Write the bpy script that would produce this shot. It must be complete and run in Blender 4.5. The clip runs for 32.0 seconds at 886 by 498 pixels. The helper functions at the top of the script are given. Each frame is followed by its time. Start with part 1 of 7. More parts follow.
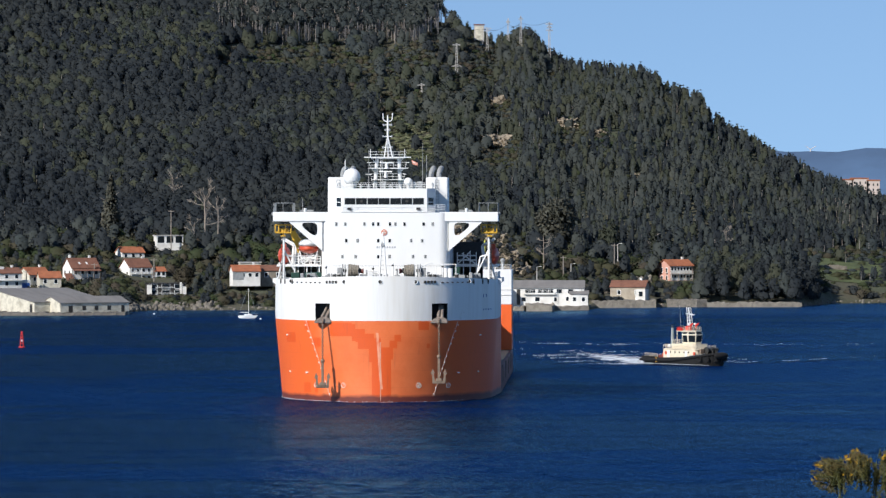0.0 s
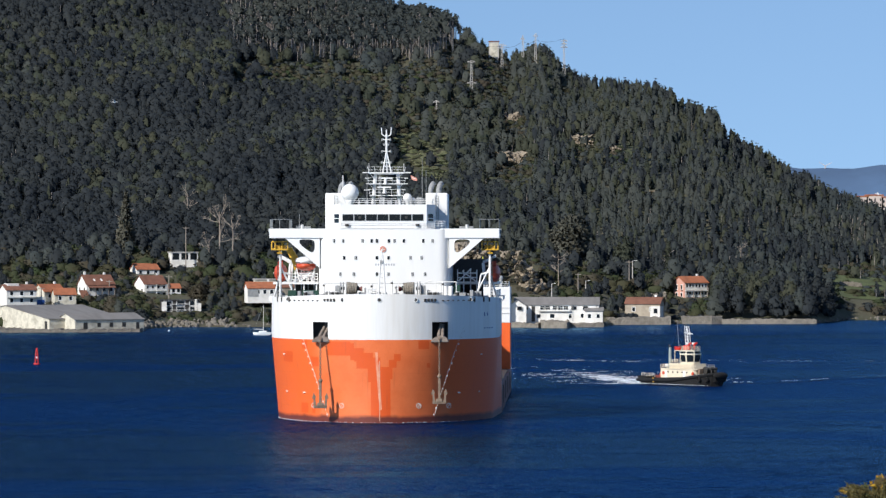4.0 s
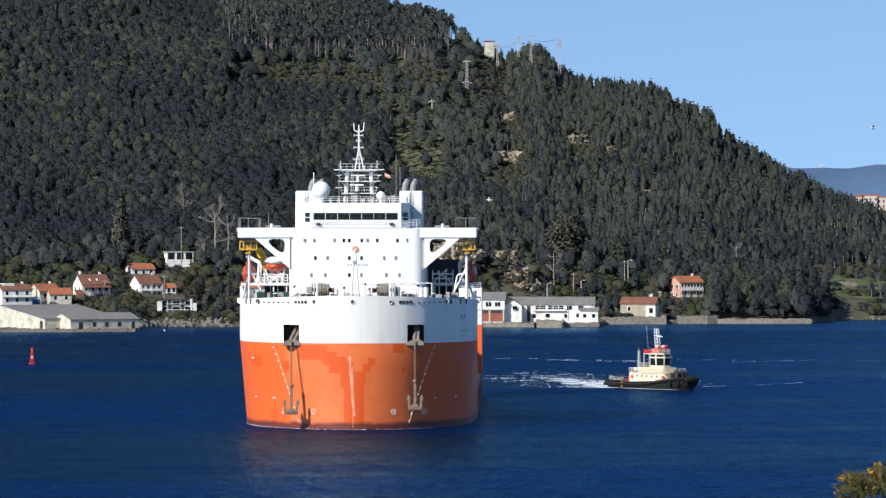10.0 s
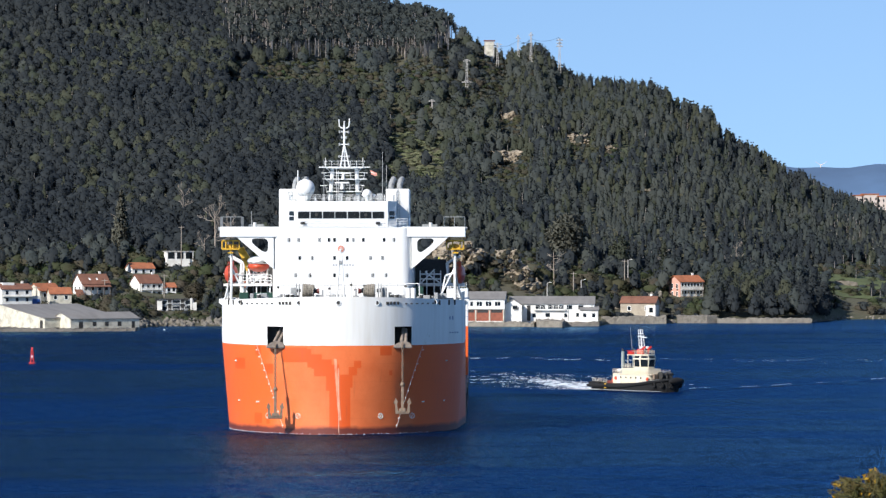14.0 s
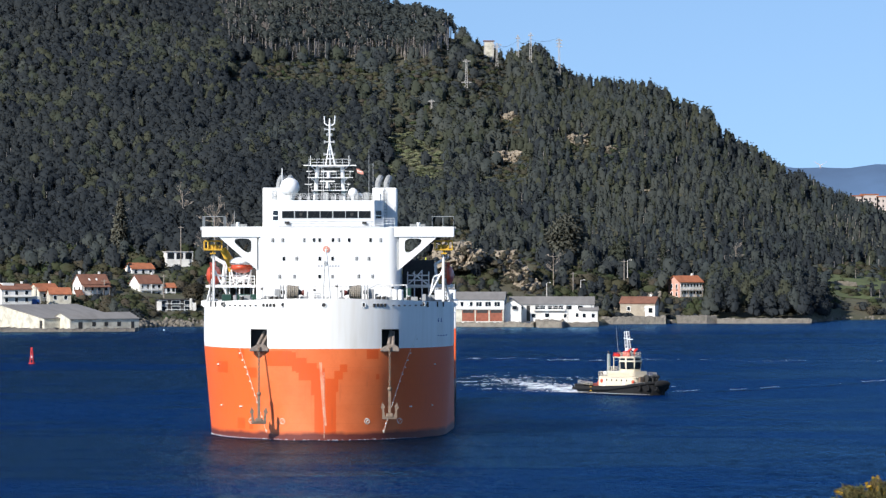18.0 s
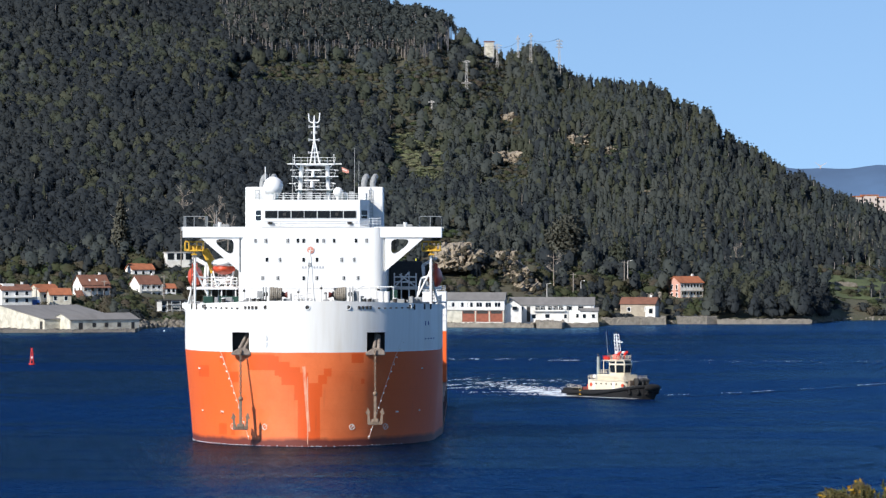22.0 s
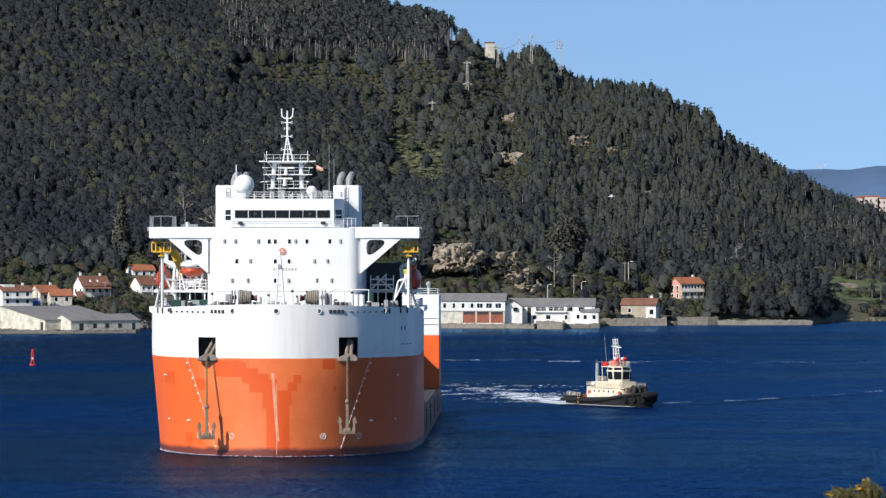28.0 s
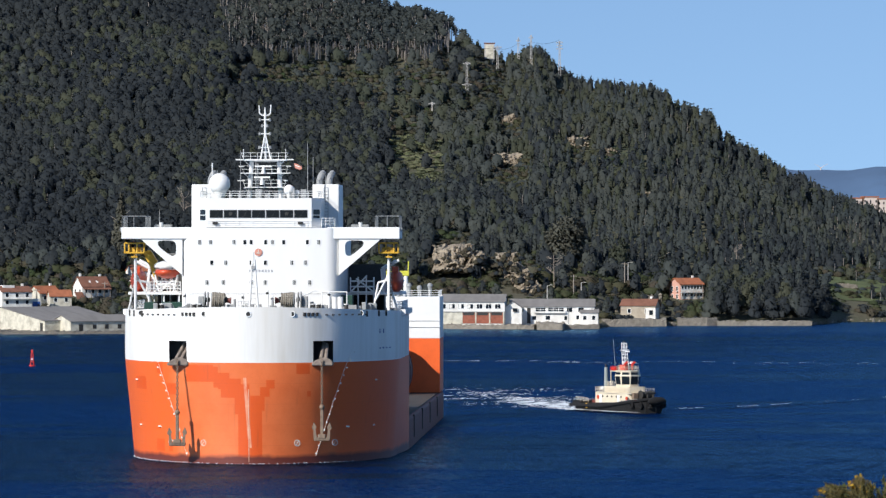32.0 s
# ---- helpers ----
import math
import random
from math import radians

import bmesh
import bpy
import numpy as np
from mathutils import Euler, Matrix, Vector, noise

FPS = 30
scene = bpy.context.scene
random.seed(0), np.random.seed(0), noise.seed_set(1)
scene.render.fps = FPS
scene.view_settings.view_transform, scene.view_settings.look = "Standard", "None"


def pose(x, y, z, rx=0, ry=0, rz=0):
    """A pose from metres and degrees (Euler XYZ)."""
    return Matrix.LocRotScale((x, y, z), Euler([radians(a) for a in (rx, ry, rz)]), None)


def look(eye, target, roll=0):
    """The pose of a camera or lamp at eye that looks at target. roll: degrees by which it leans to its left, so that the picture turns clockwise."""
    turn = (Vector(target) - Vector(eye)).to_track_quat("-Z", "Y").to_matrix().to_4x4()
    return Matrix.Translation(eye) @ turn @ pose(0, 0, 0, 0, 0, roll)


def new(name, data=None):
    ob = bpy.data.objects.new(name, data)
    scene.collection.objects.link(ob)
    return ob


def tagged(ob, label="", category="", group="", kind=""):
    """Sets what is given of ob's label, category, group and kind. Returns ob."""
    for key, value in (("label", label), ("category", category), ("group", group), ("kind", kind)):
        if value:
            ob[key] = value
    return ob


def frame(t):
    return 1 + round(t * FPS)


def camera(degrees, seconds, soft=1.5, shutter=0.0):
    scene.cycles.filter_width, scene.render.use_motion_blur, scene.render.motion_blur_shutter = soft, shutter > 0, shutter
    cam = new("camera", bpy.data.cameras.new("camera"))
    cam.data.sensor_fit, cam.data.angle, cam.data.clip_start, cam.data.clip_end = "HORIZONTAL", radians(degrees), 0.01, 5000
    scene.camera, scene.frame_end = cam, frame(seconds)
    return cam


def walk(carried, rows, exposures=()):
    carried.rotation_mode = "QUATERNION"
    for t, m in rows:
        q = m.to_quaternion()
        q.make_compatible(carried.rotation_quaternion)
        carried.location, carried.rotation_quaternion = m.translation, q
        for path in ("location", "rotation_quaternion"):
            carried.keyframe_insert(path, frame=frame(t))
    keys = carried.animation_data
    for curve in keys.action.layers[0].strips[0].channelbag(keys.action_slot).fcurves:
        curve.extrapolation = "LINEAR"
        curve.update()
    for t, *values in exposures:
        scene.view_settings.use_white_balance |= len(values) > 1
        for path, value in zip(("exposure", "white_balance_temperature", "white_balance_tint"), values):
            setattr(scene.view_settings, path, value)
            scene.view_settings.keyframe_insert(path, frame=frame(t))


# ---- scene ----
cam = camera(11.89, 32.0, soft=1.35)
EYE_Z = 30.66
CAM_ROWS = [(0, 89.6940, -0.1384), (0.5, 89.6415, -0.0729), (1, 89.6022, -0.0526), (1.5, 89.6794, 0.0451), (2, 89.7988, 0.1064),
            (2.5, 89.8689, 0.0975), (3, 89.8921, 0.0816), (3.5, 89.9197, 0.0715), (5.5, 89.9217, 0.0286), (6, 89.9223, 0.0244),
            (7, 89.9188, 0.0148), (8, 89.9170, 0.0046), (9, 89.9170, 0), (11, 89.9162, -0.0011), (13, 89.9121, -0.0026),
            (14.5, 89.9086, 0), (16.5, 89.9143, -0.0096), (19, 89.9124, -0.0032), (20, 89.9133, -0.0012), (22, 89.9221, -0.0037),
            (23, 89.9218, -0.0049), (25.5, 89.9115, -0.0082), (27.5, 89.9334, 0.0019), (29, 89.9355, 0.0092), (30.5, 89.9430, 0.0049),
            (32, 89.9445, 0.0005)]
walk(cam, [(t, pose(0, 0, EYE_Z, rx, 0, rz)) for t, rx, rz in CAM_ROWS], [(t, s, 5900, 10) for t, s in ((0, 0.29), (6, 0.32), (10, 0.40), (13, 0.56), (17, 0.60), (20, 0.52), (25, 0.44), (28, 0.36), (32, 0.33))])

# ---- light: low winter sun behind the camera's left shoulder ----
SUN_AZ, SUN_EL = 45.0, 33.0          # degrees left of straight behind the camera; height
world = bpy.data.worlds.new("sky")
scene.world = world
world.use_nodes = True
wn = world.node_tree
sky = wn.nodes.new("ShaderNodeTexSky")
sky.sky_type, sky.sun_disc = "NISHITA", False
sky.sun_elevation, sky.sun_rotation = radians(SUN_EL), radians(180 + SUN_AZ)
sky.air_density, sky.dust_density, sky.ozone_density, sky.altitude = 1.0, 0.15, 2.0, 50
wn.nodes["Background"].inputs["Strength"].default_value = 0.099
sky_from = wn.nodes.new("ShaderNodeTexCoord")
sky_lift = wn.nodes.new("ShaderNodeVectorMath")
sky_lift.inputs[1].default_value = (0, 0, 0.17)      # clear air: little pale haze at the horizon
wn.links.new(sky_from.outputs["Generated"], sky_lift.inputs[0])
wn.links.new(sky_lift.outputs[0], sky.inputs[0])
wn.links.new(sky.outputs[0], wn.nodes["Background"].inputs["Color"])
sun = new("sun", bpy.data.lights.new("sun", "SUN"))
sun.data.energy, sun.data.angle, sun.data.color = 4.9, radians(0.5), (1.0, 0.90, 0.765)
_a, _e = radians(SUN_AZ), radians(SUN_EL)
sun.matrix_world = look(Vector((-math.sin(_a) * math.cos(_e), -math.cos(_a) * math.cos(_e), math.sin(_e))) * 100, (0, 0, 0))


# ---- materials ----
def nodes_of(name):
    m = bpy.data.materials.new(name)
    m.use_nodes = True
    nt = m.node_tree
    return m, nt, nt.nodes["Principled BSDF"]


def node(nt, kind, **inputs):
    n = nt.nodes.new(kind)
    for k, v in inputs.items():
        n.inputs[k].default_value = v
    return n


def mixed(nt, fac, a, b, blend="MIX"):
    n = nt.nodes.new("ShaderNodeMix")
    n.data_type, n.blend_type = "RGBA", blend
    for sock, v in ((n.inputs[0], fac), (n.inputs[6], a), (n.inputs[7], b)):
        if hasattr(v, "is_linked"):
            nt.links.new(v, sock)
        else:
            sock.default_value = (*v, 1) if isinstance(v, tuple) else v
    return n.outputs[2]


def arith(nt, op, a, b=0.0, c=None):
    n = nt.nodes.new("ShaderNodeMath")
    n.operation = op
    for sock, v in zip(n.inputs, (a, b) if c is None else (a, b, c)):
        if hasattr(v, "is_linked"):
            nt.links.new(v, sock)
        else:
            sock.default_value = v
    return n.outputs[0]


def ramp(nt, v, lo, hi):
    n = nt.nodes.new("ShaderNodeMapRange")
    n.inputs[1].default_value, n.inputs[2].default_value = lo, hi
    nt.links.new(v, n.inputs[0])
    return n.outputs[0]


def grain(nt, scale, detail=5.0, stretch=(1, 1, 1), coord="Object"):
    tc = nt.nodes.new("ShaderNodeTexCoord")
    mp = nt.nodes.new("ShaderNodeMapping")
    mp.inputs["Scale"].default_value = stretch
    nt.links.new(tc.outputs[coord], mp.inputs[0])
    n = node(nt, "ShaderNodeTexNoise", Scale=scale, Detail=detail, Roughness=0.6)
    nt.links.new(mp.outputs[0], n.inputs["Vector"])
    return n.outputs["Fac"]


def bumped(nt, bsdf, height, strength, distance):
    b = node(nt, "ShaderNodeBump", Strength=strength, Distance=distance)
    nt.links.new(height, b.inputs["Height"])
    nt.links.new(b.outputs[0], bsdf.inputs["Normal"])


def surface(name, colour, rough=0.6, metal=0.0, vary=0.2, scale=1.5, fine=14.0, bump=0.15, depth=0.02, stretch=(1, 1, 1), dirt=None):
    """A worn coloured surface: broad stains and fine grain, with a little relief."""
    m, nt, b = nodes_of(name)
    broad, small = grain(nt, scale, 4, stretch), grain(nt, fine, 6, stretch)
    dark = tuple(c * (1 - vary) for c in colour) if dirt is None else dirt
    c1 = mixed(nt, ramp(nt, broad, 0.42, 0.72), colour, dark)
    c2 = mixed(nt, arith(nt, "MULTIPLY", ramp(nt, small, 0.45, 0.75), 0.5), c1, tuple(c * (1 - vary) for c in colour))
    nt.links.new(c2, b.inputs["Base Color"])
    nt.links.new(arith(nt, "MULTIPLY_ADD", small, 0.25, rough - 0.12), b.inputs["Roughness"])
    b.inputs["Metallic"].default_value = metal
    if bump:
        bumped(nt, b, small, bump, depth)
    return m


def leafage(name, colour, other, scale=0.05):
    """Leaves: hue drifts from tree to tree and from clump to clump."""
    m, nt, b = nodes_of(name)
    broad = grain(nt, scale, 3)
    geo = nt.nodes.new("ShaderNodeNewGeometry")
    c = mixed(nt, ramp(nt, broad, 0.35, 0.65), colour, other)
    hsv = nt.nodes.new("ShaderNodeHueSaturation")
    nt.links.new(arith(nt, "MULTIPLY_ADD", geo.outputs["Random Per Island"], 0.14, 0.93), hsv.inputs["Value"])
    nt.links.new(c, hsv.inputs["Color"])
    nt.links.new(hsv.outputs[0], b.inputs["Base Color"])
    b.inputs["Roughness"].default_value = 0.75
    b.inputs["Specular IOR Level"].default_value = 0.25
    thin, both = nt.nodes.new("ShaderNodeBsdfTranslucent"), nt.nodes.new("ShaderNodeMixShader")
    nt.links.new(hsv.outputs[0], thin.inputs["Color"])
    both.inputs[0].default_value = 0.5
    nt.links.new(b.outputs[0], both.inputs[1])
    nt.links.new(thin.outputs[0], both.inputs[2])
    nt.links.new(both.outputs[0], nt.nodes["Material Output"].inputs["Surface"])
    return m


def hull_paint():
    """Orange anti-fouling with squarish touch-up patches, streaks of rust and a dark boot-top."""
    m, nt, b = nodes_of("hull_orange")
    tc = nt.nodes.new("ShaderNodeTexCoord")
    sep = nt.nodes.new("ShaderNodeSeparateXYZ")
    nt.links.new(tc.outputs["Object"], sep.inputs[0])
    x, z = sep.outputs[0], sep.outputs[2]

    def rect(x0, x1, z0, z1):
        fx = arith(nt, "COMPARE", x, (x0 + x1) / 2, (x1 - x0) / 2)
        return arith(nt, "MULTIPLY", fx, arith(nt, "COMPARE", z, (z0 + z1) / 2, (z1 - z0) / 2))
    mask = 0.0
    for r in ((-9.0, -5.0, 11.5, 13.9), (-5.0, -4.35, 10.7, 13.65), (-4.35, -3.95, 10.5, 12.8), (-3.95, -2.7, 9.3, 12.8), (-2.7, -1.1, 9.3, 12.0), (-2.0, -1.1, 7.0, 9.3),
              (-1.5, 0.1, 1.0, 11.2), (-13.6, -12.6, 12.6, 14.1), (-12.0, -10.6, 9.6, 11.2), (-17.2, -15.4, 10.2, 12.0), (-13.9, -12.6, 1.5, 3.2), (-11.9, -11.3, 1.5, 2.8),
              (2.45, 3.6, 10.6, 11.8), (1.6, 2.9, 9.45, 10.8), (0.2, 2.2, 7.5, 9.6), (0.2, 1.85, 1.0, 7.5), (6.6, 8.4, 12.6, 14.05), (8.0, 8.5, 9.4, 10.2)):
        k = rect(*r)
        mask = k if mask == 0.0 else arith(nt, "MAXIMUM", mask, k)
    broad, small, streak = grain(nt, 0.25, 4), grain(nt, 3, 6), grain(nt, 1.3, 5, (1, 1, 0.06))
    base = mixed(nt, ramp(nt, broad, 0.35, 0.7), (0.76, 0.180, 0.050), (0.68, 0.140, 0.034))
    flank = ramp(nt, arith(nt, "ADD", arith(nt, "ABSOLUTE", x), arith(nt, "MULTIPLY", broad, 5.0)), 12.0, 14.5)
    base = mixed(nt, flank, base, (0.74, 0.126, 0.019))          # fresher coat on the flanks
    base = mixed(nt, arith(nt, "MULTIPLY", mask, 0.9), base, (0.66, 0.088, 0.008))
    lean = arith(nt, "ADD", x, arith(nt, "MULTIPLY_ADD", z, 0.075, -0.35))      # scraped stem
    bare = arith(nt, "MULTIPLY", arith(nt, "COMPARE", lean, 0.0, 0.22), arith(nt, "COMPARE", z, 7.2, 4.9))
    base = mixed(nt, arith(nt, "MULTIPLY", bare, ramp(nt, grain(nt, 2.2, 5, (1, 1, 0.2)), 0.30, 0.62)), base, (0.78, 0.42, 0.27))
    plate = arith(nt, "PINGPONG", arith(nt, "ADD", z, 0.3), 1.45)               # plating seams
    base = mixed(nt, arith(nt, "MULTIPLY", ramp(nt, plate, 0.05, 0.0), 0.22), base, (0.46, 0.08, 0.03))
    base = mixed(nt, arith(nt, "MULTIPLY", ramp(nt, streak, 0.6, 0.8), 0.35), base, (0.30, 0.07, 0.03))
    base = mixed(nt, arith(nt, "MULTIPLY", ramp(nt, small, 0.55, 0.8), 0.25), base, (0.45, 0.09, 0.03))
    low = ramp(nt, arith(nt, "ADD", z, arith(nt, "MULTIPLY", broad, 1.2)), 2.0, 1.4)
    base = mixed(nt, low, base, (0.15, 0.035, 0.022))
    nt.links.new(base, b.inputs["Base Color"])
    b.inputs["Roughness"].default_value = 0.42
    bumped(nt, b, broad, 0.15, 0.3)
    return m


def water_surface():
    """Wind-ruffled sea: crisp short ripples on longer waves, and broad cat's-paws where the wind lies."""
    m, nt, b = nodes_of("sea_water")
    fine, short = grain(nt, 1.5, 3, (0.6, 0.9, 1)), grain(nt, 0.36, 3, (0.7, 1.1, 1))
    gust, patch = grain(nt, 0.011, 4, (0.5, 0.8, 1)), grain(nt, 0.05, 3, (0.5, 1.2, 1))
    calm = ramp(nt, arith(nt, "MULTIPLY_ADD", patch, 0.45, arith(nt, "MULTIPLY", gust, 0.75)), 0.53, 0.66)
    c = mixed(nt, calm, (0.0001, 0.0017, 0.010), (0.0001, 0.0105, 0.061))
    nt.links.new(c, b.inputs["Base Color"])
    b.inputs["Roughness"].default_value = 0.5
    b.inputs["Specular IOR Level"].default_value = 0.0
    h = arith(nt, "MULTIPLY_ADD", short, 1.6, arith(nt, "MULTIPLY", fine, 0.85))
    tc, sep = nt.nodes.new("ShaderNodeTexCoord"), nt.nodes.new("ShaderNodeSeparateXYZ")
    nt.links.new(tc.outputs["Object"], sep.inputs[0])
    lee = ramp(nt, arith(nt, "MULTIPLY_ADD", gust, 160.0, sep.outputs[1]), 1590.0, 1490.0)      # smooth water under the far shore
    lee = arith(nt, "MULTIPLY_ADD", lee, 0.70, 0.30)
    wind = arith(nt, "MULTIPLY", lee, arith(nt, "MULTIPLY_ADD", calm, 0.7, 0.8))
    bumped(nt, b, arith(nt, "MULTIPLY", h, wind), 1.0, 0.8)
    gloss, fres, both = nt.nodes.new("ShaderNodeBsdfGlossy"), nt.nodes.new("ShaderNodeFresnel"), nt.nodes.new("ShaderNodeMixShader")
    gloss.inputs["Color"].default_value, gloss.inputs["Roughness"].default_value = (0.40, 0.72, 1.0, 1), 0.19
    fres.inputs["IOR"].default_value = 1.33
    nt.links.new(arith(nt, "MULTIPLY_ADD", lee, 0.07, 0.12), gloss.inputs["Roughness"])
    tilt = b.inputs["Normal"].links[0].from_socket
    nt.links.new(tilt, gloss.inputs["Normal"])
    nt.links.new(tilt, fres.inputs["Normal"])
    nt.links.new(arith(nt, "MULTIPLY", fres.outputs[0], 0.80), both.inputs[0])
    nt.links.new(b.outputs[0], both.inputs[1])
    nt.links.new(gloss.outputs[0], both.inputs[2])
    nt.links.new(both.outputs[0], nt.nodes["Material Output"].inputs["Surface"])
    return m


M = {
    "orange": hull_paint(),
    "white": surface("ship_white", (0.80, 0.80, 0.78), 0.4, vary=0.05, scale=0.3, fine=4, bump=0.04, stretch=(1, 1, 0.15)),
    "bow_white": surface("bow_white", (0.80, 0.79, 0.76), 0.42, vary=0.10, scale=0.35, fine=2.2, bump=0.05, stretch=(1, 1, 0.07), dirt=(0.66, 0.63, 0.57)),
    "maroon": surface("deep_red_paint", (0.16, 0.035, 0.025), 0.6, vary=0.35, scale=0.4),
    "plain_orange": surface("tower_orange", (0.80, 0.13, 0.02), 0.45, vary=0.15, scale=0.4),
    # colour lowered to hold the shade over the cargo deck
    "deck": surface("deck_steel", (0.045, 0.038, 0.033), 0.75, vary=0.4, scale=0.3),
    "green": surface("green_paint", (0.013, 0.055, 0.038), 0.5, vary=0.3),
    "yellow": surface("yellow_paint", (0.65, 0.38, 0.03), 0.5, vary=0.25),
    "lime": surface("yellow_green_paint", (0.60, 0.58, 0.05), 0.5, vary=0.2),
    "blue": surface("blue_paint", (0.03, 0.09, 0.30), 0.45, vary=0.15),
    "boat": surface("lifeboat_orange", (0.56, 0.075, 0.025), 0.4, vary=0.2),
    "pale_mark": surface("mark_white", (0.78, 0.74, 0.66), 0.6, vary=0.2),
    "rust": surface("rusty_iron", (0.23, 0.165, 0.115), 0.85, vary=0.5, scale=2, bump=0.4),
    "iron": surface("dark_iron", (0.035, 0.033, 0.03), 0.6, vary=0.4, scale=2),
    "grey": surface("grey_steel", (0.32, 0.33, 0.33), 0.55, vary=0.3, scale=1),
    "funnel_grey": surface("funnel_grey", (0.30, 0.34, 0.33), 0.5, vary=0.2, scale=1),
    "rubber": surface("black_rubber", (0.006, 0.006, 0.007), 0.95, vary=0.4, scale=1),
    "cream": surface("cream_paint", (0.70, 0.62, 0.47), 0.45, vary=0.12, scale=0.5),
    "red": surface("signal_red", (0.62, 0.03, 0.015), 0.45, vary=0.15),
    "emblem": surface("emblem_red", (0.62, 0.27, 0.20), 0.5, vary=0.2),
    "plaster": surface("white_plaster", (0.76, 0.75, 0.71), 0.85, vary=0.16, scale=0.25, dirt=(0.55, 0.53, 0.48)),
    "old_plaster": surface("stained_plaster", (0.60, 0.57, 0.47), 0.9, vary=0.3, scale=0.5, dirt=(0.30, 0.28, 0.22)),
    "pink": surface("pink_plaster", (0.56, 0.31, 0.24), 0.85, vary=0.15, scale=0.3),
    "brick": surface("red_brick_wall", (0.30, 0.10, 0.06), 0.9, vary=0.35, scale=0.6),
    "tile": surface("clay_roof", (0.36, 0.125, 0.055), 0.85, vary=0.35, scale=0.5, fine=6, bump=0.5, depth=0.1),
    "tile_dark": surface("old_clay_roof", (0.20, 0.088, 0.054), 0.9, vary=0.4, scale=0.5, fine=6, bump=0.5, depth=0.1),
    "slate": surface("grey_sheet_roof", (0.20, 0.19, 0.18), 0.85, vary=0.3, scale=0.3, stretch=(1, 0.2, 1)),
    "shore_rock": surface("shore_boulder", (0.19, 0.17, 0.14), 0.95, vary=0.5, scale=0.6, fine=3, bump=0.8, depth=0.2),
    "stone_plaster": surface("tan_rubble_wall", (0.40, 0.35, 0.27), 0.95, vary=0.35, scale=0.5, fine=3, bump=0.5, depth=0.1, dirt=(0.26, 0.22, 0.17)),
    "stone": surface("sea_wall_stone", (0.25, 0.222, 0.178), 0.95, vary=0.45, scale=0.5, fine=3, bump=0.9, depth=0.3),
    "rock": surface("tan_cliff_rock", (0.34, 0.285, 0.21), 0.95, vary=0.6, scale=0.35, fine=1.6, bump=1.0, depth=0.6),
    "timber": surface("weathered_pole", (0.30, 0.26, 0.22), 0.85, vary=0.3, scale=1),
    "concrete": surface("pale_concrete", (0.48, 0.46, 0.43), 0.9, vary=0.25, scale=0.3),
    "bark": surface("pale_bark", (0.36, 0.32, 0.28), 0.9, vary=0.4, scale=0.8),
    "twig": surface("dead_wood", (0.33, 0.28, 0.23), 0.9, vary=0.3, scale=1),
    # blue and lift of distant haze mixed into these; dark_leaf also carries slope shade
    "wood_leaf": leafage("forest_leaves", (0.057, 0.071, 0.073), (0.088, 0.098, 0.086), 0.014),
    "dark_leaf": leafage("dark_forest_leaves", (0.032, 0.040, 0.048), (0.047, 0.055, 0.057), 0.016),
    "pine_leaf": leafage("pine_needles", (0.058, 0.071, 0.052), (0.084, 0.090, 0.060), 0.04),
    "ash_leaf": leafage("grey_winter_leaves", (0.115, 0.120, 0.098), (0.150, 0.145, 0.112), 0.08),
    "bush_leaf": leafage("scrub_leaves", (0.052, 0.076, 0.032), (0.082, 0.078, 0.044), 0.05),
    "bracken": leafage("bracken_fronds", (0.19, 0.22, 0.115), (0.23, 0.235, 0.14), 0.07),
    "dry_leaf": leafage("dry_scrub", (0.098, 0.083, 0.062), (0.080, 0.078, 0.048), 0.06),
    "hawse": surface("worn_hawse_steel", (0.27, 0.22, 0.18), 0.8, vary=0.5, scale=1.5, bump=0.3),
    "rope": surface("mooring_rope", (0.30, 0.27, 0.22), 0.9, vary=0.4, scale=3, bump=0.5),
    "stem_pale": surface("pale_stem_line", (0.78, 0.50, 0.36), 0.5, vary=0.25, scale=2),
    "gorse": leafage("gorse_needles", (0.125, 0.150, 0.042), (0.24, 0.18, 0.075), 8.0),
    "gorse_stem": surface("gorse_stem", (0.06, 0.065, 0.03), 0.9, vary=0.4, scale=8),
    "gorse_flower": leafage("gorse_petals", (0.75, 0.48, 0.03), (0.65, 0.42, 0.05), 5.0),
    "earth": surface("hill_soil", (0.075, 0.068, 0.040), 0.95, vary=0.5, scale=0.03, fine=0.5, bump=0.8, depth=0.6, dirt=(0.05, 0.065, 0.028)),
    "grass": surface("meadow_grass", (0.078, 0.098, 0.032), 0.95, vary=0.5, scale=0.16, fine=2),
    # air haze over the distance is mixed into this blue
    "far": surface("hazy_far_hill", (0.075, 0.135, 0.24), 1.0, vary=0.25, scale=0.004, fine=0.03, bump=0),
    "far_wall": surface("far_facade", (0.55, 0.47, 0.42), 0.9, vary=0.1, scale=0.1),
    "feather": surface("gull_white", (0.80, 0.80, 0.80), 0.7, vary=0.1, scale=4, fine=30),
    "wing_grey": surface("gull_grey", (0.45, 0.46, 0.48), 0.7, vary=0.15, scale=4, fine=30),
    "foam": surface("sea_foam", (0.72, 0.77, 0.82), 0.7, vary=0.3, scale=0.6, fine=3, bump=0.5, depth=0.1),
    "sea": water_surface(),
}
gm, gnt, gb = nodes_of("dark_glass")
gb.inputs["Base Color"].default_value, gb.inputs["Roughness"].default_value = (0.012, 0.016, 0.02, 1), 0.06
M["glass"] = gm

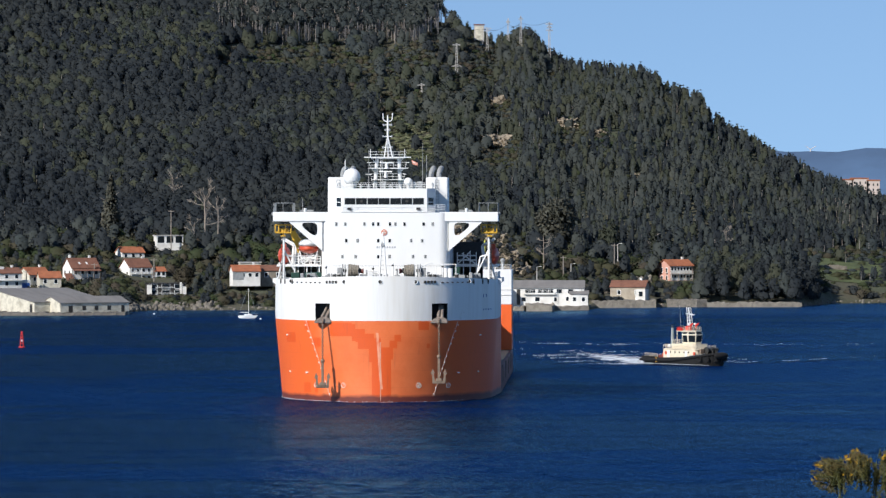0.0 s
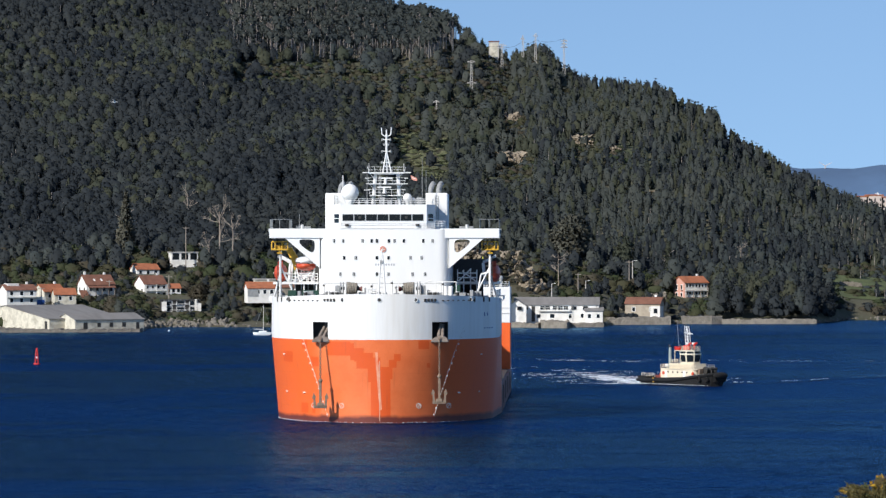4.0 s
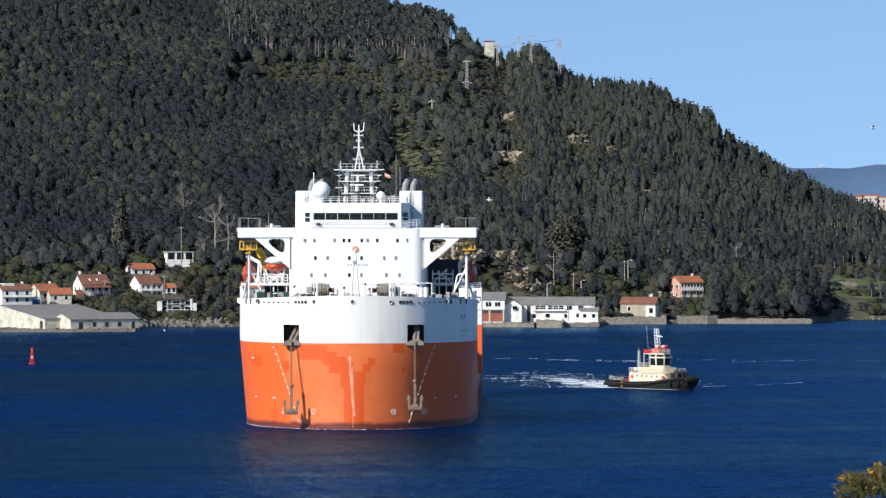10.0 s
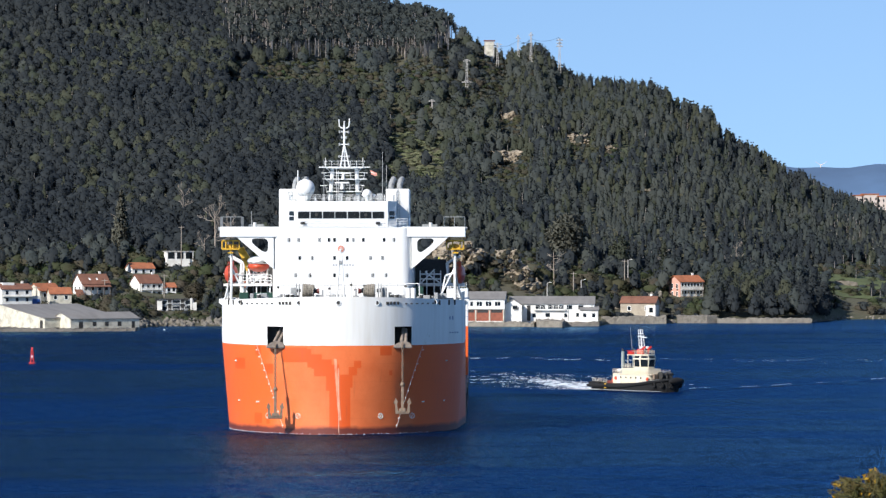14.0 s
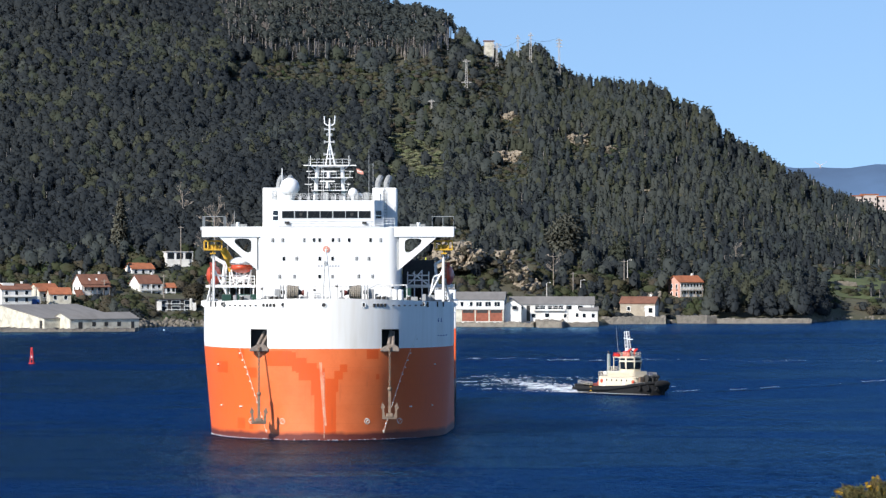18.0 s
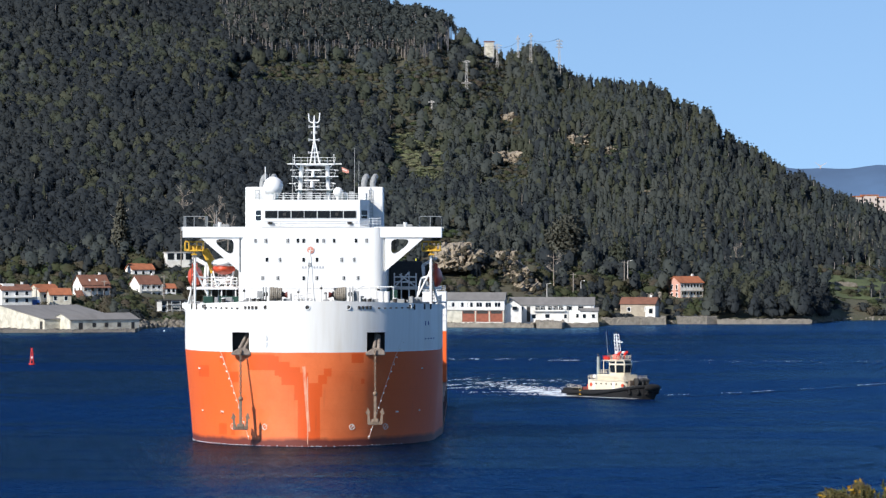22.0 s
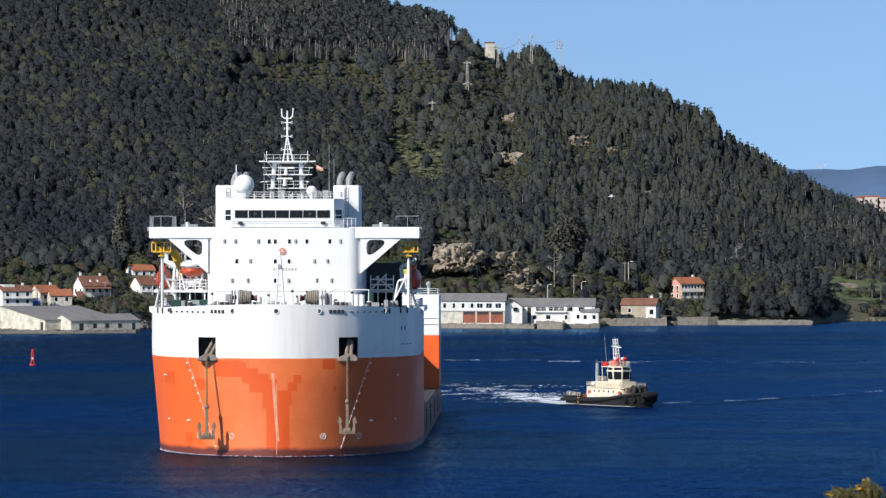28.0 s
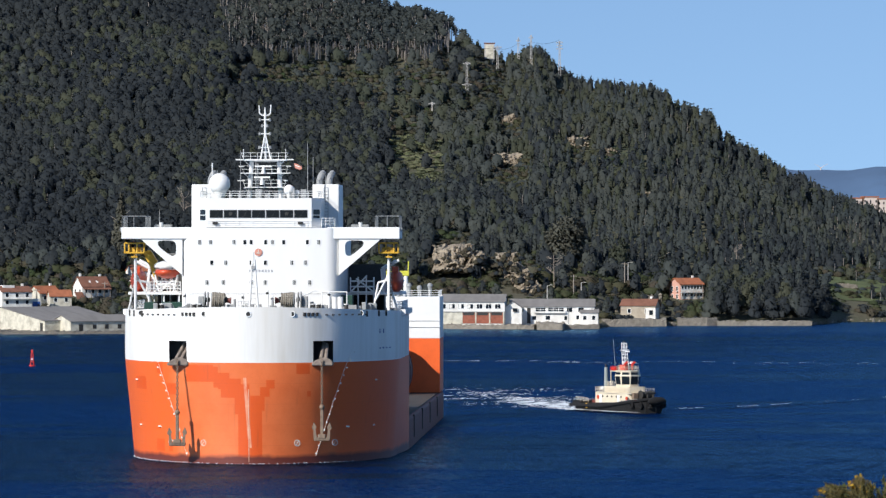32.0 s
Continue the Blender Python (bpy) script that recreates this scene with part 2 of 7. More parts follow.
# ---- mesh helpers ----
def part(name, bm, material, parent=None, label="", smooth=False):
    me = bpy.data.meshes.new(name)
    bm.to_mesh(me)
    bm.free()
    me.materials.append(material if not isinstance(material, str) else M[material])
    if smooth:
        me.shade_smooth()
    ob = new(name, me)
    ob.parent = parent
    if label:
        tagged(ob, label)
    return ob


def thing(name, m, label, category, group="", kind=""):
    ob = new(name)
    ob.matrix_basis = m
    ob.empty_display_size = 0.5
    return tagged(ob, label, category, group, kind)


def box(bm, x0, x1, y0, y1, z0, z1, bevel=0.0):
    r = bmesh.ops.create_cube(bm, size=1, matrix=Matrix.Translation(((x0 + x1) / 2, (y0 + y1) / 2, (z0 + z1) / 2)) @ Matrix.Diagonal((x1 - x0, y1 - y0, z1 - z0, 1)))
    if bevel:
        es = {e for v in r["verts"] for e in v.link_edges}
        bmesh.ops.bevel(bm, geom=list(es), offset=bevel, segments=2, affect="EDGES", profile=0.5)
    return bm


def boxed(*a, bevel=0.0):
    return box(bmesh.new(), *a, bevel=bevel)


def rod(bm, p, q, r0, r1=None, n=6):
    p, q = Vector(p), Vector(q)
    d = q - p
    m = Matrix.Translation((p + q) / 2) @ d.to_track_quat("Z", "Y").to_matrix().to_4x4()
    bmesh.ops.create_cone(bm, cap_ends=True, segments=n, radius1=r0, radius2=r0 if r1 is None else r1, depth=d.length, matrix=m)
    return bm


def rods(pairs, r, n=6):
    bm = bmesh.new()
    for p, q in pairs:
        rod(bm, p, q, r, n=n)
    return bm


def path_rod(points, r, n=8):
    bm = bmesh.new()
    for p, q in zip(points, points[1:]):
        rod(bm, p, q, r, n=n)
    for p in points[1:-1]:
        bmesh.ops.create_icosphere(bm, subdivisions=1, radius=r * 1.02, matrix=Matrix.Translation(p))
    return bm


def tube(points, r, n=8):
    """One bent pipe along a line of points."""
    bm, rings = bmesh.new(), []
    for i, p in enumerate(points):
        way = (points[min(i + 1, len(points) - 1)] - points[max(i - 1, 0)]).normalized()
        a = way.cross(Vector((0, 0, 1))).normalized()
        b = a.cross(way)
        rings.append([bm.verts.new(p + (a * math.cos(t) + b * math.sin(t)) * r) for t in (math.tau * k / n for k in range(n))])
    for u, v in zip(rings, rings[1:]):
        for k in range(n):
            bm.faces.new((u[k], u[(k + 1) % n], v[(k + 1) % n], v[k]))
    bm.faces.new(rings[0])
    bm.faces.new(rings[-1])
    bmesh.ops.recalc_face_normals(bm, faces=bm.faces)
    return bm


def ball(c, r, sub=3, scale=(1, 1, 1)):
    bm = bmesh.new()
    bmesh.ops.create_icosphere(bm, subdivisions=sub, radius=r, matrix=Matrix.Translation(c) @ Matrix.Diagonal((*scale, 1)))
    return bm


def prism(outline, y0, y1, axis="y"):
    """An outline of (a, b) pairs pushed from y0 to y1 along an axis."""
    bm = bmesh.new()
    put = (lambda a, b, c: (a, c, b)) if axis == "y" else ((lambda a, b, c: (c, a, b)) if axis == "x" else (lambda a, b, c: (a, b, c)))
    f = [bm.verts.new(put(a, b, y0)) for a, b in outline]
    k = [bm.verts.new(put(a, b, y1)) for a, b in outline]
    n = len(outline)
    bm.faces.new(f)
    bm.faces.new(k[::-1])
    for i in range(n):
        bm.faces.new((f[i], f[(i + 1) % n], k[(i + 1) % n], k[i]))
    bmesh.ops.recalc_face_normals(bm, faces=bm.faces)
    return bm


def railing(name, points, parent, height=1.1, r=0.035, step=1.5, mat="white", bars=(0.36, 0.68, 1.0)):
    """Posts and three rails along a line of points."""
    bm = bmesh.new()
    for p, q in zip(points, points[1:]):
        p, q = Vector(p), Vector(q)
        n = max(1, round((q - p).length / step))
        for i in range(n + 1):
            a = p.lerp(q, i / n)
            rod(bm, a, a + Vector((0, 0, height)), r, n=4)
        for k in bars:
            rod(bm, p + Vector((0, 0, height * k)), q + Vector((0, 0, height * k)), r, n=4)
    return part(name, bm, mat, parent)


def raw(name, verts, faces, material, parent=None):
    """A large mesh from arrays of corners and of equal-sided faces."""
    verts, faces = np.asarray(verts, np.float32), np.asarray(faces, np.int32)
    me = bpy.data.meshes.new(name)
    me.vertices.add(len(verts))
    me.vertices.foreach_set("co", verts.ravel())
    k = faces.shape[1]
    me.loops.add(faces.size)
    me.loops.foreach_set("vertex_index", faces.ravel())
    me.polygons.add(len(faces))
    me.polygons.foreach_set("loop_start", np.arange(0, faces.size, k, dtype=np.int32))
    me.update(calc_edges=True)
    me.materials.append(M[material])
    ob = new(name, me)
    ob.parent = parent
    return ob


# ---- the lie of the land, in polar terms: side = x / y ----
RIDGE = ((-0.30, 300), (-0.1573, 254), (-0.1042, 221), (-0.0510, 180), (-0.0244, 158), (-0.0112, 147), (-0.0058, 145), (-0.0005, 141), (0.0021, 137), (0.0048, 135.5),
         (0.0088, 130.5), (0.0147, 123.5), (0.0161, 122.7), (0.0214, 128.7), (0.0240, 124.7), (0.0267, 117.2), (0.0314, 111.7), (0.0367, 110.7), (0.0420, 107.7), (0.0486, 104.7),
         (0.0526, 100.7), (0.0546, 94.7), (0.0573, 93.7), (0.0626, 90.7), (0.0652, 82.7), (0.0686, 77.7), (0.0739, 71.7), (0.0792, 64.5), (0.0818, 58.5), (0.0845, 58.5),
         (0.0885, 52.5), (0.0925, 48.5), (0.0965, 45.5), (0.1004, 43), (0.1042, 41), (0.1217, 37), (0.30, 12))
SHORE = ((-0.30, 1500), (-0.11, 1490), (-0.075, 1500), (-0.066, 1552), (-0.02, 1556), (0.0, 1554), (0.012, 1554), (0.036, 1558), (0.039, 1598), (0.055, 1616), (0.086, 1622), (0.094, 1690), (0.105, 1700), (0.30, 1800))


def lerp_table(table, v):
    return np.interp(v, [a for a, _ in table], [b for _, b in table])


def ridge_at(side):
    return np.interp(side, [-0.3, -0.1, 0.02, 0.1, 0.3], [2400, 2400, 2250, 2000, 2000])


def land(side, d):
    """Height of the ground at a bearing and distance."""
    side, d = np.asarray(side, float), np.asarray(d, float)
    d0, dr, zr = lerp_table(SHORE, side), ridge_at(side), lerp_table(RIDGE, side)
    knee = np.interp(side, [-0.3, 0.03, 0.055, 0.3], [1725, 1725, 1750, 1950])
    zk = np.minimum(np.interp(side, [-0.3, -0.06, 0.0, 0.03, 0.06, 0.1, 0.3], [22, 22, 20, 17, 15, 14, 8]), zr)
    low = np.interp((d - d0) / (knee - d0), [-0.3, -0.02, 0.0, 0.12, 0.4, 1.0], [-6, -1.5, 0.4, 2.4, 6.5, 1.0]) 
    t = np.clip((d - d0) / (knee - d0), 0, 1)
    low = np.where(t < 0.4, low, 6.5 + (zk - 6.5) * (t - 0.4) / 0.6)
    s = np.clip((d - knee) / (dr - knee), 0, 1)
    hill = zk + (zr - zk) * (0.85 * s + 0.15 * s * s)
    past = np.clip((d - dr) / 900, 0, 1)
    z = np.where(d < knee, low, np.where(d < dr, hill, zr - (zr - 8) * (3 * past ** 2 - 2 * past ** 3)))
    z = np.where((side > -0.006) & (side < 0.0375) & (d < 1612), np.minimum(z, 1.35), z)
    x = side * d
    roll = np.sin(x / 31 + d / 83) * 2.2 + np.sin(x / 17 - d / 57 + 1.7) * 1.3 + np.sin(x / 70 + 0.6) * 2.0
    return z + roll * np.clip((d - knee + 20) / 120, 0, 1) * np.clip((dr + 100 - d) / 100, 0, 1)


def build_land():
    sides = np.concatenate([np.linspace(-0.3, -0.125, 30), np.linspace(-0.12, 0.12, 340), np.linspace(0.125, 0.3, 30)])
    steps = np.concatenate([np.linspace(-0.3, 1, 40)[:-1], np.linspace(1, 2, 90), np.linspace(2.05, 3.0, 20)])
    S, K = np.meshgrid(sides, steps)
    d0, dr = lerp_table(SHORE, S), ridge_at(S)
    knee = np.interp(S, [-0.3, 0.03, 0.055, 0.3], [1725, 1725, 1750, 1950])
    D = np.where(K < 1, d0 + (knee - d0) * K, np.where(K < 2, knee + (dr - knee) * (K - 1), dr + 1400 * (K - 2)))
    V = np.stack([S * D, D, land(S, D)], -1).reshape(-1, 3)
    n, m = S.shape
    i = np.arange(n * m).reshape(n, m)
    F = np.stack([i[:-1, :-1], i[:-1, 1:], i[1:, 1:], i[1:, :-1]], -1).reshape(-1, 4)
    ob = raw("ground", V, F, "earth")
    ob.data.shade_smooth()
    return tagged(ob, "steep wooded hillside of dark soil above the shore", "hillside", kind="structure")


build_land()


def build_sea():
    """One sheet: real short waves in the channel, flat beyond, out to the horizon."""
    rng = np.random.RandomState(3)
    ys = [430.0]
    while ys[-1] < 1760:
        ys.append(ys[-1] + 0.85 + (ys[-1] - 430) * 0.0021)
    ys = np.array(ys)
    us = np.linspace(-0.118, 0.118, 200)
    Y, U = np.meshgrid(ys, us, indexing="ij")
    X = U * Y
    Z = np.zeros_like(X)
    for k in range(46):
        lam = 1.0 * 1.045 ** k
        a = rng.normal(0.9, 0.55)
        kx, ky = math.cos(a) * math.tau / lam, math.sin(a) * math.tau / lam
        ph = kx * X + ky * Y + rng.uniform(0, math.tau)
        env = 0.6 + 0.4 * np.sin(X * rng.uniform(0.01, 0.05) + Y * rng.uniform(0.01, 0.04) + rng.uniform(0, 6))
        Z += 0.0060 * lam * env * np.sin(ph)
    gust = 0.8 + 0.3 * np.sin(X / 47 + np.sin(Y / 61) * 1.3) * np.sin(Y / 83 + 0.7)
    edge = np.clip((0.118 - np.abs(U)) / 0.006, 0, 1) * np.clip((Y - 430) / 20, 0, 1) * np.clip((1760 - Y) / 40, 0, 1)
    Z *= gust * edge * np.interp(Y, [1400, 1500], [1.0, 0.15])
    n, m = X.shape
    V = np.stack([X, Y, Z], -1).reshape(-1, 3)
    i = np.arange(n * m).reshape(n, m)
    F = np.stack([i[:-1, :-1], i[:-1, 1:], i[1:, 1:], i[1:, :-1]], -1).reshape(-1, 4)
    far = np.array([(-4900, -4900, 0), (4900, -4900, 0), (4900, 4900, 0), (-4900, 4900, 0)], float)
    c = [i[0, 0], i[0, -1], i[-1, -1], i[-1, 0]]
    o = n * m + np.arange(4)
    rim = [[o[k], o[(k + 1) % 4], c[(k + 1) % 4], c[k]] for k in range(4)]
    ob = raw("water", np.concatenate([V, far]), np.concatenate([F, rim]), "sea")
    ob.data.shade_smooth()
    return tagged(ob, "dark blue rippled sea water of the inlet", "water", kind="structure")


build_sea()


# ---- the ship: bow towards the camera, x across, y aft, z = 0 at the waterline ----
DECK_Z, EDGE_Z = 20.9, 14.2
POCKET = (0.445, 0.578, 14.2, 17.2)      # share of the half beam from, to; height from, to


def half_beam(z):
    return 18.9 + 1.1 * min(1, max(0, z / 15))


def bow_y(x, z):
    """How far aft of the stem the shell lies."""
    b = half_beam(z)
    u = min(1.0, abs(x) / b)
    crease = 0.07 * min(abs(x), 7.0) * min(1, max(0, (13 - z) / 8))
    return crease - 0.05 * z + (21 + 0.18 * z + 4 * min(1, max(0, (14 - z) / 14))) * (1 - (1 - u ** (1.95 + 0.4 * min(1, max(0, (z - 4) / 14)))) ** 0.56)


def sheer(x):
    return 22.0 - 0.8 * (abs(x) / 20) ** 2


def shell(zs, aft, top=None):
    """The bow's plating between heights, out to a transverse bulkhead at aft."""
    us = sorted([math.sin(math.pi / 2 * k / 26) for k in range(-26, 27)] + [s * e for s in (-1, 1) for e in POCKET[:2]])
    bm = bmesh.new()
    rows = []
    for i, z in enumerate(zs):
        b = half_beam(z)
        m = 0.45 * b + 0.55 * 20.0
        ring = [(-20.0, aft)] + [(-m, 37.0)] + [(u * b, bow_y(u * b, z)) for u in us] + [(m, 37.0), (20.0, aft)]
        rows.append([bm.verts.new((x, y, min(z, 99) if not (top and i == len(zs) - 1) else top(x))) for x, y in ring])
    for j, (a, b) in enumerate(zip(rows, rows[1:])):
        for i in range(len(a) - 1):
            mid = abs(us[i - 2] + us[i - 1]) / 2 if 2 <= i < len(us) + 1 else 2
            if POCKET[0] < mid < POCKET[1] and zs[j] >= POCKET[2] and zs[j + 1] <= POCKET[3]:
                continue                                   # left open for the anchor pockets
            bm.faces.new((a[i], a[i + 1], b[i + 1], b[i]))
    for r in rows[:1] + rows[-1:]:
        if not (top and r is rows[-1]):
            bm.faces.new(r)
    for a, b in zip(rows, rows[1:]):
        bm.faces.new((a[-1], a[0], b[0], b[-1]))
    bmesh.ops.recalc_face_normals(bm, faces=bm.faces)
    return bm


def rounded(x0, x1, y0, y1, r, n=6):
    """An outline with rounded front corners (at y0)."""
    out = [(x1, y1), (x0, y1)]
    out += [(x0 + r - r * math.cos(a), y0 + r - r * math.sin(a)) for a in (math.pi / 2 * k / n for k in range(n + 1))]
    out += [(x1 - r + r * math.sin(a), y0 + r - r * math.cos(a)) for a in (math.pi / 2 * k / n for k in range(n + 1))]
    return out


def window(parent, x, y, z, w, h, frame_mat="grey", name="window", t=0.07):
    """A framed pane in a wall that faces -y."""
    bm = bmesh.new()
    for a in ((x - w / 2 - t, x - w / 2, z - h / 2 - t, z + h / 2 + t), (x + w / 2, x + w / 2 + t, z - h / 2 - t, z + h / 2 + t),
              (x - w / 2, x + w / 2, z + h / 2, z + h / 2 + t), (x - w / 2, x + w / 2, z - h / 2 - t, z - h / 2)):
        box(bm, a[0], a[1], y - 0.06, y + 0.02, a[2], a[3])
    wdw = part(name, bm, frame_mat, parent)
    part("pane", boxed(x - w / 2, x + w / 2, y - 0.03, y + 0.02, z - h / 2, z + h / 2), "glass", wdw)
    return wdw


def chain(name, parent, x, y, z0, z1, size=0.42):
    bm = bmesh.new()
    n = int((z1 - z0) / (size * 0.72))
    for i in range(n):
        z = z1 - (i + 0.5) * (z1 - z0) / n
        m = Matrix.Translation((x, y, z)) @ Euler((0, 0, math.pi / 2 * (i % 2) + 0.4)).to_matrix().to_4x4()
        pts = [(size * 0.3 * math.cos(a), 0, size * 0.55 * math.sin(a)) for a in (math.tau * k / 8 for k in range(8))]
        for p, q in zip(pts, pts[1:] + pts[:1]):
            rod(bm, m @ Vector(p), m @ Vector(q), size * 0.11, n=4)
    return part(name, bm, "rust", parent, "rust-brown anchor chain")


def anchor(parent, x, y, z):
    """Stockless anchor hanging from its chain; z is the crown."""
    bm = bmesh.new()
    box(bm, x - 0.22, x + 0.22, y - 0.18, y + 0.18, z + 0.3, z + 4.4, bevel=0.06)
    box(bm, x - 1.15, x + 1.15, y - 0.4, y + 0.4, z - 0.2, z + 0.35, bevel=0.14)
    box(bm, x - 0.55, x + 0.55, y - 0.5, y + 0.45, z + 0.1, z + 0.75, bevel=0.14)
    for s in (-1, 1):
        arm = prism([(x + s * 0.62, z + 0.1), (x + s * 1.15, z + 0.1), (x + s * 1.16, z + 1.35), (x + s * 1.42, z + 1.55), (x + s * 1.12, z + 2.45), (x + s * 0.72, z + 1.75), (x + s * 0.86, z + 1.5), (x + s * 0.80, z + 0.9)], y - 0.42, y - 0.12)
        me = bpy.data.meshes.new("arm")
        arm.to_mesh(me)
        arm.free()
        bm.from_mesh(me)
        bpy.data.meshes.remove(me)
    a = part("anchor", bm, "rust", parent, "rusty stockless bow anchor hanging on its chain")
    bm = bmesh.new()
    bmesh.ops.create_icosphere(bm, subdivisions=2, radius=0.38, matrix=Matrix.Translation((x, y, z + 4.5)))
    part("shackle", bm, "rust", a)
    return a


def winch(parent, x, y, flip):
    """Mooring winch: flanged drums wound with rope, a geared end, a motor and a base frame."""
    z = DECK_Z + 1.95
    base = part("winch_base", boxed(x - 2.5, x + 2.5, y - 0.8, y + 0.8, DECK_Z, DECK_Z + 0.5, bevel=0.05), "green", parent)
    for k in range(4):
        part("bearing", boxed(x - 2.3 + 1.5 * k, x - 2.05 + 1.5 * k, y - 0.55, y + 0.55, DECK_Z + 0.5, z + 0.1, bevel=0.05), "grey", base)
    a = x - 1.95 * flip
    for dx, r in ((0.0, 1.18), (0.42, 1.12), (1.0, 1.05)):
        fl = part("flange", rod(bmesh.new(), (a + dx * flip, y, z), (a + (dx + 0.12) * flip, y, z), r, n=24), "grey", base)
        part("hub", rod(bmesh.new(), (a + dx * flip, y - 0.02, z), (a + (dx + 0.3) * flip, y - 0.02, z), 0.3, n=12), "iron", fl)
    for k in range(6):
        r = 0.98 - 0.035 * k + 0.04 * (k % 2)
        c = a + (1.25 + 0.3 * k) * flip
        bm = bmesh.new()
        ring = [Vector((c + 0.05 * math.sin(3 * t), y + r * math.cos(t), z + r * math.sin(t))) for t in (math.tau * j / 20 for j in range(21))]
        for p, q in zip(ring, ring[1:]):
            rod(bm, p, q, 0.17, n=6)
        part("rope_coil", bm, "rope", base, "turn of thick grey mooring rope")
    part("drum", rod(bmesh.new(), (a + 1.1 * flip, y, z), (a + 3.2 * flip, y, z), 0.62, 0.4, 16), "iron", base)
    part("warping_end", rod(bmesh.new(), (a + 3.2 * flip, y, z - 0.1), (a + 3.75 * flip, y, z - 0.1), 0.3, 0.48, 14), "maroon", base, "dark red warping end")
    part("motor", boxed(min(a - 0.9 * flip, a - 0.1 * flip), max(a - 0.9 * flip, a - 0.1 * flip), y - 0.5, y + 0.5, DECK_Z + 0.4, z + 0.5, bevel=0.12), "grey", base)


def lifeboat(parent, x, y, z, length, w, h, name="lifeboat"):
    bm = ball((x, y, z), 1, 3, (w / 2, length / 2, h / 2))
    for v in bm.verts:
        if v.co.z > z + h * 0.28:
            v.co.z = z + h * 0.28 + (v.co.z - z - h * 0.28) * 0.8
    b = part(name, bm, "boat", parent, "orange enclosed lifeboat in its davit", smooth=True)
    part("fender_strip", rods([((x - w * 0.51 * s, y - length * 0.2, z), (x - w * 0.51 * s, y + length * 0.2, z)) for s in (-1, 1)], 0.08), "white", b)
    part("hatch", boxed(x - w * 0.2, x + w * 0.2, y - length * 0.3, y - length * 0.1, z + h * 0.32, z + h * 0.6, bevel=0.08), "boat", b)
    return b


def build_ship():
    ship = thing("heavy_lift_ship", pose(0, 0, 0), "white and orange heavy-lift ship with high bow under way", "ship")
    low = part("hull", shell([-2.5, 0, 1, 3, 5, 7, 9, 11, 13, EDGE_Z], 46), "orange", ship, "orange lower hull with darker squarish touch-up patches", smooth=False)
    low.data.shade_smooth()
    up = part("forecastle", shell([EDGE_Z, 15.7, 17.2, 18.6, 20, 21.4], 46, sheer), "bow_white", ship, "white upper bow plating with bulwark")
    up.data.shade_smooth()
    for ob in (low, up):
        ob.data.set_sharp_from_angle(angle=radians(35))
    # forecastle deck inside the bulwark
    us = [math.sin(math.pi / 2 * k / 14) for k in range(-14, 15)]
    part("foredeck", prism([(-19.4, 45.8), (19.4, 45.8)][::-1] + [(u * 19.4, bow_y(u * 19.6, 20) + 0.4) for u in us], DECK_Z - 0.3, DECK_Z, "z"), "deck", ship)
    # cargo hull and deck
    part("cargo_hull", boxed(-20, 20, 46, 164, -2.5, 4.7, bevel=0.5), "maroon", ship, "dark red low cargo hull amidships and aft")
    for y in range(60, 150, 26):
        for s in (-1, 1):
            part("hull_fender", boxed(s * 20 - 0.12, s * 20 + 0.12, y, y + 0.35, 1.2, 4.6), "iron", ship)
    part("cargo_deck", boxed(-19.6, 19.6, 46.2, 163.6, 4.70, 4.85), "deck", ship, "rust-stained steel cargo deck, its colour darkened for shade")
    # stern buoyancy towers
    for s in (-1, 1):
        x0, x1 = (8.6, 20.0) if s > 0 else (-20.0, -8.6)
        tw = part("buoyancy_tower", boxed(x0, x1, 150, 163, EDGE_Z + 0.1, 21.6, bevel=0.12), "white", ship, "white buoyancy tower on the stern")
        part("tower_band", boxed(x0, x1, 150, 163, 4.85, EDGE_Z + 0.1, bevel=0.08), "plain_orange", tw, "bright orange band of the tower")
        bm = bmesh.new()
        for z in (16.3, 17.4):
            box(bm, x0, x1, 149.86, 150.0, z, z + 0.16)
        part("rubbing_strip", bm, "white", tw)
        for k in range(12):
            part("draught_mark", boxed(x0 + 5.2, x0 + 5.7, 149.93, 150.0, 5.4 + k * 1.0, 5.75 + k * 1.0), "pale_mark", tw)
        railing("railing", [(x0 + 0.3, 150.3, 21.6), (x1 - 0.3, 150.3, 21.6), (x1 - 0.3, 162.7, 21.6)], tw)
        for q in range(4):
            bm = bmesh.new()
            rod(bm, (x0 + 4 + q * 1.8, 152 + q, 21.6), (x0 + 4 + q * 1.8, 152 + q, 23.0 + 0.4 * (q % 2)), 0.35, n=10)
            bmesh.ops.create_icosphere(bm, subdivisions=2, radius=0.5, matrix=Matrix.Translation((x0 + 4 + q * 1.8, 152 + q, 23.1 + 0.4 * (q % 2))))
            part("vent", bm, "grey", tw)
        bm = bmesh.new()
        cx = x0 + 2.6 if s > 0 else x1 - 2.6
        rod(bm, (cx + 2.6, 154, 21.6), (cx + 2.6, 154, 25.6), 0.4, n=10)
        part("crane_post", bm, "white", tw)
        bm = bmesh.new()
        box(bm, cx - 2.2, cx + 3.2, 153.6, 154.4, 25.2, 26.1, bevel=0.1)
        box(bm, cx - 2.4, cx + 0.2, 153.5, 154.5, 24.6, 25.5, bevel=0.1)
        rod(bm, (cx + 3.0, 154, 25.5), (cx + 3.1, 154, 27.8), 0.12)
        part("crane_jib", bm, "lime", tw, "yellow-green deck crane jib")

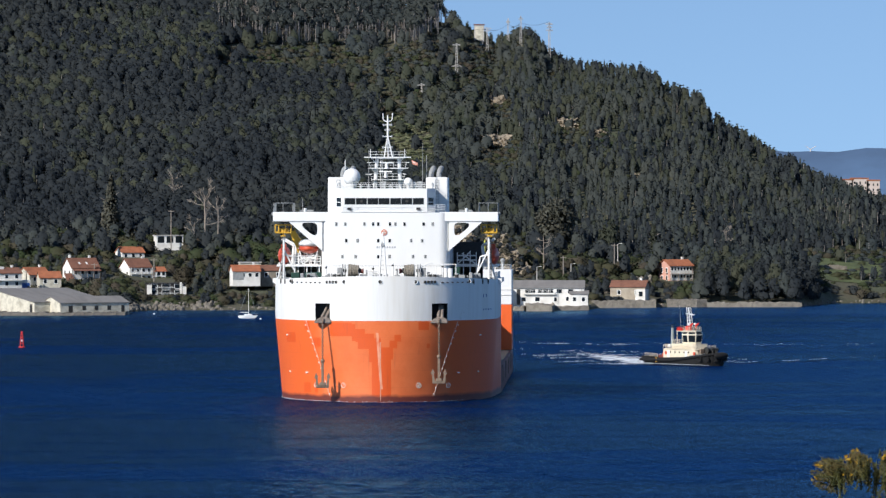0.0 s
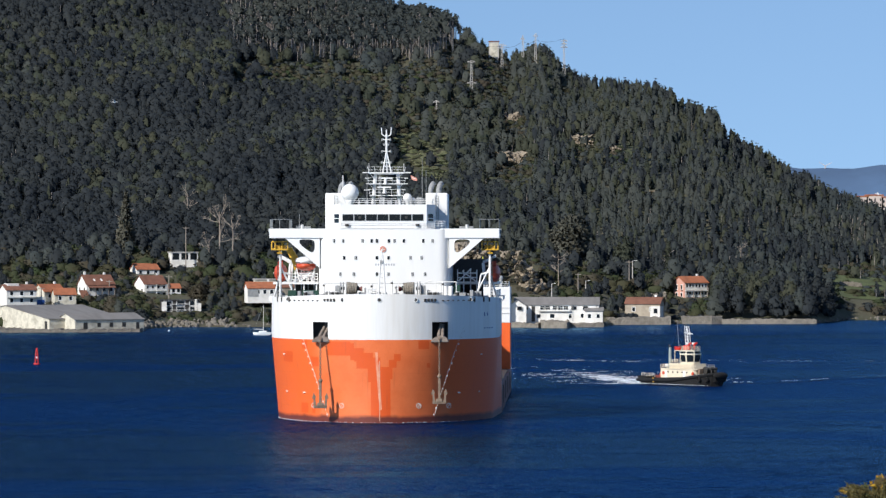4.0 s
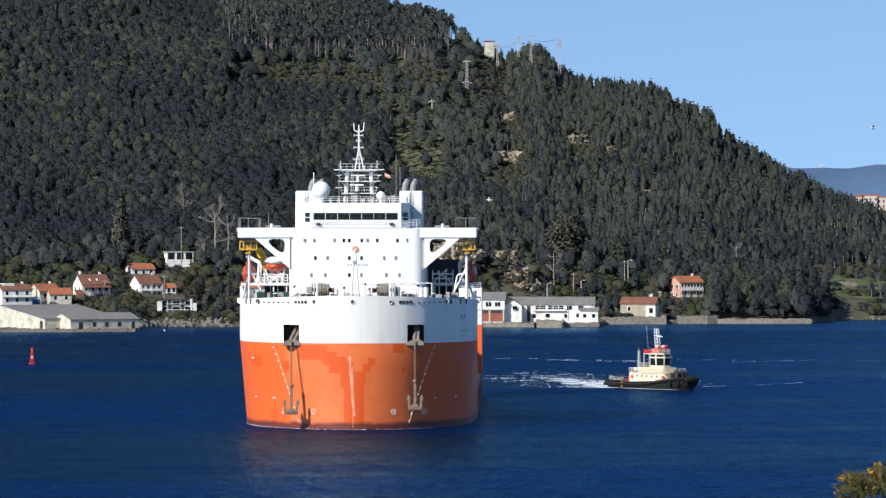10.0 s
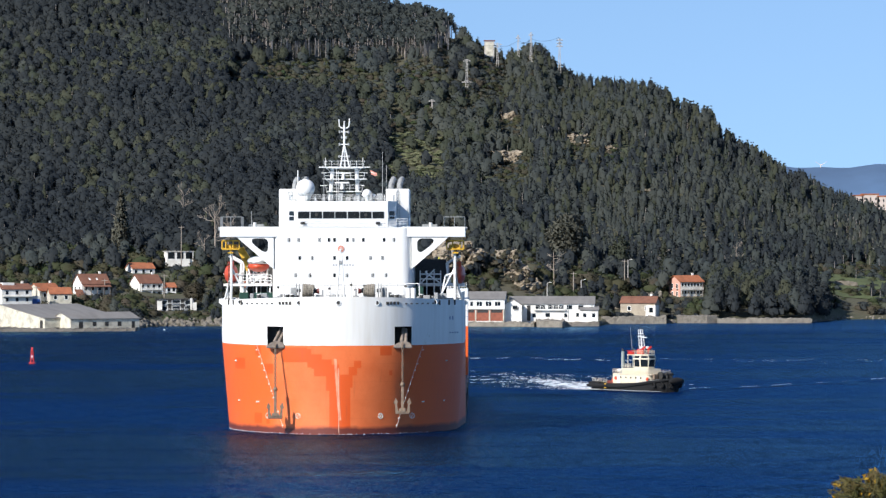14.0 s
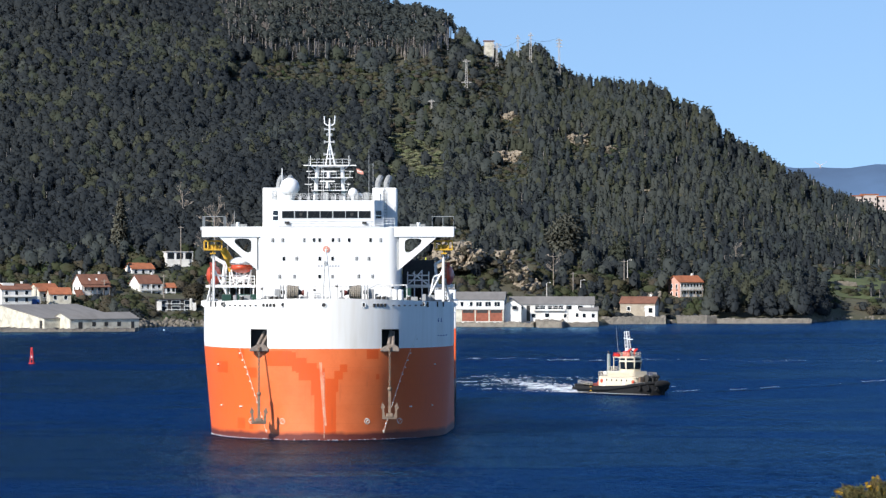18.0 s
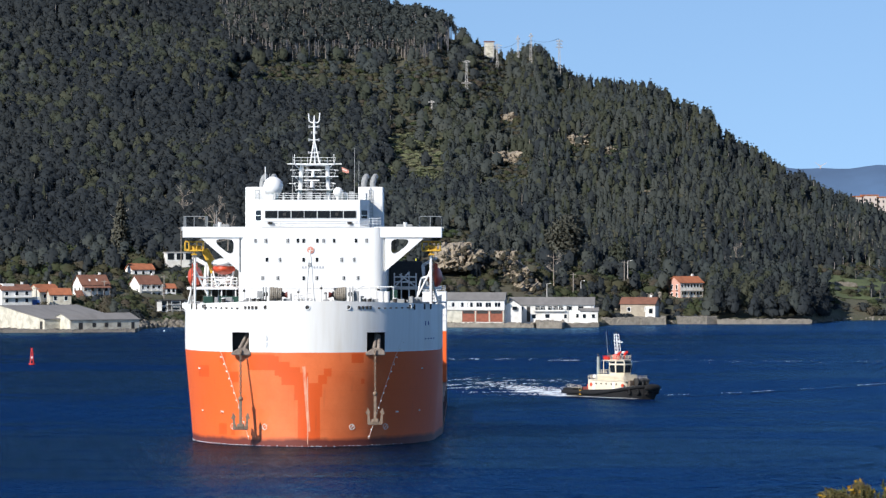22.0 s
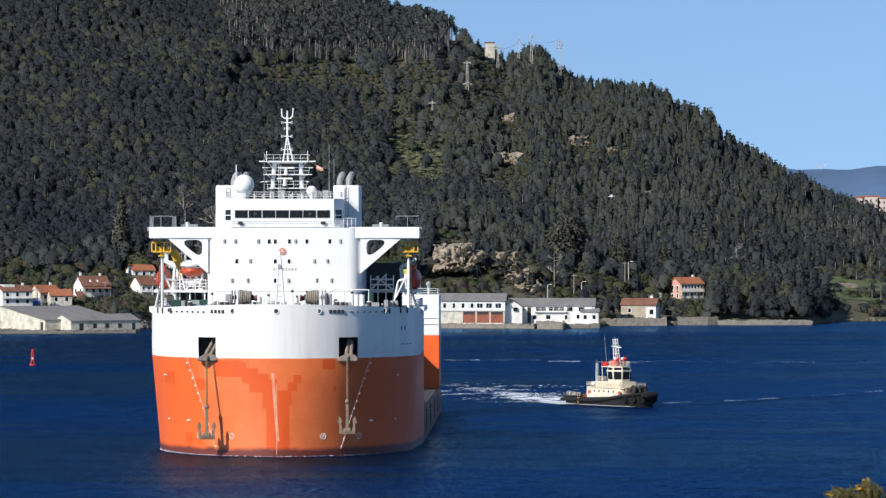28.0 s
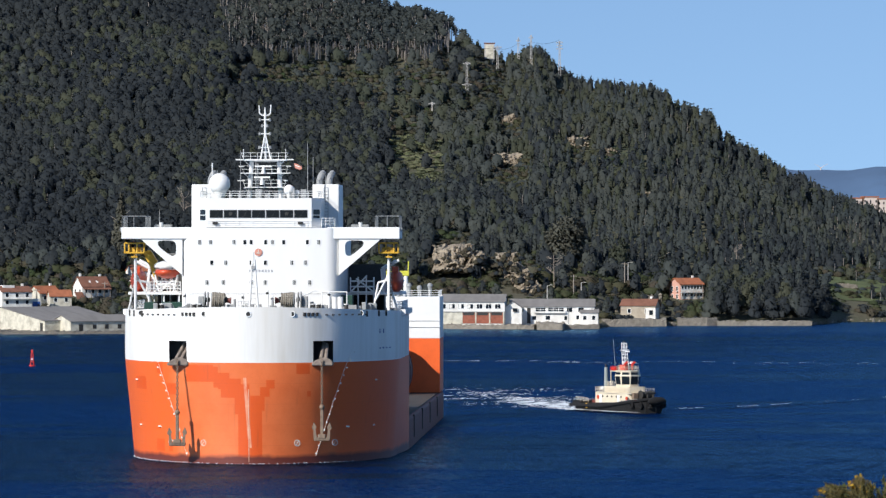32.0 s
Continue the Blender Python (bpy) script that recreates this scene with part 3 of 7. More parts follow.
    # aft cradle is out of view, added to cast the rounded shadow on the tower
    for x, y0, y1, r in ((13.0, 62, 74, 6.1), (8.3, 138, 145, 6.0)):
        cr = part("deck_cradle", rod(bmesh.new(), (x, y0, 4.85 + r), (x, y1, 4.85 + r), r, n=40), "maroon", ship, "dark rounded steel cradle on the cargo deck, aft one an added shadow caster")
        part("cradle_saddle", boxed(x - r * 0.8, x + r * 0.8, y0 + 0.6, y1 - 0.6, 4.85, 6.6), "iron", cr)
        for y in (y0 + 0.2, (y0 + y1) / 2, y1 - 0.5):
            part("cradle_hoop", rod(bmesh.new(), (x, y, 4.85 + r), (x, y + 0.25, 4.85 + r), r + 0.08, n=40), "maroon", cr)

    # accommodation block with rounded corners
    FY = 18.0
    block = part("accommodation", prism(rounded(-11.5, 11.5, FY, 42, 2.0), DECK_Z, 33.1, "z"), "white", ship, "white accommodation block with rows of small windows")
    block.data.set_sharp_from_angle(angle=radians(40))
    for z, xs in ((31.05, (-8.8, -7.2, -3.8, -2.2, -1.3, 0.8, 1.75, 3.4, 6.8, 8.4)), (28.1, (-7.0, -5.0, -1.3, 0.75, 4.55, 6.5)), (25.25, (-7.7, -5.35, -1.3, 0.7, 4.9, 7.1))):
        for x in xs:
            w = window(block, x, FY, z, 0.42, 0.62, "white")
            if (x * 7) % 3 < 2:
                part("curtain", boxed(x - 0.21, x + 0.06, FY - 0.045, FY - 0.02, z - 0.31, z + 0.31), "grey", w)
    em = rod(bmesh.new(), (-0.25, FY - 0.12, 29.6), (-0.25, FY + 0.02, 29.6), 0.54, n=24)
    emb = part("emblem", em, "emblem", block, "round red emblem on the front wall")
    part("emblem_motif", rods([((-0.25 - 0.3, FY - 0.15, 29.5), (-0.25 + 0.3, FY - 0.15, 29.5)), ((-0.25, FY - 0.15, 29.3), (-0.25, FY - 0.15, 29.95))], 0.06), "pale_mark", emb)
    bm = bmesh.new()
    for k in range(8):
        box(bm, -1.6 + k * 0.45, -1.32 + k * 0.45, FY - 0.04, FY + 0.01, 26.75, 27.1)
    part("name_bars", bm, "wing_grey", block)
    part("weld_line", boxed(-11.4, 11.4, FY - 0.03, FY + 0.02, 23.6, 23.64), "grey", block)
    # bridge wings
    for s in (-1, 1):
        w = part("bridge_wing", boxed(min(s * 9.6, s * 20.1), max(s * 9.6, s * 20.1), FY + 0.3, FY + 7, 31.5, 33.2, bevel=0.12), "white", ship, "white bridge wing reaching out to the ship's side")
        outer = [(11.3, 31.55), (17.4, 31.55), (15.5, 29.9), (13.3, 28.0), (11.3, 26.3)]
        inner = [(12.2, 31.3), (14.9, 31.3), (14.85, 30.5), (12.95, 29.0), (12.2, 29.2)]
        for _ in range(2):                                  # cut the eye's corners round
            inner = [(p[0] * (1 - f) + q[0] * f, p[1] * (1 - f) + q[1] * f) for p, q in zip(inner, inner[1:] + inner[:1]) for f in (0.2, 0.8)]
        outer = [(p[0] * (1 - f) + q[0] * f, p[1] * (1 - f) + q[1] * f) for p, q in zip(outer, outer[1:] + outer[:1]) for f in (0.0, 0.25, 0.5, 0.75)]
        bm = bmesh.new()
        rings = []
        for yy in (FY + 0.5, FY + 1.1):
            rings.append(([bm.verts.new((s * a, yy, b)) for a, b in outer], [bm.verts.new((s * a, yy, b)) for a, b in inner]))
        for k in range(20):
            j = (k + 1) % 20
            for o, i in rings:
                bm.faces.new((o[k], o[j], i[j], i[k]))
            bm.faces.new((rings[0][0][k], rings[1][0][k], rings[1][0][j], rings[0][0][j]))
            bm.faces.new((rings[0][1][k], rings[1][1][k], rings[1][1][j], rings[0][1][j]))
        bmesh.ops.recalc_face_normals(bm, faces=bm.faces)
        part("bracket", bm, "white", w, "diagonal bracket with an open eye")
        railing("wing_rail", [(s * 20.0, FY + 6.6, 33.2), (s * 20.0, FY + 0.5, 33.2), (s * 16.6, FY + 0.5, 33.2), (s * 16.6, FY + 6.6, 33.2)], w, 1.6, 0.06, 1.7, "grey", (1.0,))
        # unseen green plate added to stop light bouncing off the white wing top
        part("wing_dark_plate", boxed(min(s * 9.8, s * 19.9), max(s * 9.8, s * 19.9), FY + 0.5, FY + 6.8, 33.2, 33.21), "green", w)
        part("wing_console", boxed(min(s * 13, s * 15.5), max(s * 13, s * 15.5), FY + 2, FY + 3, 33.2, 33.6, bevel=0.05), "grey", w)
        part("search_light", rod(bmesh.new(), (s * 14.4, FY + 1, 33.2), (s * 14.4, FY + 1, 33.9), 0.22, 0.3, 8), "white", w)
        part("side_lamp", boxed(min(s * 20.1, s * 20.4), max(s * 20.1, s * 20.4), FY + 1, FY + 1.6, 32.6, 33.2), "grey", w)
    # wheelhouse
    wh = part("wheelhouse", prism(rounded(-9.0, 8.7, FY + 0.2, 31, 1.3, 1), 33.1, 37.4, "z"), "white", ship, "white wheelhouse with a band of dark windows")
    for x in (-6.35, -4.3, -2.25, -0.25, 1.8, 3.8, 5.85):
        window(wh, x, FY + 0.2, 35.12, 1.86, 1.08, "grey", t=0.05)
    for s, cx in ((-1, -8.35), (1, 8.05)):
        bm = boxed(-0.60, 0.60, -0.05, 0.05, 34.2 if s < 0 else 34.5, 35.75)
        bm.transform(Matrix.Translation((cx, FY + 0.85, 0)) @ Matrix.Rotation(s * radians(45), 4, "Z"))
        part("corner_pane", bm, "glass", wh)
        bm = boxed(-0.7, 0.7, -0.08, 0.05, 34.9, 35.0)
        bm.transform(Matrix.Translation((cx, FY + 0.83, 0)) @ Matrix.Rotation(s * radians(45), 4, "Z"))
        part("corner_bar", bm, "white", wh)
    for x in (-6.5, 5.8):
        fl = part("flood_lamp", boxed(x - 0.34, x + 0.34, FY - 0.25, FY + 0.15, 33.62, 33.98, bevel=0.05), "iron", wh)
        part("lamp_bracket", rod(bmesh.new(), (x, FY, 33.3), (x, FY, 33.65), 0.06), "white", fl)
    for k in range(7):
        x = -6.35 + 2.04 * k
        part("wiper", rod(bmesh.new(), (x - 0.25, FY + 0.1, 34.6), (x + 0.35, FY + 0.1, 35.5), 0.018, n=4), "iron", wh)
    for x in (-4.3, 3.8):
        part("clear_view_disc", rod(bmesh.new(), (x, FY + 0.12, 35.15), (x, FY + 0.2, 35.15), 0.26, n=16), "iron", wh)
    # same on the wheelhouse roof: unseen, added against bounced light
    part("roof_dark_plate", boxed(-8.3, 7.9, FY + 1.6, 30.6, 37.4, 37.41), "green", wh)
    part("sill_ledge", boxed(-8.6, 8.2, FY - 0.05, FY + 0.25, 33.2, 33.3), "white", wh)
    railing("front_rail", [(-9.0, FY + 0.1, 33.2), (8.8, FY + 0.1, 33.2)], wh, 0.9, 0.03, 2.0)
    railing("roof_rail", [(-8.7, 27, 37.4), (-8.7, FY + 0.8, 37.4), (8.3, FY + 0.8, 37.4), (8.3, 27, 37.4)], wh, 1.0, 0.035, 1.4)
    rg = random.Random(4)
    for k in range(9):
        x = -4.8 + k * 1.3
        part("roof_box", boxed(x, x + rg.uniform(0.3, 0.9), 21, 22, 37.4, 37.4 + rg.uniform(0.5, 1.5), bevel=0.05), "grey", wh)
    # side stairs and blue shade wall next to the right casing
    railing("stair_rail", [(8.8, FY + 1.0, 33.2), (10.6, FY + 1.0, 33.2), (10.6, FY + 4, 33.2)], wh, 1.3, 0.04, 0.7)
    # funnel casings
    for s in (-1, 1):
        cs = part("funnel_casing", boxed(min(s * 6.9, s * 10.8), max(s * 6.9, s * 10.8), 26.5, 35, 33.0, 39.5, bevel=0.18), "white", ship, "white funnel casing")
        for k in (0.2, 1.6):
            x = s * 8.0 + k - 0.5
            pts = [(x, 30, 39.4), (x, 30, 40.2), (x + 0.2, 30.6, 40.9), (x + 0.4, 31.4, 41.2)]
            part("exhaust_pipe", path_rod([Vector(p) for p in pts], 0.48, 10), "grey", cs, "grey curved exhaust pipe")
        part("casing_ladder", rods([((s * 8.9 + d, 26.42, 34), (s * 8.9 + d, 26.42, 39)) for d in (-0.3, 0.3)] + [((s * 8.9 - 0.3, 26.42, 34 + 0.5 * k), (s * 8.9 + 0.3, 26.42, 34 + 0.5 * k)) for k in range(11)], 0.03, 4), "grey", cs)
        part("casing_rail", rods([((s * 7.0, 26.6, 39.5), (s * 7.0, 26.6, 42.5 + s))], 0.05), "grey", cs)
    part("antenna_pole", rod(bmesh.new(), (-7.6, 25, 39.5), (-7.6, 25, 42.6), 0.09), "white", ship)
    for p, q in (((-3.2, 22, 37.4), (-3.2, 22, 44.4)), ((6.4, 24, 37.4), (6.4, 24, 45.6)), ((9.0, 24, 37.4), (9.0, 24, 40.8)), ((-15.2, 24, 33.2), (-15.2, 24, 35.8))):
        part("whip_aerial", rod(bmesh.new(), p, q, 0.07, 0.03), "grey", ship)
    # domes
    for x, y, z, r, b in ((-6.2, 21.5, 39.5, 1.54, 37.4), (3.9, 21.5, 38.6, 0.78, 37.4), (4.9, 22.5, 38.2, 0.45, 37.4)):
        dm = part("radome", ball((x, y, z), r, 4), "white", ship, "white satellite dome", smooth=True)
        part("pedestal", rod(bmesh.new(), (x, y, b), (x, y, z - r * 0.8), r * 0.45, r * 0.62, 14), "white", dm)
    # radar mast
    MY = 26.0
    mast = part("radar_mast", rod(rod(bmesh.new(), (2.3, MY, 37.0), (2.05, MY, 43.0), 0.33, 0.31, 12), (2.05, MY, 42.95), (-1.9, MY, 42.95), 0.2, 0.2, 8), "white", ship, "white twin-legged radar mast with platforms and aerials")
    part("mast_leg", rod(bmesh.new(), (-2.35, MY, 37.0), (-1.9, MY, 43.0), 0.33, 0.31, 12), "white", mast)
    for z, x0, x1, d in ((39.05, -2.8, 2.9, 1.3), (41.1, -3.0, 3.2, 1.3), (43.0, -3.0, 3.15, 1.4)):
        pf = part("mast_platform", boxed(x0, x1, MY - d, MY + d, z - 0.07, z + 0.07), "white", mast)
        bm = bmesh.new()
        for k in (0.55, 1.05):
            f = 0.28 * k
            ring = [(x0 - f, MY + d, z + k), (x0 - f, MY - d - f, z + k), (x1 + f, MY - d - f, z + k), (x1 + f, MY + d, z + k)]
            for p, q in zip(ring, ring[1:]):
                rod(bm, p, q, 0.032, n=4)
        n = 6
        for k in range(n + 1):
            x = x0 + (x1 - x0) * k / n
            o = 0.28 * (1 if k == n else -1 if k == 0 else 0)
            rod(bm, (x, MY - d, z), (x + o, MY - d - 0.28, z + 1.05), 0.035, n=4)
        part("platform_rail", bm, "white", pf)
        for s in (-1, 1):
            part("platform_brace", path_rod([Vector((s * 1.95, MY, z - 1.0)), Vector((s * 2.9, MY - d * 0.9, z - 0.1)), Vector((s * 1.95, MY - d * 0.9, z - 0.1))], 0.06, 5), "white", pf)
    part("yard", rods([((-4.15, MY - 1.3, 43.05), (4.35, MY - 1.3, 43.05))], 0.10), "white", mast)
    for x0, x1, z in ((-3.7, -2.9, 42.1), (3.2, 3.9, 42.1), (-3.5, -2.9, 41.1), (3.2, 3.8, 41.1), (-3.9, -2.8, 40.0), (2.9, 3.4, 40.0)):
        part("spreader", rod(bmesh.new(), (x0, MY - 1.3, z), (x1, MY - 1.3, z), 0.07), "white", mast)
    for x in (-3.0, 3.15):
        part("aerial_stub", rod(bmesh.new(), (x, MY - 1.5, 43.1), (x, MY - 1.5, 44.6), 0.06, 0.05, 5), "white", mast)
    part("signal_halyard", rods([((-1.2, MY - 1.4, 37.4), (-1.2, MY - 1.4, 43.0)), ((-0.9, MY - 1.4, 37.4), (-0.9, MY - 1.4, 42.5))], 0.035, 4), "white", mast)
    for x, z, w in ((-0.1, 41.95, 2.4), (-0.3, 40.35, 2.4)):
        sc = part("radar_scanner", boxed(x - w / 2, x + w / 2, MY - 1.6, MY - 1.3, z, z + 0.26, bevel=0.06), "white", mast)
        part("scanner_base", rod(bmesh.new(), (x, MY - 1.45, z - 0.95), (x, MY - 1.45, z), 0.34, 0.2, 10), "white", sc)
    top = part("top_mast", rods([((0.02, MY, 46.6), (0.02, MY, 49.9))], 0.17, 8), "white", mast)
    for p in ((-0.62, MY - 0.3, 43.0), (0.9, MY - 0.3, 43.0), (0.1, MY + 0.8, 43.0)):
        part("tripod_leg", rod(bmesh.new(), p, (0.02, MY, 47.0), 0.13, 0.11, 8), "white", top)
    part("tripod_ring", rods([((-0.45, MY - 0.25, 44.2), (0.65, MY - 0.25, 44.2)), ((-0.3, MY - 0.2, 45.6), (0.4, MY - 0.2, 45.6))], 0.07, 5), "white", top)
    for z, w in ((44.87, 0.8), (46.85, 0.75), (48.0, 0.35), (48.9, 0.72)):
        cr = part("crosstree", rods([((-w, MY - 0.1, z), (w, MY - 0.1, z))], 0.075, 6), "white", top)
        for s in (-1, 1):
            part("mast_lamp", rod(bmesh.new(), (s * w, MY - 0.1, z - 0.2), (s * w, MY - 0.1, z + 0.22), 0.17, n=10), "grey", cr)
    fork = [Vector((-0.85, MY, 51.0)), Vector((-0.78, MY, 49.85)), Vector((-0.4, MY, 49.55)), Vector((0.5, MY, 49.55)), Vector((0.8, MY, 49.85)), Vector((0.9, MY, 51.1))]
    part("mast_fork", path_rod(fork, 0.10, 6), "white", top)
    part("masthead", rod(bmesh.new(), (0.02, MY, 49.8), (0.02, MY, 50.7), 0.13, 0.09, 8), "white", top)
    fl = part("flag", prism([(4.35, 42.55), (4.75, 42.45), (5.1, 42.25), (5.45, 42.1), (5.5, 41.65), (5.1, 41.6), (4.75, 41.75), (4.5, 41.85)], MY - 1.32, MY - 1.29), "emblem", mast, "small faded red flag")
    part("flag_stripe", prism([(4.5, 42.3), (5.2, 42.05), (5.2, 41.9), (4.5, 42.15)], MY - 1.335, MY - 1.325), "pale_mark", fl)

    # foredeck gear
    fm = part("foremast", rods([((-0.55, 6.5, DECK_Z), (-0.12, 6.5, 28.6)), ((0.75, 6.5, DECK_Z), (0.2, 6.5, 28.6)), ((0.05, 6.5, 28), (0.05, 6.5, 29.6))], 0.14), "white", ship, "white two-legged foremast")
    part("rung", rods([((-0.5 + 0.04 * k, 6.5, DECK_Z + 0.8 * k + 0.6), (0.68 - 0.05 * k, 6.5, DECK_Z + 0.8 * k + 0.6)) for k in range(9)], 0.07, 4), "white", fm)
    part("mast_light", boxed(-0.25, 0.35, 6.2, 6.6, 27.2, 27.7, bevel=0.06), "grey", fm)
    winch(ship, -5.3, 10.5, 1)
    winch(ship, 4.6, 10.5, -1)
    railing("deck_rail", [(-2.4, 9.0, DECK_Z), (-0.9, 9.0, DECK_Z)], ship, 1.8, 0.06, 0.5)
    rg = random.Random(11)
    for k in range(34):
        x = rg.uniform(-16, 16)
        y = max(bow_y(x, 20) + 1.5, 9) + rg.uniform(0, 3)
        w = rg.uniform(0.3, 1.3)
        part("deck_locker", boxed(x, x + w, y, y + 0.8, DECK_Z, DECK_Z + rg.uniform(0.9, 1.7), bevel=0.06), "grey", ship)
    for x in (-8.6, -7.8, 8.3, 9.1, -13.2, 13.0):
        bt = part("mooring_bitt", rod(bmesh.new(), (x, 9.2, DECK_Z), (x, 9.2, DECK_Z + 1.35), 0.3, n=12), "iron", ship)
        part("bitt_cap", rod(bmesh.new(), (x, 9.2, DECK_Z + 1.3), (x, 9.2, DECK_Z + 1.42), 0.38, n=12), "white", bt)
    for x, h in ((-1.9, 2.4), (1.6, 3.0), (2.3, 2.2), (-10.2, 2.6), (10.4, 2.8)):
        vt = part("gooseneck_vent", path_rod([Vector((x, 12, DECK_Z)), Vector((x, 12, DECK_Z + h)), Vector((x, 11.7, DECK_Z + h + 0.25)), Vector((x, 11.4, DECK_Z + h))], 0.13, 8), "white", ship)
        part("vent_mouth", rod(bmesh.new(), (x, 11.4, DECK_Z + h), (x, 11.4, DECK_Z + h - 0.3), 0.2, n=8), "iron", vt)
    for x0, x1, h in ((-14.5, -11.5, 1.5), (11.0, 13.2, 2.5), (8.6, 10.6, 1.4), (-17.0, -15.5, 1.5)):
        part("green_locker", boxed(x0, x1, 20, 22, DECK_Z, DECK_Z + h, bevel=0.08), "green", ship, "dark green deck locker")
    for x in (9.9, 10.8, 11.6):
        part("white_drum", rod(bmesh.new(), (x, 17.5, DECK_Z), (x, 17.5, DECK_Z + 2.3), 0.42, n=12), "white", ship)
    part("stair", rods([((0.2 + 2.4, 12, 21.5), (8, 14, 24.1)), ((8, 14, 24.1), (8.6, 14, 24.1))], 0.09), "white", ship)
    part("pipe_frame", rods([((9.0, 16.8, DECK_Z), (9.0, 16.8, 23.9)), ((9.0, 16.8, 23.9), (12.6, 16.8, 23.9)), ((12.6, 16.8, DECK_Z), (12.6, 16.8, 23.9))], 0.08), "white", ship)

    # fairleads and openings along the bulwark
    def on_bow(x, z, out=0.05):
        return Vector((x, bow_y(x, z) - out, z))
    for x in (-6.3, 0.0, 6.1, -16.2, 15.2):
        c = on_bow(x, 21.0, 0.04)
        bm = bmesh.new()
        pts = [c + Vector((0.37 * math.cos(a), 0, 0.37 * math.sin(a))) for a in (math.tau * k / 12 for k in range(12))]
        for p, q in zip(pts, pts[1:] + pts[:1]):
            rod(bm, p, q, 0.06)
        fr = part("fairlead", bm, "white", ship)
        part("fairlead_eye", rod(bmesh.new(), c + Vector((0, 0.02, 0)), c + Vector((0, 0.6, 0)), 0.36, n=14), "iron", fr)
    for x0 in (-9.4, 7.7):
        fr = None
        for k in range(4):
            c = on_bow(x0 + 0.55 * k, 20.95, -0.14)
            ob = part("roller", rod(bmesh.new(), c - Vector((0, 0, 0.24)), c + Vector((0, 0, 0.24)), 0.27, n=8), "iron", fr or ship)
            fr = fr or ob
    for s in (-1, 1):
        for k in range(7):
            c = on_bow(s * (10.6 + 0.85 * k), 20.85, 0.02)
            part("freeing_port", boxed(c.x - 0.3, c.x + 0.3, c.y - 0.02, c.y + 0.4, 20.75, 20.95), "iron", ship)
        for k in (15.9, 17.4, 18.3):
            c = on_bow(s * k, 20.9, 0.03)
            part("port_eye", boxed(c.x - 0.22, c.x + 0.22, c.y - 0.02, c.y + 0.6, 20.5, 21.35, bevel=0.08), "iron", ship)
        railing("bulwark_rail", [(s * 19.4, 24, 21.2), (s * 19.8, 30, 21.2), (s * 19.8, 45, 21.2)], ship, 1.2, 0.05, 1.6)
        # davit platform, frames, boats and yellow gear under the wing
        part("boat_platform", boxed(min(s * 12.2, s * 19.9), max(s * 12.2, s * 19.9), 25, 40, 23.4, 23.8, bevel=0.05), "white", ship)
        part("deck_ledge", prism([(s * 19.0, 19.6), (s * 20.6, 20.6), (s * 20.6, 21.3), (s * 19.0, 21.3)], 24.5, 44), "white", ship)
        dv = part("davit_post", rods([((s * 18.4, 21.0, DECK_Z), (s * 18.4, 21.0, 29.8))], 0.26, 8), "white", ship, "white davit post with ladder")
        part("davit_strut", rods([((s * 16.4, 22.0, 22.6), (s * 18.3, 21.2, 26.4)), ((s * 19.6, 22.6, DECK_Z), (s * 18.5, 21.2, 25.0)), ((s * 16.0, 22.4, DECK_Z), (s * 16.8, 22.0, 25.2)), ((s * 16.8, 22.0, 25.2), (s * 18.3, 21.2, 25.6))], 0.17), "white", dv)
        part("ladder", rods([((s * 18.85, 20.8, 21.5 + 0.5 * k), (s * 18.55, 20.8, 21.5 + 0.5 * k)) for k in range(17)] + [((s * 18.85, 20.8, 21.3), (s * 18.85, 20.8, 29.8)), ((s * 18.58, 20.8, 21.3), (s * 18.58, 20.8, 29.8))], 0.05, 4), "iron", dv)
        lifeboat(ship, s * 18.9, 30, 25.4, 8.5, 2.3, 3.5)
        for yy in (27, 33):
            part("davit_arm", rods([((s * 17.3, yy, 23.8), (s * 17.0, yy, 27.2)), ((s * 17.0, yy, 27.2), (s * 19.2, yy, 28.4))], 0.22), "white", ship)
        yc = part("yellow_crane", boxed(min(s * 17.4, s * 19.3), max(s * 17.4, s * 19.3), 20.2, 21.8, 29.5, 30.3, bevel=0.1), "yellow", ship, "yellow crane head under the bridge wing")
        part("crane_cage", rods([((s * 17.0, 19.9, 29.5), (s * 19.8, 19.9, 29.5)), ((s * 17.0, 19.9, 30.9), (s * 19.8, 19.9, 30.9))] + [((s * x, 19.9, 29.5), (s * x, 19.9, 30.9)) for x in (17.0, 18.0, 19.2, 19.8)] +
                             [((s * 17.2, 21.6, 29.6), (s * 20, 21.6, 29.6)), ((s * 18.0, 20.2, 28.9), (s * 18.9, 20.2, 28.9)), ((s * 18.4, 20.2, 28.8), (s * 18.4, 20.2, 30.4))], 0.13), "yellow", yc)
        part("crane_arm", prism([(s * 17.7, 29.7), (s * 16.6, 29.9), (s * 15.4, 28.0), (s * 15.2, 26.2), (s * 16.1, 25.9), (s * 16.5, 27.2)], 24.2, 25.4), "yellow", yc) if s < 0 else None
        fr = part("stair_frame", rods([((s * 12.6, 24.5, z), (s * 16, 24.5, z)) for z in (23.8, 24.6, 25.4)] + [((s * x, 24.5, DECK_Z), (s * x, 24.5, 26.0)) for x in (12.6, 13.7, 14.9, 16.0)] + [((s * 12.6, 24.5, 23.8), (s * 15, 24.5, 26.2)), ((s * 16, 24.5, 23.8), (s * 13.4, 24.5, 25.8))], 0.11), "white", ship)
    rb = lifeboat(ship, -14.0, 23.6, 26.7, 6.0, 3.6, 1.9, "rescue_boat")
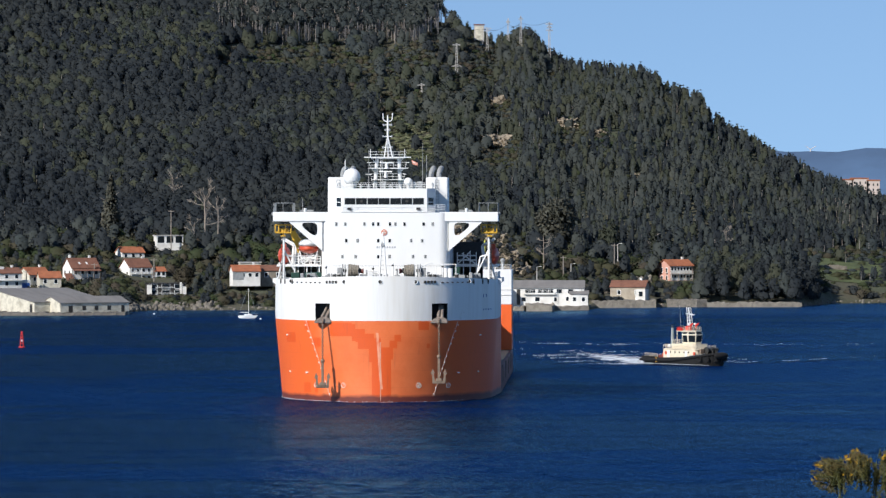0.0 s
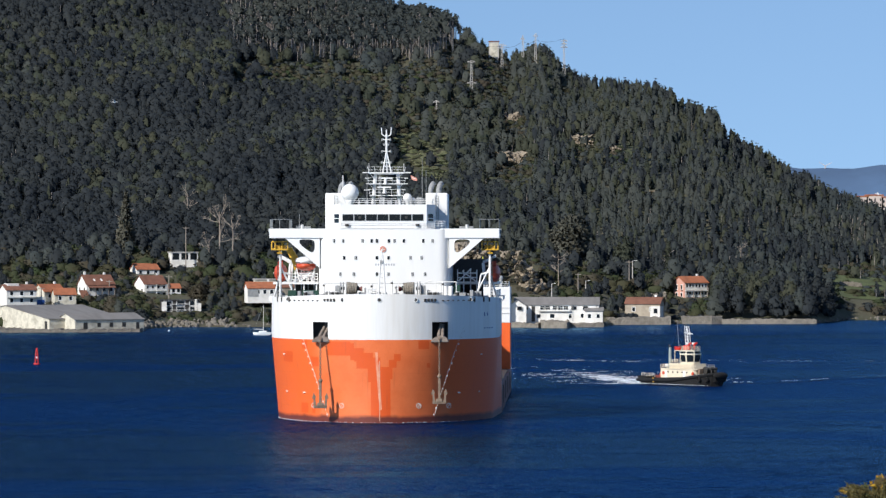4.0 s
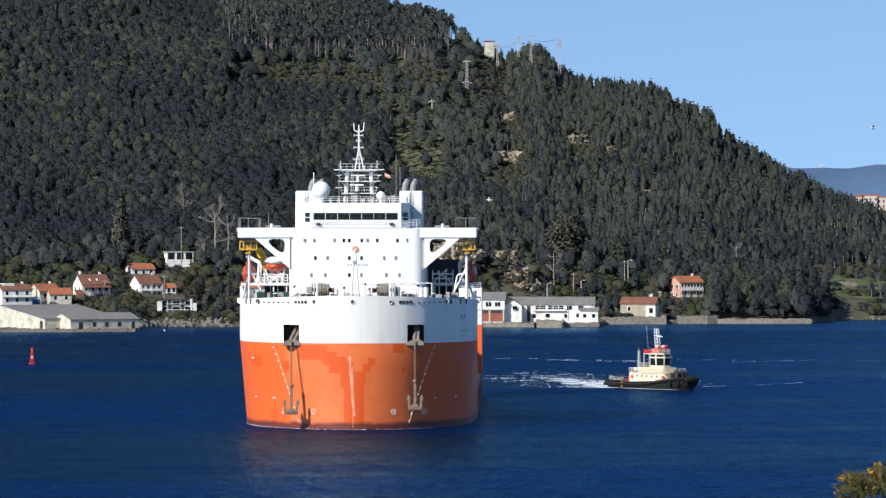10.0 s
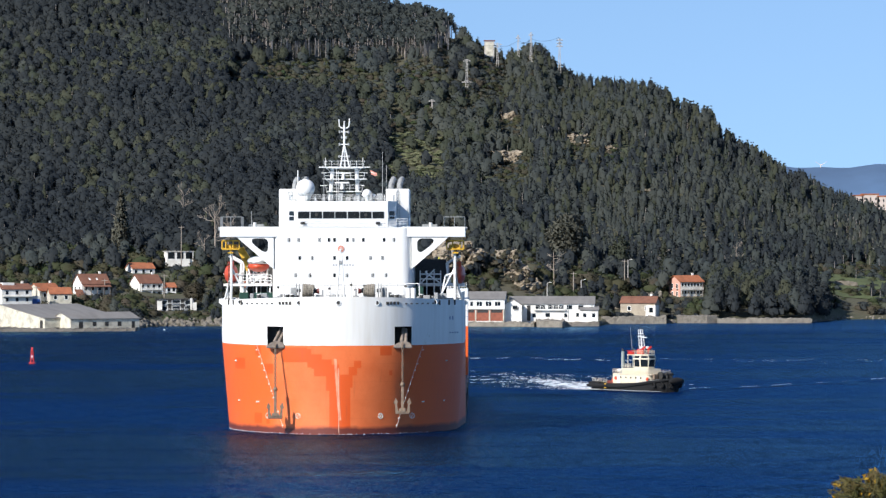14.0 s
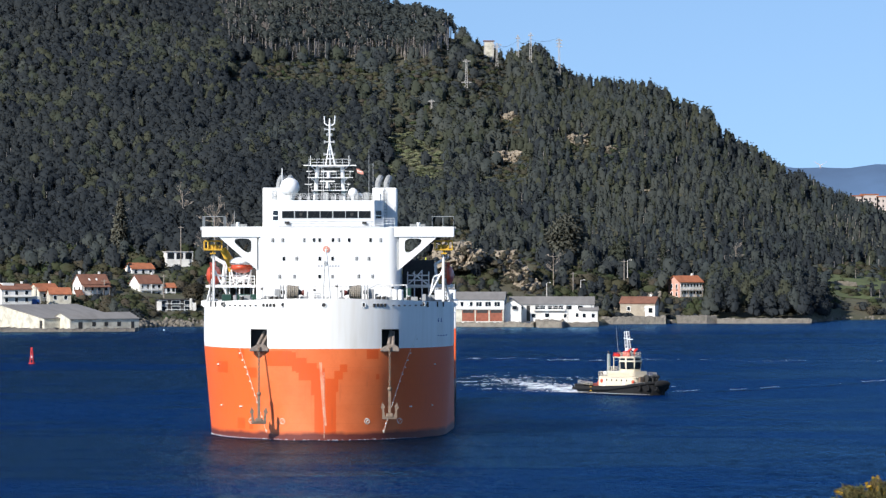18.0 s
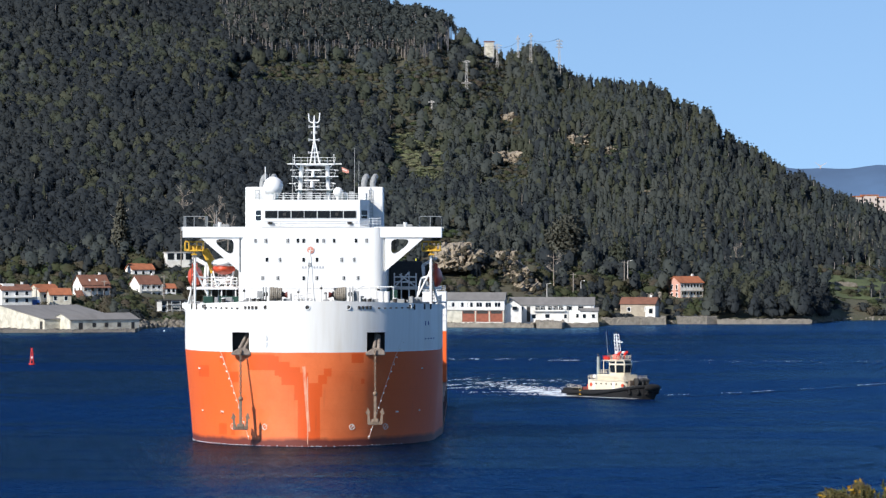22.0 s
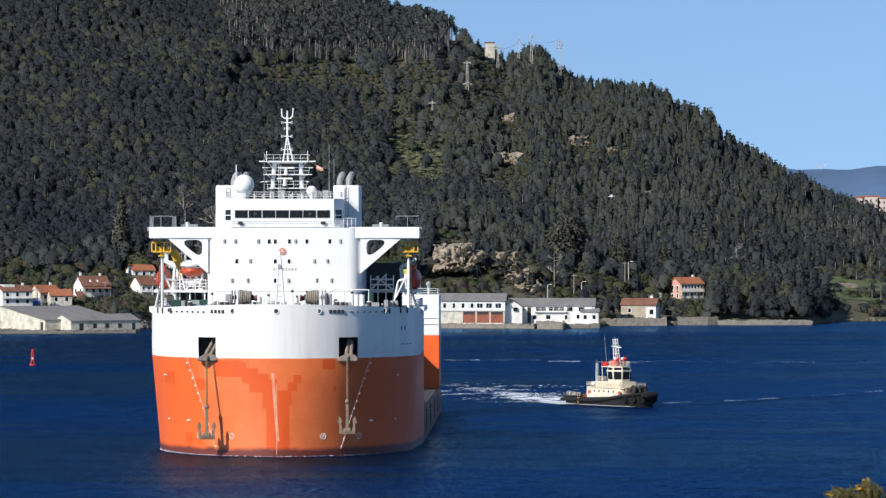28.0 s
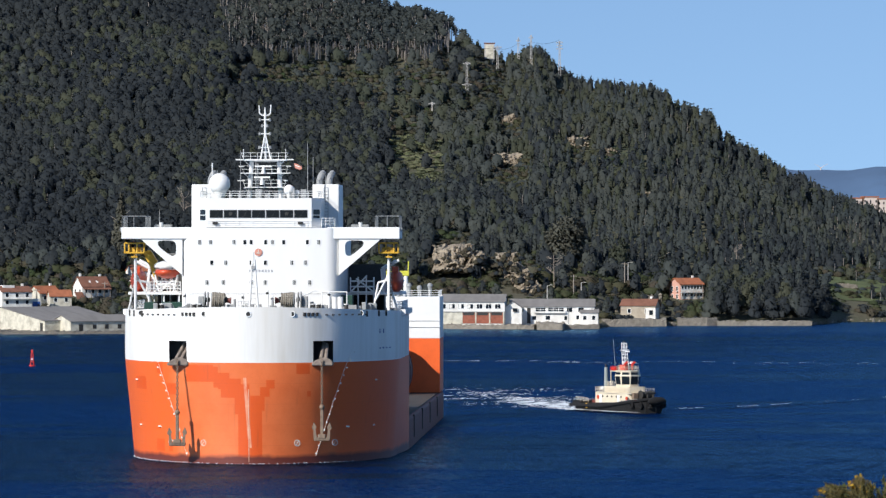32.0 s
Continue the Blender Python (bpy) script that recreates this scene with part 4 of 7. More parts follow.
    part("canopy", ball((-14.0, 23.4, 27.55), 1, 3, (1.95, 3.1, 0.85)), "white", rb, "white canopy", smooth=True)
    part("canopy_stripe", rods([((-15.7, 20.9, 27.3), (-12.3, 20.9, 27.3))], 0.07), "iron", rb)
    part("boat_cradle", rods([((-15.0, 21.9, 23.7), (-15.6, 21.9, 26.3)), ((-13.0, 21.9, 23.7), (-12.4, 21.9, 26.3)), ((-15.3, 21.9, 25.0), (-12.7, 21.9, 25.0)), ((-15.0, 21.9, 23.8), (-13.0, 21.9, 25.6))], 0.13), "white", rb)
    railing("platform_rail", [(-16.6, 24.4, 23.8), (-16.6, 20.6, 23.8), (-11.8, 20.6, 23.8)], ship, 1.5, 0.06, 0.9)
    part("boat_stage", boxed(-16.8, -11.7, 20.4, 25.2, 23.45, 23.75, bevel=0.04), "white", ship)
    for k in range(3):
        part("stage_leg", rod(bmesh.new(), (-16.4 + 2.2 * k, 20.8, DECK_Z), (-16.4 + 2.2 * k, 20.8, 23.5), 0.12, n=6), "white", ship)

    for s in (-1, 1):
        # solid dark blocks put where the space behind the boats lies in shade
        part("shade_block", boxed(min(s * 11.6, s * 16.8), max(s * 11.6, s * 16.8), 36, 41, DECK_Z, 27.8), "iron", ship, "dark block standing in for the shade behind the boats")

    # anchor pockets, chains, anchors, draught marks
    for s in (-1, 1):
        x = s * 10.15
        y0 = bow_y(x, 16)
        bm = bmesh.new()
        for a in ((x - 1.6, x - 1.36, 14.0, 17.4), (x + 1.36, x + 1.6, 14.0, 17.4), (x - 1.36, x + 1.36, 17.2, 17.4), (x - 1.36, x + 1.36, 14.0, 14.15)):
            box(bm, a[0], a[1], max(bow_y(a[0], 16), bow_y(a[1], 16), bow_y(x, 16)) + 0.25, y0 + 3.2, a[2], a[3])
        pk = part("anchor_pocket", bm, "iron", ship, "recessed dark anchor pocket in the bow")
        part("pocket_back", boxed(x - 1.5, x + 1.5, y0 + 2.6, y0 + 2.9, 14.0, 17.3), "iron", pk)
        bm = prism([(x - 1.55, 13.75), (x + 1.55, 13.75), (x + 1.45, 14.35), (x + 0.9, 14.75), (x + 0.1, 14.95), (x - 0.8, 14.6), (x - 1.4, 14.2)], y0 - 0.95, y0 + 0.6)
        bmesh.ops.bevel(bm, geom=bm.edges[:], offset=0.12, segments=2, affect="EDGES")
        part("hawse_lip", bm, "hawse", pk, "grey-brown worn hawse lip")
        part("hawse_pipe", rods([((x + 0.75 * (s < 0) + 0.1, y0 + 1.6, 16.9), (x - 0.2, y0 - 0.6, 14.7)), ((x + 0.95 * (s < 0) + 0.5, y0 + 1.6, 16.7), (x + 0.5, y0 - 0.6, 14.6))], 0.27, 8), "hawse", pk)
        chain("anchor_chain", ship, x, y0 - 1.25, 6.6, 14.6, 0.52)
        anchor(ship, x, y0 - 1.25, 2.7 + (0.75 if s > 0 else 0))
        # white dashed mark line curving down the bow
        line = [on_bow(s * (14.3 - 5.2 * (k / 22) ** 0.9), 16.4 - 15.4 * k / 22, 0.02) for k in range(23)]
        part("mark_line", rods(list(zip(line, line[1:])), 0.028, 4), "pale_mark", ship)
        for k in range(14):
            u = k / 13
            z = 15.6 - 14.2 * u
            c = on_bow(s * (14.3 - 5.2 * u ** 0.9), z, 0.03)
            part("draught_mark", boxed(c.x - 0.16, c.x + 0.10, c.y - 0.03, c.y + 0.25, z - 0.13, z + 0.08), "pale_mark", ship)
        for xx, z in ((s * 6.6, 2.9), (s * 11.6, 2.8)):
            bm = bmesh.new()
            pts = [on_bow(xx + 0.36 * math.cos(a), z + 0.42 * math.sin(a), 0.01) for a in (math.tau * k / 14 for k in range(14))]
            for p, q in zip(pts, pts[1:] + pts[:1]):
                rod(bm, p, q, 0.05, n=4)
            rod(bm, pts[2], pts[9], 0.05, n=4)
            part("thruster_mark", bm, "pale_mark", ship)
        for xx, z, w in ((s * 13.2, 5.0, 0.5), (s * 17.0, 11.5, 0.35), (s * 16.6, 5.0, 0.3)):
            c = on_bow(xx, z, 0.02)
            part("hull_mark", boxed(c.x - w * 0.7, c.x + w * 0.7, c.y - 0.10, c.y + 0.4, z - 0.1, z + 0.1), "pale_mark", ship)
    bm = bmesh.new()
    for k in range(4):
        c = on_bow(17.6 + 0.45 * k, 18.2, 0.02)
        box(bm, c.x - 0.08, c.x + 0.08, c.y - 0.03, c.y + 0.4, 18.1, 18.7) if k < 2 else None
        c = on_bow(17.6 + 0.4 * k, 16.0, 0.02)
        box(bm, c.x - 0.12, c.x + 0.12, c.y - 0.05, c.y + 0.4, 15.9, 16.1)
    part("name_bars", bm, "blue", ship)
    keel = [on_bow(0.0, 0.35 + 10.2 * k / 20, 0.0) for k in range(21)]
    part("stem_line", rods(list(zip(keel, keel[1:])), 0.05, 6), "stem_pale", ship, "pale worn stem line")
    return ship


# ---- the tug: bow along +x, z = 0 at the waterline ----
def build_tug():
    tug = thing("harbour_tug", pose(0, 0, 0), "black-hulled harbour tug with cream deckhouse and lattice mast, under way", "tugboat")
    L, B = 13.0, 4.6
    bm = bmesh.new()
    rows = []
    for z, f, st in ((-1.5, 0.80, 0.0), (0.0, 0.93, 0.3), (1.2, 1.0, 0.7), (99, 1.03, 1.0)):
        ring = []
        for k in range(25):
            u = -1 + 2 * k / 24
            x = L * u * (0.96 + 0.04 * st) + (0.5 * st if u > 0.5 else 0)
            w = B * f * (1 - max(0, (u - 0.25) / 0.75) ** 2.3) ** 0.6 * (1 - 0.25 * max(0, (-u - 0.7) / 0.3) ** 2)
            top = 1.55 + 1.9 * max(0, (u + 0.1) / 1.1) ** 1.3
            ring.append((x, w, z if z < 50 else top))
        rows.append([bm.verts.new((x, w, z)) for x, w, z in ring] + [bm.verts.new((x, -w - 0.01, z)) for x, w, z in ring[::-1]])
    for a, b in zip(rows, rows[1:]):
        for i in range(len(a)):
            j = (i + 1) % len(a)
            bm.faces.new((a[i], a[j], b[j], b[i]))
    bm.faces.new(rows[0])
    bm.faces.new(rows[-1])
    bmesh.ops.recalc_face_normals(bm, faces=bm.faces)
    part("hull", bm, "rubber", tug, "black tug hull with rubber fender belt")
    pts = []
    for k in range(25):
        u = -0.95 + 1.95 * k / 24
        w = (B + 0.2) * (1 - max(0, (u - 0.25) / 0.75) ** 2.3) ** 0.6 if u < 1 else 0
        pts.append((L * u + (0.4 if u > 0.5 else 0), w, 1.2 + 1.9 * max(0, (u + 0.1) / 1.1) ** 1.3))
    for s in (-1, 1):
        part("fender_belt", tube([Vector((x, s * w, z)) for x, w, z in pts], 0.32, 8), "rubber", tug)
    for x in (9.6, 11.3, 12.6):
        for s in (-1, 1):
            w = B * (1 - max(0, (x / L - 0.25) / 0.75) ** 2.3) ** 0.6 if x < L else 0.4
            bm = bmesh.new()
            c = Vector((x, s * (w + 0.35), 1.7))
            q = [c + Vector((0.55 * math.cos(a), 0, 0.55 * math.sin(a))) for a in (math.tau * k / 12 for k in range(12))]
            for p0, p1 in zip(q, q[1:] + q[:1]):
                rod(bm, p0, p1, 0.2, n=6)
            part("tyre_fender", bm, "rubber", tug)
    part("bow_fender", ball((13.2, 0, 2.6), 1, 3, (0.9, 2.2, 0.9)), "rubber", tug, smooth=True)
    for k in range(9):
        x = 6.6 + 0.48 * k
        w = B * 1.02 * (1 - max(0, (x / L - 0.25) / 0.75) ** 2.3) ** 0.6
        part("name_bar", boxed(x, x + 0.2, -w - 0.06, -w + 0.1, 2.35 + 0.06 * k, 2.6 + 0.06 * k), "grey", tug)
    part("yellow_mark", boxed(-6.4, -5.9, -4.78, -4.6, 0.6, 1.7), "yellow", tug)
    house = part("deckhouse", prism(rounded(-3.0, 3.0, -7.0, 5.4, 1.2), 1.5, 4.0, "z"), "cream", tug, "cream deckhouse")
    house.matrix_basis = Matrix.Rotation(math.pi / 2, 4, "Z")
    part("deck_edge", prism([(7.2 * math.copysign(1, math.cos(a)) * abs(math.cos(a)) ** 0.4 + 0.8, 3.2 * math.copysign(1, math.sin(a)) * abs(math.sin(a)) ** 0.4) for a in (math.tau * k / 32 for k in range(32))], 3.95, 4.1, "z"), "cream", tug)
    upper = part("upper_house", prism(rounded(-2.5, 2.5, -5.6, 2.8, 1.0), 4.1, 5.35, "z"), "cream", tug)
    upper.matrix_basis = Matrix.Rotation(math.pi / 2, 4, "Z")
    bm = bmesh.new()
    lo, hi, mid = [], [], []
    for k in range(8):
        a = math.tau * (k + 0.5) / 8
        lo.append(bm.verts.new((2.2 + 2.5 * math.cos(a), 2.3 * math.sin(a), 5.3)))
        mid.append(bm.verts.new((2.2 + 2.85 * math.cos(a), 2.6 * math.sin(a), 7.7)))
        hi.append(bm.verts.new((2.2 + 2.45 * math.cos(a), 2.25 * math.sin(a), 8.6)))
    for p0, p1 in ((lo, mid), (mid, hi)):
        for k in range(8):
            j = (k + 1) % 8
            bm.faces.new((p0[k], p0[j], p1[j], p1[k]))
    bm.faces.new(lo[::-1])
    bm.faces.new(hi)
    wheel = part("wheelhouse", bm, "cream", tug, "cream octagonal wheelhouse with wide windows")
    for k in range(8):
        a = math.tau * k / 8
        m = Matrix.Translation((2.2 + 2.52 * math.cos(a), 2.31 * math.sin(a), 6.75)) @ Matrix.Rotation(a + math.pi / 2, 4, "Z")
        bm = boxed(-0.82, 0.82, -0.06, 0.10, -0.92, 0.80, bevel=0.04)
        bm.transform(m @ Matrix.Rotation(radians(8), 4, "X"))
        part("pane", bm, "glass", wheel)
        m = Matrix.Translation((2.2 + 2.48 * math.cos(a), 2.26 * math.sin(a), 8.13)) @ Matrix.Rotation(a + math.pi / 2, 4, "Z")
        bm = boxed(-0.80, 0.80, -0.08, 0.06, -0.26, 0.26)
        bm.transform(m @ Matrix.Rotation(radians(-22), 4, "X"))
        part("top_pane", bm, "glass", wheel)
    roof = prism([(2.2 + 2.6 * math.cos(math.tau * (k + .5) / 8), 2.4 * math.sin(math.tau * (k + .5) / 8)) for k in range(8)], 8.6, 8.78, "z")
    part("wheelhouse_roof", roof, "cream", wheel)
    railing("roof_rail", [(3.8, -1.6, 8.78), (3.8, 1.6, 8.78), (0.6, 1.6, 8.78), (0.6, -1.6, 8.78), (3.8, -1.6, 8.78)], wheel, 0.9, 0.035, 0.8, "cream")
    platform = part("mast_platform", boxed(-2.2, 0.2, -1.5, 1.5, 8.45, 8.62, bevel=0.03), "cream", tug)
    for y in (-1.4, 1.4):
        part("platform_post", rod(bmesh.new(), (-2.0, y, 5.3), (-2.0, y, 8.5), 0.09, n=6), "cream", platform)
    railing("platform_rail", [(0.0, -1.45, 8.62), (-2.15, -1.45, 8.62), (-2.15, 1.45, 8.62)], platform, 0.9, 0.035, 0.7, "red")
    railing("bridge_rail", [(-2.6, 2.4, 5.35), (-2.6, -2.4, 5.35), (0.2, -2.4, 5.35)], tug, 1.0, 0.035, 0.8, "cream")
    railing("fore_rail", [(7.7, 2.9, 4.1), (7.7, -2.9, 4.1), (-5.6, -2.9, 4.1), (-5.6, 2.9, 4.1)], tug, 1.0, 0.04, 0.9, "cream")
    for s in (-1, 1):
        railing("deck_rail", [(-11.8, s * 3.7, 2.0), (-6.2, s * 4.2, 1.8)], tug, 0.9, 0.035, 1.1, "cream")
    mast = part("lattice_mast", rods([((1.5 + dx * 0.42, dy * 0.5, 8.7), (0.75 + dx * 0.32, dy * 0.36, 14.6)) for dx, dy in ((1, 1), (1, -1), (-1, 1), (-1, -1))], 0.075, 5), "white", tug, "white lattice mast raked aft")
    for k in range(8):
        u = 0.06 + 0.13 * k
        cx, z, w = 1.5 - 0.75 * u, 8.7 + 5.9 * u, 0.42 - 0.10 * u
        bm = bmesh.new()
        for a in ((1, 1), (1, -1), (-1, -1), (-1, 1)):
            b = (a[1], -a[0])
            rod(bm, (cx + a[0] * w, a[1] * w * 1.15, z), (cx + b[0] * w, b[1] * w * 1.15, z), 0.055, n=4)
        part("mast_rung", bm, "white", mast)
    part("mast_yard", rod(bmesh.new(), (0.95, -1.1, 13.0), (0.95, 1.1, 13.0), 0.07), "white", mast)
    part("radar", boxed(1.2, 2.9, -0.14, 0.14, 12.6, 12.85, bevel=0.05), "white", mast)
    part("masthead_lamp", rod(bmesh.new(), (0.75, 0, 14.6), (0.75, 0, 15.0), 0.16, 0.12, 8), "iron", mast)
    for y in (-0.9, 0.9):
        part("searchlight", rod(bmesh.new(), (1.9, y, 10.3), (2.5, y, 10.35), 0.3, 0.34, 10), "white", tug)
        part("monitor_post", rod(bmesh.new(), (2.5, y, 8.7), (2.5, y, 9.6), 0.2, n=8), "red", tug)
        part("fire_monitor", path_rod([Vector((2.5, y, 9.5)), Vector((2.6, y, 10.0)), Vector((3.5, y - 0.1, 10.5))], 0.26, 8), "red", tug, "red fire monitor")
    part("red_locker", boxed(0.8, 2.0, -1.1, 0.2, 8.8, 9.9, bevel=0.08), "red", tug)
    part("red_liferaft", rod(bmesh.new(), (-2.0, -1.1, 9.0), (-0.4, -1.1, 9.0), 0.36, n=10), "red", tug)
    for y in (-1.7, 1.7):
        funnel = part("funnel", rod(bmesh.new(), (-3.4, y, 4.0), (-3.4, y, 9.3), 0.42, 0.34, 10), "funnel_grey", tug, "grey exhaust funnel")
        part("exhaust_pipe", path_rod([Vector((-3.4, y, 9.2)), Vector((-3.4, y, 9.6)), Vector((-3.75, y, 9.95))], 0.16, 8), "iron", funnel)
        part("raft_canister", rod(bmesh.new(), (-4.9, y, 4.75), (-3.9, y, 4.75), 0.45, n=10), "white", tug)
    for dx, y, z in ((-0.8, -1.2, 15.2), (-0.3, 1.2, 14.0)):
        part("aerial", rod(bmesh.new(), (-0.6, y, 8.6), (-0.6 + dx, y, z), 0.05, 0.03, 4), "grey", tug)
    winch_bed = part("tow_winch", rod(bmesh.new(), (9.0, -1.1, 3.8), (9.0, 1.1, 3.8), 0.7, n=14), "iron", tug)
    for y in (-1.2, 1.2):
        part("winch_cheek", rod(bmesh.new(), (9.0, y - 0.1, 3.8), (9.0, y + 0.1, 3.8), 0.95, n=14), "iron", winch_bed)
    part("towing_bitt", rods([((10.8, -0.7, 3.0), (10.8, -0.7, 4.6)), ((10.8, 0.7, 3.0), (10.8, 0.7, 4.6)), ((10.8, -1.1, 4.2), (10.8, 1.1, 4.2))], 0.2, 8), "iron", tug)
    part("deck_locker", boxed(7.9, 8.6, -2.6, -1.5, 3.0, 4.2, bevel=0.06), "rust", tug)
    part("hose_reel", rod(bmesh.new(), (-6.2, -2.2, 2.5), (-6.2, -1.5, 2.5), 0.6, n=12), "boat", tug)
    part("aft_hatch", boxed(-9.6, -7.4, -1.2, 1.2, 1.5, 2.3, bevel=0.08), "maroon", tug)
    for x in (-4.3, 6.6):
        part("life_ring", rod(bmesh.new(), (x, -2.98, 3.0), (x, -3.14, 3.0), 0.42, n=12), "boat", tug)
    for k in range(5):
        part("porthole", rod(bmesh.new(), (-2.6 + 1.75 * k, -2.96, 3.25), (-2.6 + 1.75 * k, -3.05, 3.25), 0.22, n=10), "glass", tug)
    for x in (-3.4, 3.4):
        part("cabin_door", boxed(x - 0.4, x + 0.4, -3.06, -2.96, 1.7, 3.6, bevel=0.03), "white", tug)
    part("aft_bulwark", boxed(-13.0, -9.5, -4.0, 4.0, 1.4, 2.1, bevel=0.2), "rubber", tug)
    return tug


SHIP = build_ship()
TUG = build_tug()
TUG.scale = (0.9, 0.9, 0.87)


# ---- woods and shore plants ----
RG = np.random.RandomState(7)


def blob_core(rng, squash):
    """A lumpy low crown core."""
    bm = bmesh.new()
    bmesh.ops.create_uvsphere(bm, u_segments=5, v_segments=3, radius=1)
    bmesh.ops.triangulate(bm, faces=bm.faces)
    bm.verts.index_update()
    v = np.array([c.co[:] for c in bm.verts])
    f = np.array([[c.index for c in p.verts] for p in bm.faces])
    bm.free()
    return v * squash * rng.uniform(0.75, 1.1, (len(v), 1)), f


def crown(rng, n, kind):
    """A unit-high tree: core triangles and leaf-clump triangles (three corners each)."""
    tri = []
    shapes = {"tall": [((0, 0, 0.66), (0.115, 0.115, 0.32)), ((0.03, 0.02, 0.36), (0.13, 0.13, 0.26)), ((-0.05, -0.03, 0.55), (0.08, 0.08, 0.2))],
              "cone": [((0, 0, 0.28), (0.16, 0.16, 0.27)), ((0, 0, 0.56), (0.10, 0.10, 0.26)), ((0, 0, 0.80), (0.045, 0.045, 0.20))],
              "grove": [((0.06, 0, 0.62), (0.24, 0.24, 0.27)), ((-0.14, 0.05, 0.50), (0.20, 0.20, 0.20)), ((0.04, -0.12, 0.38), (0.24, 0.24, 0.2)), ((0.12, 0.1, 0.3), (0.2, 0.2, 0.18)), ((-0.05, 0, 0.8), (0.12, 0.12, 0.14))],
              "round": [((0.06, 0, 0.58), (0.26, 0.26, 0.30)), ((-0.12, 0.05, 0.48), (0.22, 0.22, 0.24)), ((0.02, -0.1, 0.36), (0.22, 0.22, 0.22))],
              "bush": [((0, 0, 0.45), (0.55, 0.55, 0.45)), ((0.35, 0.1, 0.3), (0.4, 0.4, 0.32))],
              "high": [((0, 0, 0.80), (0.14, 0.14, 0.19)), ((0.06, 0.02, 0.62), (0.09, 0.09, 0.1))]}[kind]
    size = {"grove": 0.045, "tall": 0.05, "cone": 0.046, "round": 0.056, "bush": 0.110, "high": 0.06}[kind]
    for c, r in shapes:
        v, f = blob_core(rng, np.array(r) * 0.92)
        tri.append((v + np.array(c))[f])
    vol = np.array([r[0] * r[2] for _, r in shapes])
    which = rng.choice(len(shapes), n, p=vol / vol.sum())
    d = rng.normal(size=(n, 3))
    d /= np.linalg.norm(d, axis=1, keepdims=True)
    cs, rs = np.array([s[0] for s in shapes])[which], np.array([s[1] for s in shapes])[which]
    p = cs + d * rs * rng.uniform(0.84, 1.06, (n, 1))
    a, b = rng.normal(size=(n, 3)), rng.normal(size=(n, 3))
    a /= np.linalg.norm(a, axis=1, keepdims=True)
    b -= a * (a * b).sum(1, keepdims=True)
    b /= np.linalg.norm(b, axis=1, keepdims=True)
    s = size * rng.uniform(0.6, 1.3, (n, 1))
    tri.append(np.stack([p - a * s * 0.6 - b * s * 0.4, p + a * s * 0.7 - b * s * 0.3, p + b * s * 0.8], 1))
    tri.append(np.stack([p + a * s * 0.7 - b * s * 0.3, p + b * s * 0.8, p + a * s * 0.5 + b * s + d * s * 0.5], 1))
    t = np.concatenate(tri)
    t[..., 2] = np.maximum(t[..., 2], 0)
    return t


def trunk(kind):
    h = 0.75 if kind == "high" else 0.5
    r = 0.017
    q = [(r * math.cos(a), r * math.sin(a)) for a in (0.3, 2.4, 4.5)]
    t = []
    for k in range(3):
        (a, b), (c, d) = q[k], q[(k + 1) % 3]
        t += [[(a, b, 0), (c, d, 0), (c * .6, d * .6, h)], [(a, b, 0), (c * .6, d * .6, h), (a * .6, b * .6, h)]]
    return np.array(t)


KINDS = ("tall", "cone", "round", "bush", "high", "grove")
PROTO = {k: [crown(np.random.RandomState(20 + 7 * i + len(k)), {"bush": 66, "grove": 190, "round": 82}.get(k, 52), k) for i in range(4)] for k in KINDS}


def round_off(ob, n):
    """Lets leaf clumps shade like one rounded crown, with some scatter."""
    n = n / (np.linalg.norm(n, axis=1, keepdims=True) + 1e-6)
    n = n * 1.0 + np.array([-0.12, -0.34, 0.52])
    n = n + np.repeat(RG.normal(size=(len(n) // 3, 3)) * 0.13, 3, axis=0)
    n /= np.linalg.norm(n, axis=1, keepdims=True) + 1e-6
    ob.data.shade_smooth()
    ob.data.normals_split_custom_set_from_vertices(n.astype(np.float32))


def plant(rows, material, name, label, category):
    """One mesh from rows of (kind, x, y, z, height, width)."""
    out, soft = [], []
    for i, (k, x, y, z, h, w) in enumerate(rows):
        t = PROTO[k][RG.randint(4)]
        a = RG.uniform(0, math.tau)
        c, s = math.cos(a) * w, math.sin(a) * w
        n = (t - np.array([0, 0, 0.35])) * np.array([3.0, 3.0, 1.1])
        soft.append(np.stack([n[..., 0] * c - n[..., 1] * s, n[..., 0] * s + n[..., 1] * c, n[..., 2] * w], -1).reshape(-1, 3) / w)
        out.append(np.stack([t[..., 0] * c - t[..., 1] * s + x, t[..., 0] * s + t[..., 1] * c + y, t[..., 2] * h + z], -1))
    v = np.concatenate(out).reshape(-1, 3)
    ob = raw(name, v, np.arange(len(v)).reshape(-1, 3), material)
    round_off(ob, np.concatenate(soft))
    return tagged(ob, label, category, kind="stuff")


# bearings kept clear in front of buildings: (from, to, distance), and bare patches on the hill (bearing, elevation ranges)
CLEAR = ((-0.125, -0.0955, 1558, 8.2), (-0.0985, -0.088, 1575, 9.0), (-0.0895, -0.0775, 1615, 10.9), (-0.0765, -0.064, 1690, 17.4), (-0.0715, -0.058, 1640, 9.4), (-0.0688, -0.056, 1600, 4.4), (-0.0665, -0.057, 1712, 22),
         (-0.0495, -0.0355, 1612, 10.4), (-0.001, 0.037, 1625, 1.8), (0.0405, 0.0515, 1622, 3.4), (0.0525, 0.062, 1690, 8.4), (-0.0025, 0.0065, 1700, 19), (0.013, 0.0235, 1672, 9))
